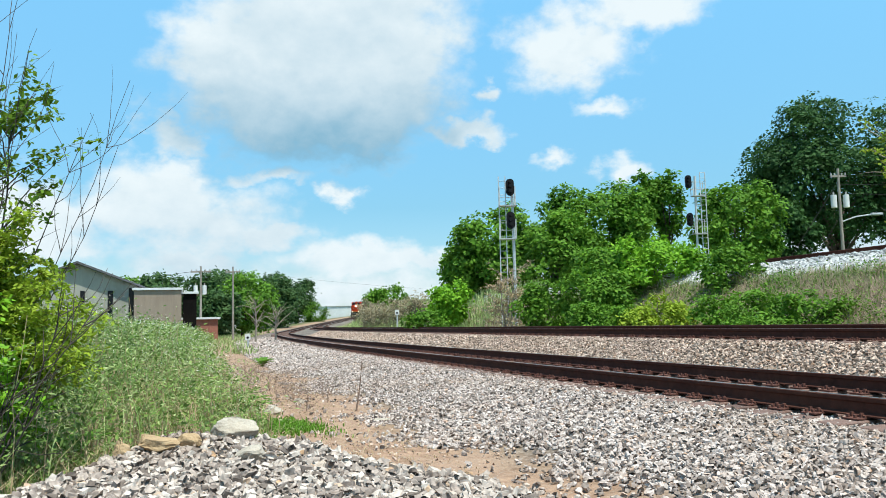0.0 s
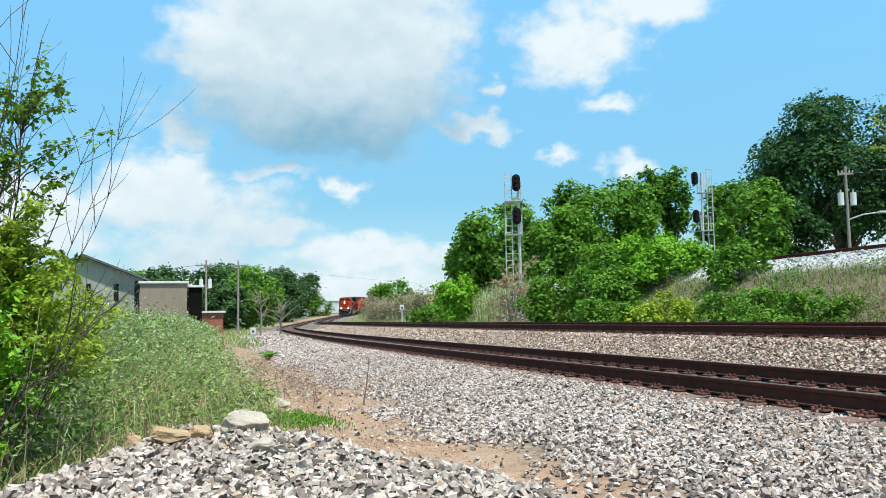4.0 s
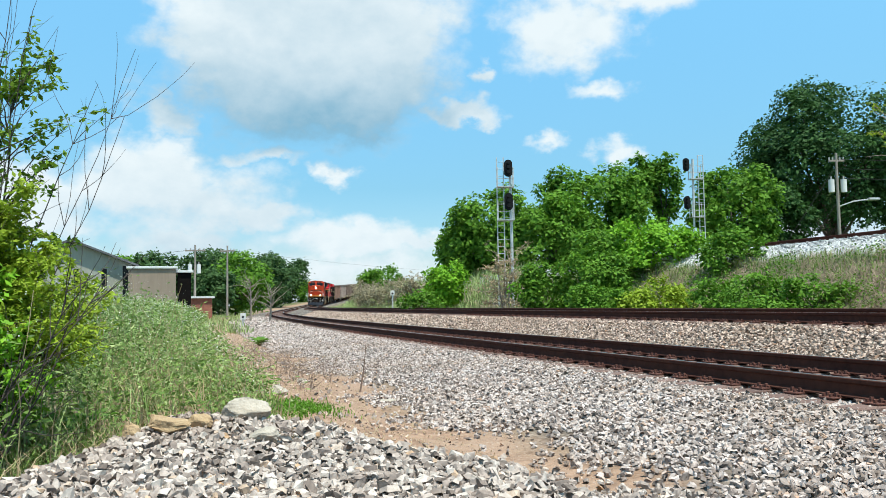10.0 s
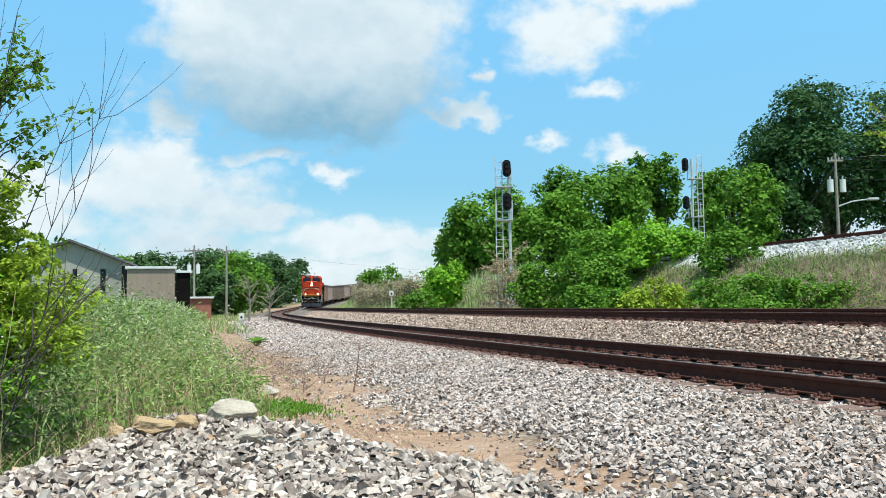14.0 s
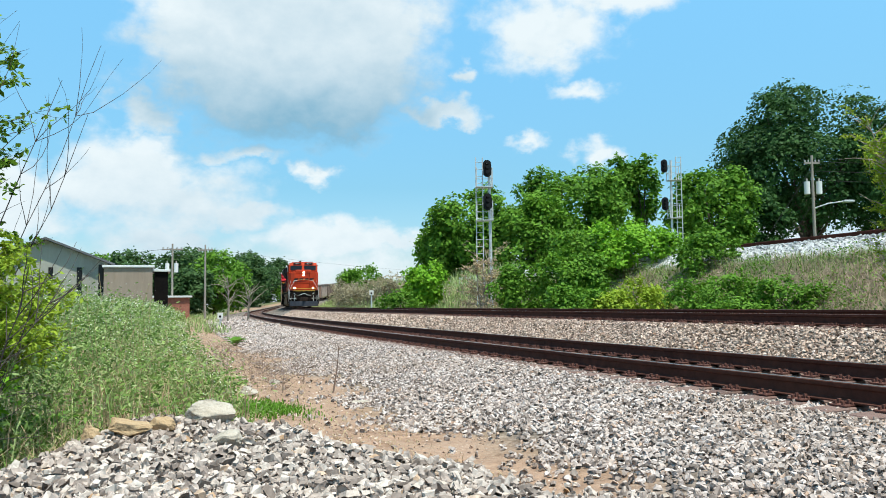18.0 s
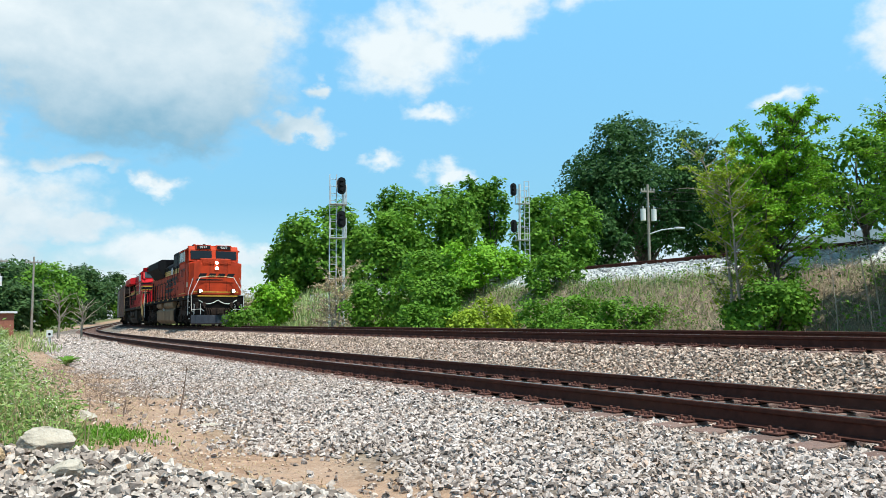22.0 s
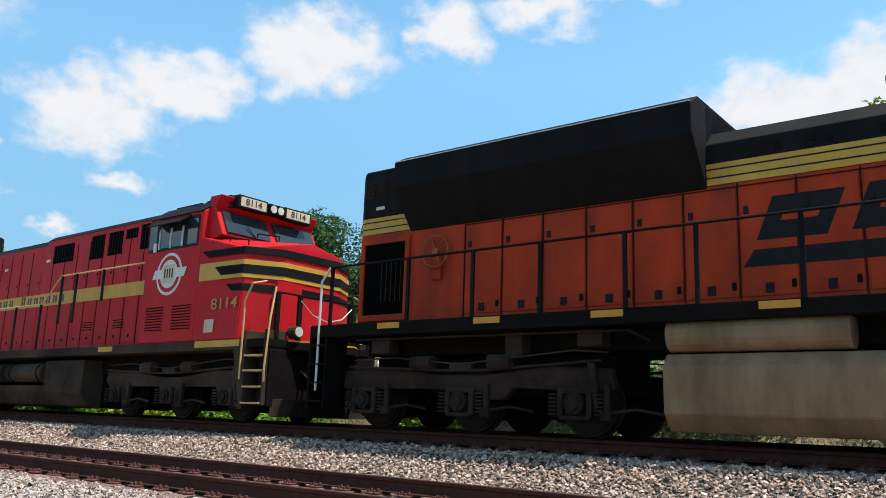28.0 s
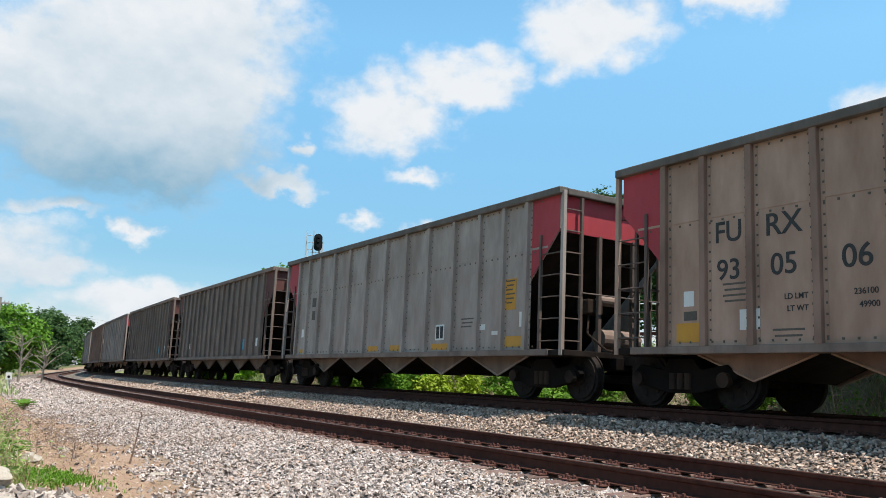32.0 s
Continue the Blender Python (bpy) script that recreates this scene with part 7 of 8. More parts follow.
        # rear screens; the dark behind them and under the housing is painted near-black
        for y in (-19.3, -18.7, -18.15, -17.2, -16.6, -15.9, -15.4):
            part("screen", box(side * 1.004 - 0.01, side * 1.004 + 0.010, y, y + 0.36, 1.95, 2.86), SHADE_BLACK, root, "radiator screen with its inner shade painted near-black")
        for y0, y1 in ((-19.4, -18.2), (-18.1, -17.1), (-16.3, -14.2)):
            part("screen", prism([(y0, 3.28), (y1, 3.28), (y1 + 0.08, 3.82), (y0 - 0.1, 3.82)], "x", side * 1.0 - 0.02, side * 1.0 + 0.02), SHADE_BLACK, root)
        for z, y in ((3.86, -13.2), (3.9, -12.4), (1.9, -13.9), (1.9, -13.2), (3.95, -9.95)):
            part("notice_plate", box(side * 1.03 - 0.006, side * 1.03 + 0.006, y, y + 0.2, z, z + 0.07), WHITE, root)
    wing = [(-1.0, 3.82), (1.0, 3.82), (1.5, 3.86), (1.5, 4.33), (1.35, 4.42), (-1.35, 4.42), (-1.5, 4.33), (-1.5, 3.86)]
    part("radiator_housing", prism(wing, "y", -19.95, -13.9, 0.012), RED, root, "red overhanging radiator housing")
    part("radiator_top", prism([(-1.3, 4.42), (1.3, 4.42), (0.6, 4.56), (-0.6, 4.56)], "y", -19.9, -14.2), HOOD_BLACK, root)
    part("roof_rail", pipe([(1.42, -19.9, 4.46), (1.42, -14.0, 4.46)], 0.015), GALV, root)
    part("stack", box(-0.4, 0.4, -12.6, -11.9, 4.58, 4.72, 0.03), HOOD_BLACK, root)
    part("horn", add_cyl(cyl((0.3, -10.6, 4.55), (0.3, -10.6, 4.78), 0.05, 10), (0.3, -10.9, 4.76), (0.3, -10.3, 4.76), 0.06, 10), HOOD_BLACK, root)
    part("roof_box", box(-0.7, 0.7, -4.6, -3.6, 4.62, 4.84, 0.05), HOOD_BLACK, root)
    # cab
    cab = part("cab", prism([(-1.5, 1.56), (1.5, 1.56), (1.5, 4.30), (1.05, 4.60), (-1.05, 4.60), (-1.5, 4.30)], "y", -4.3, -2.3, 0.02), RED, root, "red wide cab with a round white emblem")
    part("cab_roof", prism([(-1.54, 4.30), (-1.06, 4.64), (1.06, 4.64), (1.54, 4.30), (1.05, 4.60), (-1.05, 4.60)], "y", -4.32, -2.3), HOOD_BLACK, cab)
    part("roof_unit", box(-0.8, 0.8, -3.3, -2.2, 4.63, 4.80, 0.04), HOOD_BLACK, cab)
    part("roof_unit", box(-0.6, 0.6, -4.2, -3.5, 4.63, 4.74, 0.04), HOOD_BLACK, cab)
    for side in (1, -1):
        w = part("side_window", box(side * 1.498 - 0.01, side * 1.498 + 0.01, -4.24, -2.42, 3.56, 4.24), BLACK, cab, "cab side window in a pale frame")
        for a, b, c in ((-4.22, -3.95, SKY_GLASS), (-3.80, -3.45, SKY_GLASS), (-3.37, -3.02, SKY_GLASS), (-2.80, -2.46, SKY_GLASS)):
            part("pane", box(side * 1.505 - 0.008, side * 1.505 + 0.008, a, b, 3.62, 4.16), c, w)
        for a in (-3.41, -2.98, -3.83):
            part("window_bar", box(side * 1.512 - 0.01, side * 1.512 + 0.012, a - 0.025, a + 0.025, 3.60, 4.05), GALV, w)
        part("sun_visor", prism([(side * 1.50, 4.24), (side * 1.78, 4.05), (side * 1.79, 4.07), (side * 1.50, 4.27)], "y", -3.98, -2.75), HOOD_BLACK, w, "black sun visor")
        part("mirror", box(side * 1.53 - 0.02, side * 1.53 + 0.02, -4.0, -3.9, 3.55, 3.75, 0.01), WHITE, cab)
        # round emblem
        em = part("emblem", cyl((side * 1.496, -3.36, 3.03), (side * 1.508, -3.36, 3.03), 0.46, 36), WHITE, cab, "round white emblem with a cream square")
        part("emblem_ring", cyl((side * 1.506, -3.36, 3.03), (side * 1.512, -3.36, 3.03), 0.40, 36), RED, em)
        part("emblem_disc", cyl((side * 1.51, -3.36, 3.03), (side * 1.516, -3.36, 3.03), 0.31, 32), WHITE, em)
        part("emblem_wing", prism([(-3.96, 2.94), (-2.80, 2.94), (-2.72, 3.14), (-3.88, 3.14)], "x", side * 1.514 - 0.003, side * 1.514 + 0.003), WHITE, em)
        part("emblem_square", box(side * 1.519 - 0.003, side * 1.519 + 0.003, -3.56, -3.16, 2.83, 3.23), CREAM, em)
        for a in (-3.49, -3.40, -3.31, -3.22):
            part("emblem_bar", box(side * 1.523 - 0.003, side * 1.523 + 0.003, a - 0.02, a + 0.02, 2.94, 3.14), INK, em)
        for y0, y1 in ((-4.10, -3.42), (-3.14, -2.42)):
            lv = part("louvre", box(side * 1.498 - 0.008, side * 1.498 + 0.008, y0, y1, 1.78, 2.36), RED, cab, "louvred panel")
            for k in range(9):
                part("slat", box(side * 1.506 - 0.008, side * 1.506 + 0.008, y0 + 0.03, y1 - 0.03, 1.82 + k * 0.06, 1.845 + k * 0.06), FRAME_BLACK, lv)
        for y0 in (-6.25, -7.65):
            for k in range(4):
                part("vent_slot", box(side * 1.02 - 0.006, side * 1.02 + 0.012, y0, y0 + 0.5, 2.02 + k * 0.06, 2.045 + k * 0.06), FRAME_BLACK, root)
    # nose: sides taper in to a bevelled front
    bm = bmesh.new()
    top = [(-1.5, -2.32, 3.72), (1.5, -2.32, 3.72), (1.42, -0.90, 3.36), (0.75, -0.50, 3.50), (-0.75, -0.50, 3.50), (-1.42, -0.90, 3.36)]
    bot = [(-1.5, -2.32, 1.56), (1.5, -2.32, 1.56), (1.5, -0.90, 1.56), (0.80, -0.46, 1.56), (-0.80, -0.46, 1.56), (-1.5, -0.90, 1.56)]
    tv, bv = [bm.verts.new(p) for p in top], [bm.verts.new(p) for p in bot]
    ridge = [bm.verts.new((0, -2.32, 3.86)), bm.verts.new((0, -0.52, 3.66))]
    bm.faces.new((tv[0], ridge[0], ridge[1], tv[4], tv[5]))
    bm.faces.new((ridge[0], tv[1], tv[2], tv[3], ridge[1]))
    bm.faces.new((tv[4], ridge[1], tv[3]))
    bm.faces.new(bv)
    bm.faces.new((tv[0], tv[1], ridge[0]))
    for i in range(6):
        bm.faces.new((bv[i], bv[(i + 1) % 6], tv[(i + 1) % 6], tv[i]))
    bmesh.ops.recalc_face_normals(bm, faces=bm.faces)
    bmesh.ops.bevel(bm, geom=bm.edges[:], offset=0.02, segments=2, affect="EDGES")
    nose = part("nose", bm, RED, root, "red tapered nose with gold and black bands")

    def nose_band(z0, z1, mat, tail, lift, tip=0.12):
        """A band round the nose: along the near side, the bevel and the front, pointed at its tail."""
        for side in (1, -1):
            b = bmesh.new()
            pts = [(side * (1.505 + lift), tail, z1), (side * (1.505 + lift), tail + tip, z0), (side * (1.46 + lift), -0.90, z0), (side * (0.785 + lift), -0.475 + lift, z0), (0, -0.475 + lift, z0),
                   (0, -0.475 + lift, z1), (side * (0.775 + lift), -0.48 + lift, z1), (side * (1.45 + lift), -0.90, z1)]
            vv = [b.verts.new(p) for p in pts]
            b.faces.new((vv[0], vv[1], vv[2], vv[7]))
            b.faces.new((vv[7], vv[2], vv[3], vv[6]))
            b.faces.new((vv[6], vv[3], vv[4], vv[5]))
            r = bmesh.ops.extrude_face_region(b, geom=b.faces[:])
            bmesh.ops.translate(b, verts=[q for q in r["geom"] if isinstance(q, bmesh.types.BMVert)], vec=(-side * 0.012, -0.012, 0))
            bmesh.ops.recalc_face_normals(b, faces=b.faces)
            part("nose_band", b, mat, nose)
    nose_band(2.78, 3.14, GOLD, -2.26, 0.004, 0.0)
    nose_band(2.86, 3.04, HOOD_BLACK, -1.75, 0.009, 0.22)
    nose_band(3.26, 3.40, HOOD_BLACK, -2.24, 0.004, 0.25)
    nose_band(2.52, 2.66, HOOD_BLACK, -1.35, 0.004, 0.2)
    writing("road_number", "8114", 0.31, GOLD_FADED, nose, side_at(1.508, -1.36, 2.27), 1.35, "faded road number")
    part("data_plate", box(1.496, 1.506, -1.95, -1.65, 1.72, 1.98), CREAM, nose)
    part("nose_door", box(0.30, 0.95, -0.475, -0.455, 1.65, 2.75, 0.006), RED, nose)
    # windscreen and number boards
    part("cab_front", prism([(-2.33, 3.66), (-1.80, 3.76), (-2.12, 4.36), (-1.95, 4.64), (-2.33, 4.64)], "x", -1.36, 1.36, 0.012), RED, cab)
    for a, b in ((0.10, 1.24), (-1.24, -0.10)):
        bm = bmesh.new()
        v = [bm.verts.new(p) for p in ((a, -1.818, 3.82), (b, -1.818, 3.82), (b, -2.072, 4.30), (a, -2.072, 4.30))]
        bm.faces.new(v)
        r = bmesh.ops.extrude_face_region(bm, geom=bm.faces[:])
        bmesh.ops.translate(bm, verts=[q for q in r["geom"] if isinstance(q, bmesh.types.BMVert)], vec=(0, 0.03, 0.016))
        bmesh.ops.recalc_face_normals(bm, faces=bm.faces)
        part("windscreen", bm, SKY_GLASS, cab, "tinted windscreen")
    part("wiper", pipe([(0.5, -1.76, 3.80), (0.7, -1.86, 4.05)], 0.012), BLACK, cab)
    for a, b in ((0.24, 1.02), (-1.02, -0.24)):
        nb = part("number_board", box(a, b, -2.0, -1.80, 4.42, 4.70, 0.02), BLACK, cab, "black number board with cream figures")
        part("board_face", box(a + 0.05, b - 0.05, -1.80, -1.795, 4.46, 4.66), CREAM, nb)
        writing("board_number", "8114", 0.20, INK, nb, front_at((a + b) / 2, -1.79, 4.56), 1.1)
    nb = part("number_board", box(1.02, 1.08, -2.75, -2.0, 4.42, 4.70, 0.01), BLACK, cab)
    part("board_face", box(1.078, 1.084, -2.70, -2.05, 4.46, 4.66), CREAM, nb)
    writing("board_number", "8114", 0.20, INK, nb, side_at(1.09, -2.38, 4.56), 1.0)
    hl = part("headlight_box", box(-0.22, 0.22, -2.0, -1.78, 4.44, 4.68, 0.03), FRAME_BLACK, cab)
    for x in (-0.1, 0.1):
        part("headlight", cyl((x, -1.79, 4.56), (x, -1.765, 4.56), 0.085, 16), LAMP_OFF, hl, "unlit round headlight")
    part("nose_grab", pipe([(1.3, -1.6, 3.60), (1.3, -1.6, 3.68), (1.3, -1.0, 3.56), (1.3, -1.0, 3.46)], 0.014), HOOD_BLACK, nose)
    part("nose_grab", pipe([(0.7, -1.5, 3.78), (0.7, -1.5, 3.86), (0.7, -0.8, 3.72), (0.7, -0.8, 3.62)], 0.014), HOOD_BLACK, nose)
    # front deck, steps, couplers
    part("front_deck", box(-1.48, 1.48, -0.80, 0.0, 1.40, 1.56, 0.02), FRAME_BLACK, root)
    part("anticlimber", prism([(-1.0, 0.0), (-0.6, 0.28), (0.6, 0.28), (1.0, 0.0)], "z", 1.36, 1.53, 0.02), FRAME_BLACK, root, "black anticlimber step with a worn yellow edge")
    part("anticlimber_edge", prism([(-0.95, 0.0), (-0.58, 0.285), (0.58, 0.285), (0.95, 0.0)], "z", 1.53, 1.56), STRIPE, root)
    part("pilot", box(-1.40, 1.40, -0.28, 0.02, 0.30, 1.36, 0.02), FRAME_BLACK, root)
    part("pilot_plate", prism([(-1.3, 0.0), (-0.9, 0.18), (0.9, 0.18), (1.3, 0.0)], "z", 0.12, 0.45, 0.01), NS_GREY, root)
    for x in (-0.85, 0.85):
        dl = part("ditch_light", cyl((x, -0.05, 1.72), (x, 0.16, 1.72), 0.12, 14), NS_GREY, root)
        part("lens", cyl((x, 0.16, 1.72), (x, 0.175, 1.72), 0.095, 14), LAMP_OFF, dl)
    for x in (-1.25, -0.7, 0.7, 1.25):
        part("deck_post", box(x - 0.05, x + 0.05, -0.06, 0.0, 1.56, 2.45, 0.01), FRAME_BLACK, root)
    part("deck_rail", pipe([(-1.25, -0.03, 2.45), (1.25, -0.03, 2.45)], 0.02), FRAME_BLACK, root)
    part("chain", pipe([(0.7, 0.0, 2.35), (0.4, 0.03, 2.1), (0.0, 0.04, 2.0), (-0.4, 0.03, 2.1), (-0.7, 0.0, 2.35)], 0.012), GALV, root)
    for y, sg in ((0.02, 1), (-20.5, -1)):
        coupler(root, y, sg)
        hoses(root, y, sg, 5, NS_GREY)
    for side in (1, -1):
        steps(root, side, -0.62, -0.02, NS_GREY, RAILING_YELLOW, (0.36, 0.66, 0.96, 1.24))
        part("step_skirt", prism([(-0.98, 1.40), (-0.62, 1.40), (-0.58, 0.34), (-0.70, 0.34)], "x", side * 1.46 - 0.03, side * 1.46 + 0.03, 0.01), NS_GREY, root, "dusty grey step skirt")
        part("step_rail", pipe([(side * 1.53, -0.66, 0.8), (side * 1.53, -0.66, 2.3), (side * 1.50, -0.50, 2.62), (side * 1.2, -0.45, 2.7)], 0.02, 8), RAILING_YELLOW, root, "gold step handrail")
        part("step_rail", pipe([(side * 1.50, 0.02, 0.75), (side * 1.53, 0.04, 0.95), (side * 1.45, 0.02, 1.9), (side * 1.30, -0.05, 2.55)], 0.02, 8), RAILING_YELLOW, root, "gold step handrail")
        steps(root, side, -20.5, -20.05, NS_GREY, NS_GREY, (0.36, 0.66, 0.96, 1.24))
        part("step_rail", pipe([(side * 1.5, -20.5, 0.9), (side * 1.54, -20.5, 1.8), (side * 1.5, -20.35, 2.6), (side * 1.5, -20.1, 2.72)], 0.02, 8), RAILING_YELLOW, root, "gold step handrail")
        part("step_rail", pipe([(side * 1.2, -20.55, 0.9), (side * 1.25, -20.55, 1.9), (side * 1.3, -20.45, 2.5)], 0.02, 8), RAILING_YELLOW, root, "gold step handrail")
        ys = [-20.05, -19.0, -17.8, -16.9, -15.7, -14.75, -13.3, -11.85, -10.3, -8.95]
        railing(root, side, ys, 1.56, 2.70, HOOD_BLACK, RAILING_YELLOW, 1.49, [(side * 1.49, -20.1, 2.72), (side * 1.49, -8.9, 2.70), (side * 1.49, -8.05, 3.36), (side * 1.49, -4.35, 3.37)])
        for y in (-8.0, -7.3, -6.05):
            part("stanchion", box(side * 1.49 - 0.024, side * 1.49 + 0.024, y - 0.03, y + 0.03, 2.15 if y < -7 else 2.6, 3.36, 0.008), HOOD_BLACK, root)
        tk = [(side * 0.9, 0.14), (side * 1.25, 0.20), (side * 1.42, 0.50), (side * 1.42, 0.66), (side * 0.9, 0.66)]
        part("fuel_tank", prism(tk, "y", -14.2, -6.6, 0.01), NS_GREY, root, "dusty grey fuel tank")
        part("tank_end", box(side * 1.15 - 0.27, side * 1.15 + 0.27, -14.2, -13.2, 0.62, 1.26, 0.02), NS_GREY, root)
        part("tank_end", box(side * 1.15 - 0.27, side * 1.15 + 0.27, -8.45, -6.6, 0.62, 1.26, 0.02), NS_GREY, root)
        for y0, y1 in ((-12.85, -10.8), (-10.5, -8.55)):
            ar = part("air_reservoir", cyl((side * 1.24, y0, 0.98), (side * 1.24, y1, 0.98), 0.24, 20), NS_GREY, root, "dusty grey air reservoir")
            for y in (y0 + 0.25, y1 - 0.25):
                part("strap", cyl((side * 1.24, y - 0.03, 0.98), (side * 1.24, y + 0.03, 0.98), 0.25, 20), FRAME_BLACK, ar)
    part("fuel_tank_core", box(-0.92, 0.92, -14.2, -6.6, 0.16, 1.3, 0.02), FRAME_BLACK, root)
    loco_truck(root, (-1.38, -3.38, -5.38), NS_GREY, True)
    loco_truck(root, (-15.05, -17.05, -19.0), NS_GREY, True)
    return root


def hopper(label, body, end_front, end_rear, ribs, rim, seed):
    """A riveted coal hopper: flared ends over slope sheets, outside posts, five chutes, end ladders, two trucks."""
    rng = random.Random(seed)
    root = tagged(new("hopper_car"), label, "hopper car", group="coal hoppers of the train")
    L = 13.9
    out = [(-0.95, 0.94), (-0.95, 2.2), (0.05, 3.25), (0.05, 3.95), (-L - 0.05, 3.95), (-L - 0.05, 3.25), (-L + 0.95, 2.2), (-L + 0.95, 0.94)]
    for side in (1, -1):
        wall = part("side_wall", prism(out, "x", side * 1.47 - 0.015, side * 1.47 + 0.015), body, root, "riveted side sheet streaked with coal dust")
        for y in ribs:
            part("post", box(side * 1.48, side * 1.57, y - 0.055, y + 0.055, 0.95, 3.94, 0.01) if side > 0 else box(-1.57, -1.48, y - 0.055, y + 0.055, 0.95, 3.94, 0.01), HOPPER_SHADED if body is HOPPER else body, wall)
            part("post_flange", box(side * 1.487 - 0.004, side * 1.487 + 0.004, y - 0.12, y + 0.12, 0.97, 3.92), body, wall)
        part("seam", box(side * 1.487 - 0.008, side * 1.487 + 0.008, -L + 0.3, -0.3, 2.93, 2.97), body, wall)
        # rivets along posts and seam
        vs, fs = [], []
        cube = np.array([[x, y, z] for x in (-0.008, 0.010) for y in (-0.016, 0.016) for z in (-0.016, 0.016)])

        def rivet(y, z):
            fs.extend((CUBE_F + len(vs)).tolist())
            vs.extend((cube * [side, 1, 1] + [side * 1.484, y, z]).tolist())
        for y in ribs:
            for k in range(19):
                z = 1.05 + k * 0.15
                if 1.0 < z < 3.9:
                    rivet(y + 0.10, z)
                    rivet(y - 0.10, z)
        y = -0.5
        while y > -L + 0.5:
            rivet(y, 2.88)
            rivet(y, 3.88)
            rivet(y, 1.02)
            y -= 0.21
        tagged(mesh_object("rivets", vs, fs, INK_FADED, False, wall), kind="stuff")
        part("side_sill", box(side * 1.30, side * 1.56, -L + 0.2, -0.2, 0.84, 0.96, 0.012) if side > 0 else box(-1.56, -1.30, -L + 0.2, -0.2, 0.84, 0.96, 0.012), HOPPER_BROWN, root)
        part("top_rim", box(side * 1.38, side * 1.60, -L - 0.16, 0.16, 3.93, 4.07, 0.02) if side > 0 else box(-1.60, -1.38, -L - 0.16, 0.16, 3.93, 4.07, 0.02), rim, root, "grey top rail")
        for i in range(5):
            yc = -2.45 - i * 2.30
            # chutes take a darker colour than the sides: their shading is painted
            ch = part("chute", prism([(yc - 1.05, 0.86), (yc + 1.05, 0.86), (yc + 0.02, 0.46), (yc - 0.02, 0.46)], "x", side * 1.02 - 0.02, side * 1.02 + 0.02), HOPPER_SHADED if body is HOPPER else HOPPER_BROWN, root, "triangular discharge chute")
            for d in (-1, 1):
                part("chute_lip", pipe([(side * 1.05, yc + d * 1.05, 0.86), (side * 1.05, yc, 0.46)], 0.022, 5), body, ch)
    for i in range(5):
        yc = -2.45 - i * 2.30
        # chute bodies and floor in black: shade under and inside the car, painted
        part("chute_body", prism([(yc - 1.0, 0.95), (yc + 1.0, 0.95), (yc, 0.48)], "x", -1.0, 1.0), END_AND_SHADE_BLACK, root)
    part("floor", box(-1.42, 1.42, -L + 1.0, -1.0, 0.94, 1.02), END_AND_SHADE_BLACK, root)
    for y, d, mat in ((0.05, 1, end_front), (-L - 0.05, -1, end_rear)):
        e = part("end_sheet", box(-1.45, 1.45, min(y, y - d * 0.05), max(y, y - d * 0.05), 3.22, 3.95), mat, root, "painted end sheet")
        if mat is not END_AND_SHADE_BLACK:
            for x0 in (1.486, -1.490):
                part("end_corner", prism([(y - d * 0.85, 2.35), (y, 3.25), (y, 3.94), (y - d * 0.85, 3.94)], "x", x0, x0 + 0.004), mat, e)
        # black slope sheet: the shade under the flared end is in its colour
        part("slope_sheet", prism([(y, 3.25), (y - d * 0.05, 3.25), (y - d * 2.75, 1.0), (y - d * 2.70, 1.0)], "x", -1.42, 1.42), END_AND_SHADE_BLACK, e)
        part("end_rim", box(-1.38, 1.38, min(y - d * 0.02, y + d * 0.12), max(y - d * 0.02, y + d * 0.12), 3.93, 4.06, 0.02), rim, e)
        pf = part("end_platform", box(-1.5, 1.5, min(y + d * 0.22, y - d * 1.1), max(y + d * 0.22, y - d * 1.1), 0.84, 0.95, 0.01), END_AND_SHADE_BLACK, root)
        part("draft_sill", box(-0.32, 0.32, min(y + d * 0.35, y - d * 2.5), max(y + d * 0.35, y - d * 2.5), 0.62, 0.86, 0.02), FRAME_BLACK, root)
        coupler(root, y + d * 0.3, d)
        for side in (1, -1):
            xs = side * 1.49
            part("corner_post", box(xs - 0.04, xs + 0.04, y + d * 0.12 - 0.04, y + d * 0.12 + 0.04, 0.84, 4.0, 0.008), body if mat is not END_AND_SHADE_BLACK else LADDER, root)
            part("ladder_post", box(side * 1.04 - 0.03, side * 1.04 + 0.03, y + d * 0.12 - 0.03, y + d * 0.12 + 0.03, 0.95, 3.9, 0.006), LADDER, root)
            part("ladder_post", box(xs - 0.03, xs + 0.03, y - d * 0.55 - 0.03, y - d * 0.55 + 0.03, 0.95, 3.2, 0.006), LADDER, root)
            for k in range(7):
                z = 1.12 + k * 0.42
                part("rung", pipe([(xs, y + d * 0.14, z), (side * 1.04, y + d * 0.14, z)], 0.013), LADDER, root)
                if z < 3.1:
                    part("rung", pipe([(xs + side * 0.02, y + d * 0.12, z), (xs + side * 0.02, y - d * 0.55, z)], 0.013), LADDER, root)
            part("strut", box(side * 0.45 - 0.04, side * 0.45 + 0.04, y - d * 0.02 - 0.04, y - d * 0.02 + 0.04, 0.95, 3.24, 0.006), LADDER, root)
        part("crossover_rail", pipe([(-1.04, y + d * 0.16, 2.05), (1.04, y + d * 0.16, 2.05)], 0.014), HOPPER_RIM, root)
        # truck
        for sg in (1, -1):
            tm = y - d * 0.92
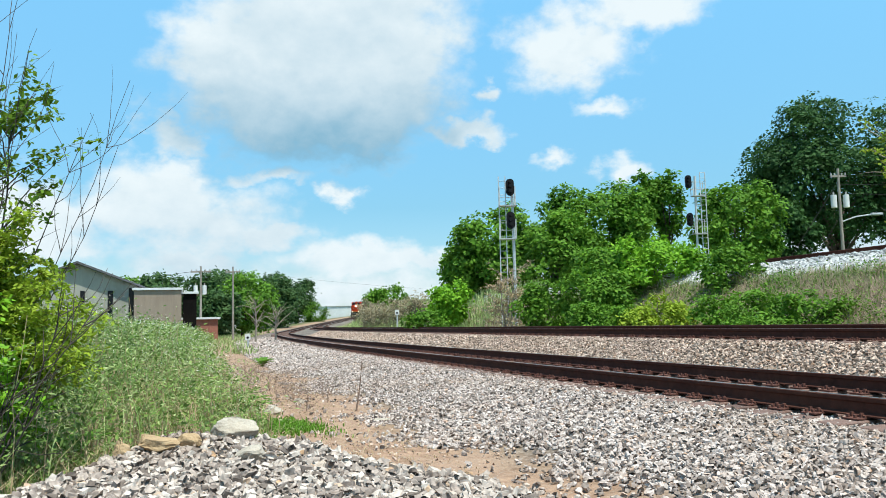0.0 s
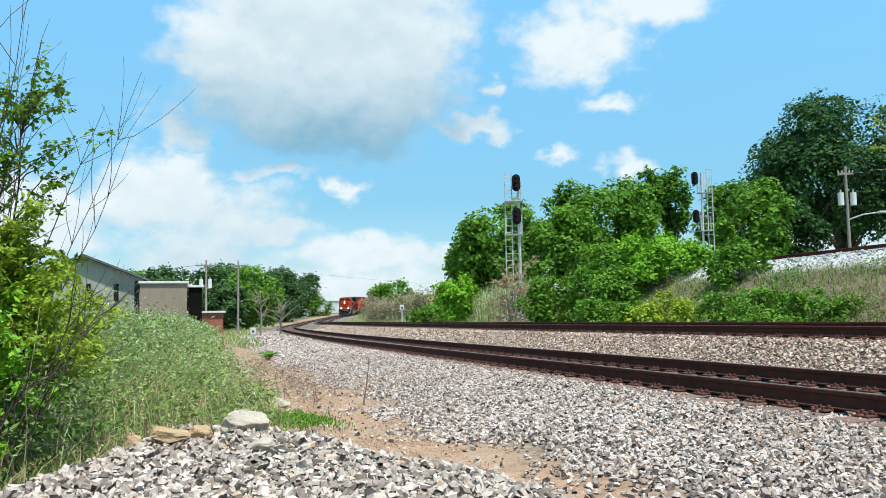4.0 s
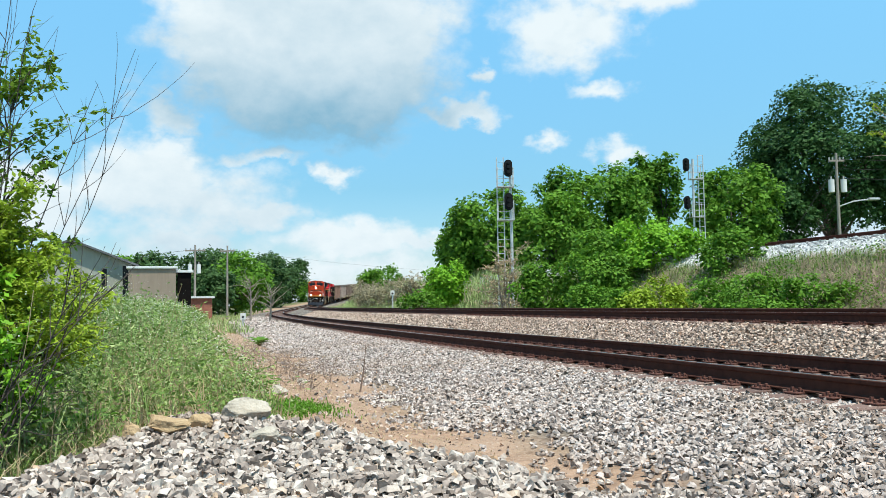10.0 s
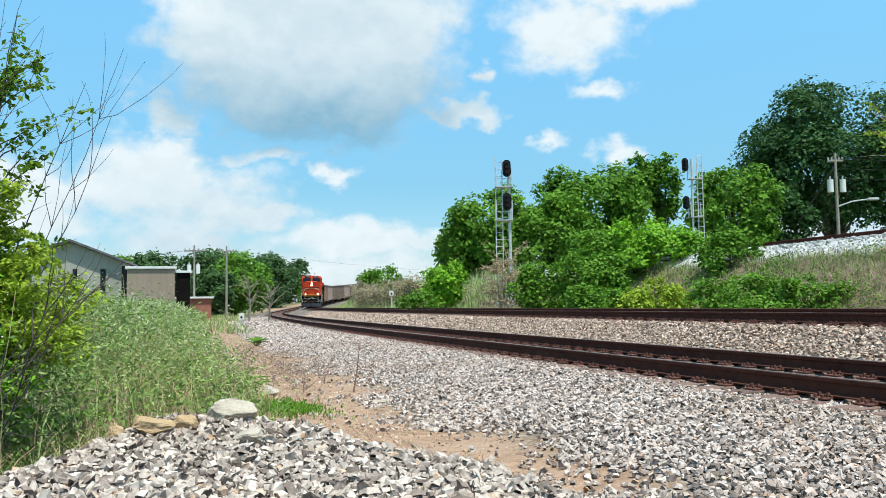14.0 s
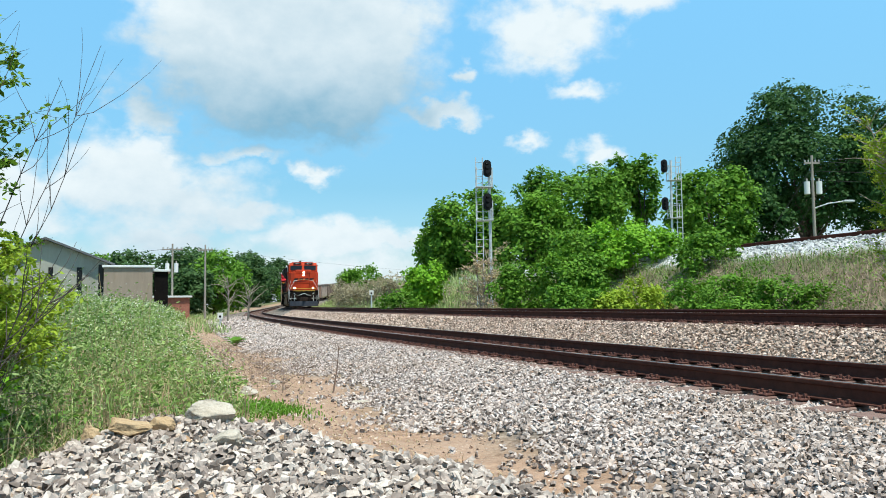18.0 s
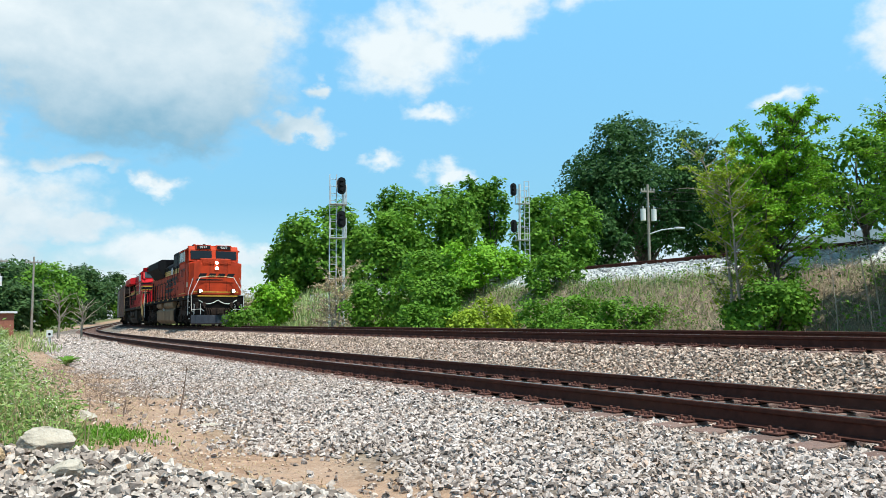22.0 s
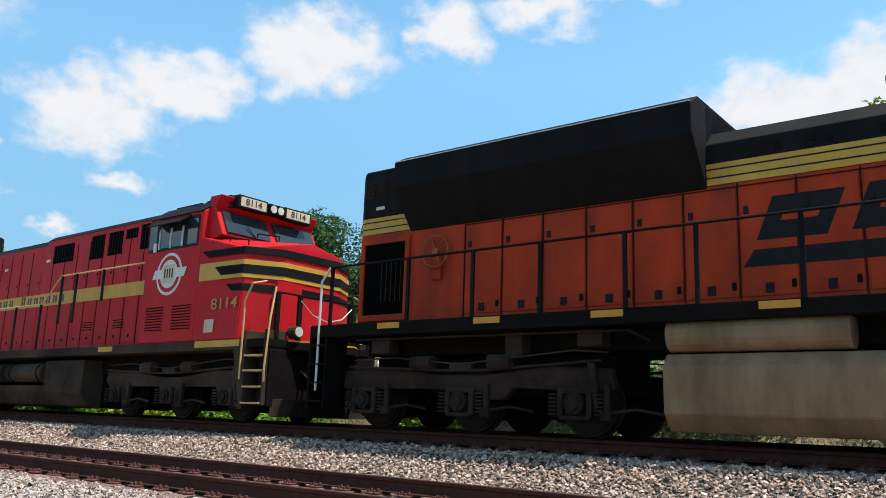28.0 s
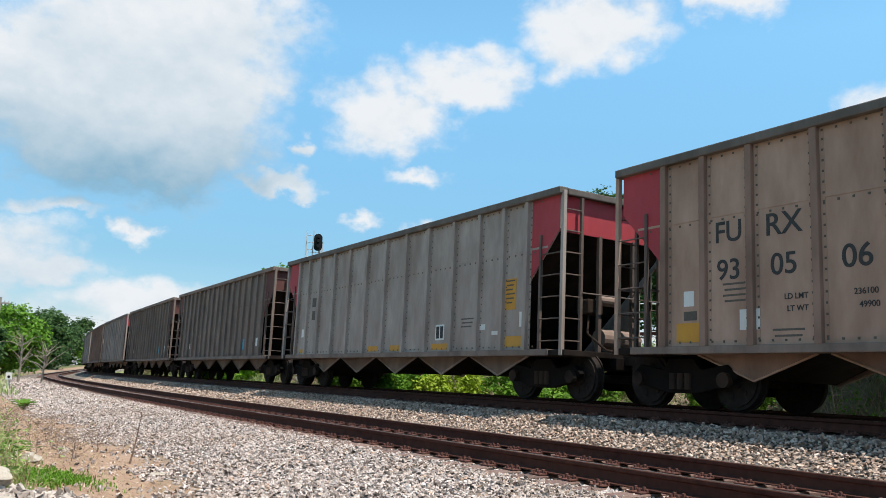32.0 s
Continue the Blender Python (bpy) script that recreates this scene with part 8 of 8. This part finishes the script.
            poly = [(tm - 1.12, 0.52), (tm - 0.90, 0.70), (tm - 0.40, 0.62), (tm - 0.25, 0.80), (tm + 0.25, 0.80), (tm + 0.40, 0.62), (tm + 0.90, 0.70), (tm + 1.12, 0.52), (tm + 0.85, 0.36), (tm + 0.30, 0.24), (tm - 0.30, 0.24), (tm - 0.85, 0.36)]
            sf = part("side_frame", prism(poly, "x", sg * 1.02 - 0.06, sg * 1.02 + 0.06, 0.012), FRAME_BLACK, root, "black cast truck side frame")
            for k in (-0.16, 0.0, 0.16):
                part("spring", cyl((sg * 1.09, tm + k, 0.30), (sg * 1.09, tm + k, 0.56), 0.06, 10), TRUCK_GREY, sf)
            for k in (-0.89, 0.89):
                part("bearing", cyl((sg * 1.06, tm + k, 0.46), (sg * 1.17, tm + k, 0.46), 0.12, 14), TRUCK_GREY, sf)
        for k in (0.89, -0.89):
            wheelset(root, y - d * 0.92 + k, 0.46)
    # brake gear on the leading end
    part("brake_reservoir", cyl((-0.9, -0.35, 1.25), (0.1, -0.35, 1.25), 0.20, 16), HOPPER_BROWN, root)
    part("brake_valve", box(0.25, 0.65, -0.4, -0.05, 1.7, 2.0, 0.04), TRUCK_GREY, root)
    part("brake_valve", cyl((-0.2, -0.2, 2.0), (0.25, -0.2, 2.0), 0.10, 12), HOPPER_BROWN, root)
    part("hand_brake", pipe([(0.95 - 0.28 * math.cos(a * math.pi / 6) - 1.5, 0.16, 1.95 + 0.28 * math.sin(a * math.pi / 6)) for a in range(13)], 0.02), TRUCK_GREY, root)
    part("air_pipe", pipe([(0.5, -0.2, 1.7), (0.7, 0.0, 1.3), (0.4, 0.2, 1.0), (-0.2, 0.3, 0.95)], 0.022), TRUCK_GREY, root)
    return root


RIBS_A = (-0.92, -1.72, -2.62, -3.66, -4.80, -5.90, -7.00, -8.10, -9.21, -10.26, -11.32, -12.18, -12.98)
RIBS_B = tuple(-0.92 - i * 0.754 for i in range(17))


def marks(car, side, items):
    """Painted patches on a hopper's side: y0, y1, z0, z1, material, name."""
    for y0, y1, z0, z1, mat, name in items:
        part(name, box(side * 1.486 - 0.006, side * 1.486 + 0.006, y0, y1, z0, z1), mat, car)


def text_bars(car, y0, y1, z, rows, mat, step=0.085, h=0.03, lift=0.0):
    for k in range(rows):
        part("text_bar", box(1.482, 1.488 + lift, y0 + 0.03 * (k % 2), y1 - 0.04 * (k % 3), z - k * step, z - k * step + h), mat, car)


def tan_hopper():
    car = hopper("dusty tan riveted coal hopper with a red rear end", HOPPER, END_AND_SHADE_BLACK, END_RED, RIBS_A, HOPPER_RIM, 1)
    writing("reporting_mark", "FU", 0.46, INK, car, side_at(1.489, -11.74, 2.66), 0.95, "black stencilled mark")
    writing("reporting_mark", "RX", 0.46, INK, car, side_at(1.489, -10.80, 2.66), 1.0, "black stencilled mark")
    for t, y in (("93", -11.74), ("05", -10.80), ("06", -9.72)):
        writing("car_number", t, 0.44, INK, car, side_at(1.489, y, 2.08), 1.0, "black stencilled number")
    for t, y, z in (("LD LMT", -10.62, 1.62), ("LT WT", -10.60, 1.45), ("236100", -9.62, 1.62), ("49900", -9.58, 1.45)):
        writing("weight_line", t, 0.115, INK, car, side_at(1.489, y, z), 0.95)
    marks(car, 1, [(-12.75, -12.22, 1.02, 1.32, PATCH_YELLOW, "yellow_patch"), (-9.05, -8.35, 1.00, 1.16, PATCH_YELLOW, "yellow_patch"), (-3.20, -2.70, 1.24, 1.74, PATCH_BLUE, "blue_placard"),
                   (-1.56, -1.02, 1.02, 1.30, PATCH_YELLOW, "yellow_patch"), (-1.45, -1.22, 1.42, 1.70, WHITE, "notice_plate"), (-11.55, -11.2, 1.18, 1.48, WHITE, "notice_plate"),
                   (-12.6, -12.4, 1.58, 1.82, WHITE, "notice_plate"), (-12.6, -12.35, 1.36, 1.50, INK_FADED, "stencil"), (-5.35, -4.95, 1.15, 1.45, INK, "data_plate"), (-5.75, -5.5, 1.22, 1.38, WHITE, "notice_plate"),
                   (-4.6, -3.9, 1.0, 1.12, PATCH_YELLOW, "yellow_patch"), (-7.8, -7.3, 1.0, 1.14, PATCH_YELLOW, "yellow_patch")])
    part("data_square", box(1.488, 1.494, -5.30, -5.18, 1.2, 1.40), WHITE, car)
    part("data_square", box(1.488, 1.494, -5.12, -5.00, 1.2, 1.40), WHITE, car)
    text_bars(car, -12.0 + 0.15, -11.25, 1.86, 4, INK_FADED)
    text_bars(car, -11.0, -10.5, 1.15, 2, INK_FADED)
    text_bars(car, -3.3, -2.75, 1.95, 3, INK_FADED)
    text_bars(car, -2.4, -1.85, 1.72, 4, INK_FADED)
    text_bars(car, -6.7, -6.1, 1.35, 4, INK_FADED)
    text_bars(car, -3.14, -2.78, 1.66, 6, WHITE, 0.07, 0.022, 0.008)
    text_bars(car, -1.42, -1.25, 1.65, 4, PATCH_BLUE, 0.06, 0.02, 0.008)
    text_bars(car, -5.35, -4.75, 2.02, 3, INK_FADED, 0.12, 0.04)
    text_bars(car, -4.7, -4.0, 1.32, 3, INK_FADED, 0.07, 0.022)
    text_bars(car, -13.35, -13.1, 3.72, 3, WHITE, 0.10, 0.05)
    return car


def grey_hopper():
    car = hopper("grey aluminium coal hopper with red ends and a yellow placard", HOPPER_GREY, END_RED, END_RED, RIBS_A, HOPPER_RIM, 2)
    for y, z, w in ((-11.75, 2.42, 0.30), (-11.35, 2.42, 0.30), (-11.75, 2.02, 0.24), (-11.38, 2.02, 0.32)):
        part("faded_bar", box(1.482, 1.488, y - w / 2, y + w / 2, z, z + 0.28), INK_FADED, car)
    marks(car, 1, [(-1.62, -1.02, 1.02, 1.24, PATCH_YELLOW, "yellow_patch"), (-1.65, -1.28, 1.78, 2.42, PATCH_YELLOW, "yellow_placard"), (-4.55, -3.75, 1.0, 1.14, PATCH_YELLOW, "yellow_patch"),
                   (-6.6, -6.05, 1.0, 1.14, PATCH_YELLOW, "yellow_patch"), (-7.85, -7.3, 1.0, 1.14, PATCH_YELLOW, "yellow_patch"), (-12.7, -12.25, 1.0, 1.12, PATCH_YELLOW, "yellow_patch"),
                   (-4.38, -4.0, 1.22, 1.58, WHITE, "data_plate"), (-1.15, -0.98, 1.42, 1.72, WHITE, "notice_plate"), (-2.55, -2.35, 1.4, 1.52, WHITE, "notice_plate"), (-2.1, -1.85, 1.28, 1.36, WHITE, "notice_plate"), (-12.6, -12.4, 1.5, 1.75, WHITE, "notice_plate")])
    part("data_square", box(1.488, 1.494, -4.34, -4.21, 1.26, 1.54), INK, car)
    part("data_square", box(1.488, 1.494, -4.17, -4.04, 1.26, 1.54), INK, car)
    text_bars(car, -1.62, -1.32, 2.36, 6, INK_FADED, 0.09, 0.03, 0.008)
    text_bars(car, -3.3, -2.8, 1.65, 3, INK_FADED)
    return car


def brown_hopper():
    car = hopper("dark brown ribbed coal hopper with a maroon end", HOPPER_BROWN, END_BROWN, END_BROWN, RIBS_B, HOPPER_BROWN, 3)
    marks(car, 1, [(-1.5, -1.3, 1.3, 1.6, WHITE, "notice_plate"), (-3.1, -2.9, 1.2, 1.6, PATCH_BLUE, "blue_placard"), (-5.0, -4.8, 1.2, 1.5, WHITE, "notice_plate"), (-11.5, -11.3, 1.35, 1.6, WHITE, "notice_plate")])
    return car


# ---- signals, poles and buildings ----


def signal_head(root, x, y, z, sgn, scale=1.0):
    """A black signal head: rounded backing plate, hooded lamp, housing."""
    bm = bmesh.new()
    s = scale
    add_prism(bm, [(0.22 * s * math.cos(a * math.pi / 8), z + (0.22 * s if math.sin(a * math.pi / 8) > 0 else -0.22 * s) + 0.22 * s * math.sin(a * math.pi / 8)) for a in range(16)], "y", y - 0.02, y + 0.02)
    bmesh.ops.translate(bm, verts=bm.verts, vec=(x, 0, 0))
    h = part("signal_head", bm, BLACK, root, "black hooded signal head")
    for k in (-0.2, 0.05, 0.28):
        part("hood", cyl((x, y - 0.25 * s, z + k * s), (x, y - 0.02, z + k * s), 0.085 * s, 14), BLACK, h)
    part("housing", box(x - 0.14 * s, x + 0.14 * s, y + 0.02, y + 0.28, z - 0.3 * s, z + 0.3 * s, 0.03), BLACK, h)


def ladder(root, x, y, z0, z1, w, step, mat):
    for sg in (-1, 1):
        part("stile", box(x + sg * w / 2 - 0.025, x + sg * w / 2 + 0.025, y - 0.025, y + 0.025, z0, z1), mat, root)
    z = z0 + 0.2
    while z < z1:
        part("rung", pipe([(x - w / 2, y, z), (x + w / 2, y, z)], 0.016, 5), mat, root)
        z += step


def signal_mast(x, y, top, z0, label, flip, heads, head_x=0.12):
    root = tagged(new("signal_mast"), label, "railway signal", group="railway signals")
    root.location = (x, y, 0)
    m = -1 if flip else 1
    part("mast", cyl((m * 0.28, 0, z0), (m * 0.22, 0, top - 0.5), 0.075, 14), GALV, root)
    part("base", box(m * 0.28 - 0.3, m * 0.28 + 0.3, -0.3, 0.3, z0 - 0.3, z0 + 0.08, 0.02), CONCRETE, root)
    ladder(root, -m * 0.28, 0.0, z0, top - 0.25, 0.34, 0.36, GALV)
    for z in heads:
        pl = part("platform", box(-0.46, 0.40, -0.26, 0.34, z - 0.95, z - 0.91), GALV, root, "grating platform")
        for sx in (-0.43, 0.37):
            part("guard_post", box(sx - 0.02, sx + 0.02, 0.28, 0.32, z - 0.93, z + 0.05), GALV, pl)
            part("guard_post", box(sx - 0.02, sx + 0.02, -0.28, -0.24, z - 0.93, z + 0.05), GALV, pl)
        for zz in (z - 0.45, z + 0.05):
            part("guard_rail", pipe([(-0.43, -0.26, zz), (-0.43, 0.30, zz), (0.37, 0.30, zz), (0.37, -0.26, zz)], 0.016), GALV, pl)
        signal_head(root, m * head_x, -0.2, z, 1.15)
    z = z0 + 0.5
    while z < top - 1.2:
        part("brace", pipe([(m * 0.26, 0, z), (-m * 0.12, 0, z + 0.02)], 0.014, 5), GALV, root)
        z += 1.1
    return root


def utility_pole(x, y, top, label, cans=0, lamp=False, arm=1.0, z0=None):
    z0 = gz(x, y) - 0.2 if z0 is None else z0
    root = tagged(new("utility_pole"), label, "utility pole", group="utility poles")
    root.location = (x, y, 0)
    wood = surface("pole_wood", (0.20, 0.17, 0.14), (0.36, 0.32, 0.27), 8, 0.9, bump=0.4, stretch=(3, 3, 0.3))
    part("pole", cyl((0, 0, z0), (0, 0, top), 0.12, 12, 0.075), wood, root, "weathered wooden pole")
    if arm:
        part("crossarm", box(-arm, arm, -0.05, 0.05, top - 0.55, top - 0.43, 0.01), wood, root)
        for k in (-0.9, -0.45, 0.45, 0.9):
            part("insulator", cyl((k * arm, 0, top - 0.43), (k * arm, 0, top - 0.28), 0.05, 8), CONCRETE, root)
    for k in range(cans):
        sx = (-0.42, 0.36)[k % 2]
        c = part("transformer", cyl((sx, -0.1, top - 2.5), (sx, -0.1, top - 1.7), 0.18, 18), WHITE, root, "pale grey transformer can")
        part("bushing", cyl((sx, -0.1, top - 1.7), (sx, -0.1, top - 1.5), 0.05, 8), CONCRETE, c)
    if lamp:
        a = part("lamp_arm", pipe([(0, 0, top - 3.4), (0.9, -0.1, top - 3.1), (1.9, -0.2, top - 2.98)], 0.04), GALV, root)
        part("lamp_head", box(1.8, 2.5, -0.35, -0.08, top - 3.05, top - 2.9, 0.05), GALV, a, "cobra-head street lamp")
    return root


def cable(name, a, b, sag, label, thick=0.014):
    pts = []
    for k in range(13):
        t = k / 12
        p = Vector(a).lerp(Vector(b), t)
        p.z -= sag * 4 * t * (1 - t)
        pts.append(p)
    ob = new(name, to_mesh(name, pipe(pts, thick, 4), BLACK))
    return tagged(ob, label, "cable")


signal_mast(3.3, 41.4, 8.9, gz(3.3, 41.4), "tall galvanised signal mast with two black heads and a ladder", False, (8.05, 6.35))
signal_mast(16.8, 53.3, 11.0, 2.6, "galvanised signal mast with a caged ladder behind bushes", True, (10.1, 7.6), 0.72)
utility_pole(25.0, 51.2, 10.4, "wooden utility pole with two transformers and a street lamp", 2, True, 0.5)
utility_pole(-20.2, 77.4, 7.0, "slim wooden utility pole beside the siding", 0, False, 0.7)
utility_pole(-21.6, 71.9, 6.7, "wooden utility pole with pale transformers", 2, False, 0.9)
for dz in (0.0, -0.6, -1.2):
    cable("cable", (25.0, 51.2, 10.0 + dz), (62, 47, 11.0 + dz), 0.9, "black overhead line from the utility pole")
cable("guy_wire", (25.0, 51.2, 9.6), (19.5, 49.5, 2.6), 0.0, "steel guy wire of the utility pole")
cable("guy_wire", (25.0, 51.2, 7.4), (21.5, 50.5, 2.6), 0.0, "steel guy wire of the utility pole")
cable("cable", (-21.6, 71.9, 6.3), (-60, 90, 6.6), 0.6, "thin black overhead line over the yard")
cable("cable", (-20.2, 77.4, 6.6), (30, 200, 9.5), 1.5, "thin black overhead line over the track", 0.007)

SIDING_TAN = surface("tan_siding", (0.26, 0.195, 0.145), (0.34, 0.26, 0.20), 2.5, 0.7, stretch=(1, 1, 0.2), stain=(0.2, 0.15, 0.11))
SIDING_GREY = surface("grey_siding", (0.30, 0.29, 0.245), (0.40, 0.385, 0.33), 2.5, 0.7, stretch=(1, 1, 0.2), stain=(0.24, 0.22, 0.18))
ROOF_DARK = surface("dark_roof", (0.07, 0.07, 0.075), (0.13, 0.13, 0.135), 3, 0.7)
ROOF_WHITE = surface("white_roof", (0.60, 0.60, 0.59), (0.76, 0.76, 0.75), 2, 0.6, stain=(0.42, 0.4, 0.37), stain_scale=0.4)
BRICK = surface("red_brick", (0.24, 0.085, 0.06), (0.36, 0.15, 0.10), 6, 0.9, bump=0.3)


def house(label, x, y, turn, w, d, h, wall, roof, gable=0.0, windows=(), door=None, over=0.25, base=-0.2):
    """A plain building: walls, eaved roof (flat or gabled along its depth), windows and a door in the front wall."""
    root = tagged(new("building"), label, "building")
    root.matrix_basis = pose(x, y, gz(x, y), 0, 0, turn)
    if gable:
        poly = [(-w / 2, base), (w / 2, base), (w / 2, h), (0, h + gable), (-w / 2, h)]
        part("wall", prism(poly, "y", 0, d), wall, root)
        for sg in (-1, 1):
            part("roof", prism([(0, h + gable + 0.02), (sg * (w / 2 + over), h - gable * over / (w / 2) + 0.02), (sg * (w / 2 + over), h - gable * over / (w / 2) + 0.16), (0, h + gable + 0.18)], "y", -over, d + over), roof, root)
    else:
        part("wall", box(-w / 2, w / 2, 0, d, base, h), wall, root)
        part("roof", box(-w / 2 - over, w / 2 + over, -over, d + over, h, h + 0.16, 0.02), roof, root)
    k = -w / 2 + 0.2
    while k < w / 2 - 0.1:
        part("siding_rib", box(k - 0.02, k + 0.02, -0.02, 0.0, base, h - 0.02), wall, root)
        k += 0.45
    for a, b, c, e in windows:
        win = part("window", box(a, b, -0.05, 0.02, c, e), BLACK, root, "dark narrow window")
        part("pane", box(a + 0.06, b - 0.06, -0.055, -0.045, c + 0.06, e - 0.06), DARK_GLASS, win)
    if door:
        a, b, c, e = door
        part("door", box(a, b, -0.06, 0.02, c, e), FRAME_BLACK, root)
    return root


house("tan metal-sided shed with a flat white-edged roof", -19.9, 56.4, 18, 3.1, 4.5, 3.55, SIDING_TAN, ROOF_WHITE, windows=(), over=0.12)
# closed block; the shade of the recess is its black wall colour
house("black block painted as the shaded bay at the tan shed's end", -18.0, 57.4, 18, 0.9, 3.6, 3.4, FRAME_BLACK, ROOF_WHITE, over=0.15)
house("grey metal building with a dark pitched roof", -26.0, 57.5, 20, 8.0, 16, 3.9, SIDING_GREY, ROOF_DARK, gable=1.6, windows=((2.0, 2.35, 1.4, 3.6), (3.4, 3.75, 1.4, 3.8), (0.2, 0.5, 1.4, 3.6)), over=0.5)
house("low red brick building with a flat white roof edge", -21.0, 68.5, 20, 3.6, 6, 1.75, BRICK, ROOF_WHITE, over=0.2)
house("pale warehouse at the far end of the line", -45.5, 335.0, 8, 27, 30, 6.6, ROOF_WHITE, ROOF_WHITE, over=0.3)
shed = house("long low shed with a white roof edge behind the upper line", 20.5, 18.7, -71.7, 19, 5, 1.0, SIDING_GREY, ROOF_WHITE, over=0.4)
part("fascia", box(-9.9, 9.9, -0.46, -0.40, 0.86, 1.30), ROOF_WHITE, shed, "white roof edge")
house("low white-roofed building behind the wood", 10.0, 96, 0, 16, 8, 3.4, SIDING_GREY, ROOF_WHITE, over=0.4)


def sign_post(x, y, h, label):
    root = tagged(new("sign_post"), label, "sign")
    root.location = (x, y, gz(x, y))
    part("post", box(-0.05, 0.05, -0.05, 0.05, -0.2, h, 0.01), GALV, root)
    p = part("panel", box(-0.15, 0.15, -0.09, -0.05, h - 0.34, h + 0.02, 0.005), WHITE, root, "square white panel")
    part("mark", cyl((0, -0.098, h - 0.2), (0, -0.088, h - 0.2), 0.07, 12), BLACK, p)


sign_post(-3.6, 59.9, 1.75, "small white marker sign on a post beside the main track")
sign_post(-11.5, 47.5, 0.8, "small white marker on a short post beside the siding")
for k, (bx, by, bt, br) in enumerate(((-13.6, 58.5, 3.6, 1.5), (-12.0, 57.5, 2.4, 1.6))):
    spray_tree("dead_tree", bx, by, bt, br, 1.0, 22, 0.05, STRAW, 141 + k, "bare bleached dead tree beside the siding", "dead tree", trunk=0.10, twigs=2, per_twig=1, bark=DEADWOOD, bare=1.0, rise=0.9)

# ---- the train ----
ORANGE_LOCO, RED_LOCO = orange_loco(), red_loco()
CARS = [(ORANGE_LOCO, 0.0, 19.9), (RED_LOCO, 21.35, 20.5)]
TAN_CAR, GREY_CAR, BROWN_CAR = tan_hopper(), grey_hopper(), brown_hopper()
# the train's order; copies share the meshes of the first of their kind
start = 43.1
for i, kind in enumerate((TAN_CAR, GREY_CAR, BROWN_CAR, BROWN_CAR, GREY_CAR, TAN_CAR, GREY_CAR, BROWN_CAR, GREY_CAR, TAN_CAR, BROWN_CAR)):
    first = all(c[0] is not kind for c in CARS)
    if first:
        car = kind
    else:
        car = copy_thing(kind, Matrix())
        for o in car.children:
            if o.name.startswith("wheelset"):
                WHEELSETS.append((o, o.matrix_basis.translation.y, 0.46))
    CARS.append((car, start + i * 15.68, 13.9))


def front_way(t):
    """Way along the line of the train's leading plate at t seconds: a steady 9.35 metres a second."""
    return 228.6 - 9.0 * t - 0.35 * (t - 27.25)


def motions():
    moved = {}
    for car, back, length in CARS:
        rows = []
        for k in range(65):
            t = k / 2
            s = front_way(t) + back
            ax, ay, _ = track_point(s + 3.0, GAP)
            bx, by, _ = track_point(s + length - 3.0, GAP)
            d = Vector((ax - bx, ay - by)).normalized()
            za, zb = float(rise(s + 3.0)), float(rise(s + length - 3.0))
            tilt = math.atan2(za - zb, length - 6.0)
            rows.append((t, Matrix.Translation((ax + d.x * 3.0, ay + d.y * 3.0, RAIL_FAR + za + 3.0 * math.tan(tilt))) @ Matrix.Rotation(math.atan2(-d.x, d.y), 4, "Z") @ Matrix.Rotation(tilt, 4, "X")))
        walk(car, rows)
        moved[car] = back
    for ws, y, r in WHEELSETS:
        if moved.get(ws.parent, 999) > 100:
            continue
        rows = []
        for k in range(0, 961, 2):
            t = k / 30
            rows.append((t, Matrix.Translation((0, y, r)) @ Matrix.Rotation(front_way(t) / r, 4, "X")))
        walk(ws, rows)


motions()
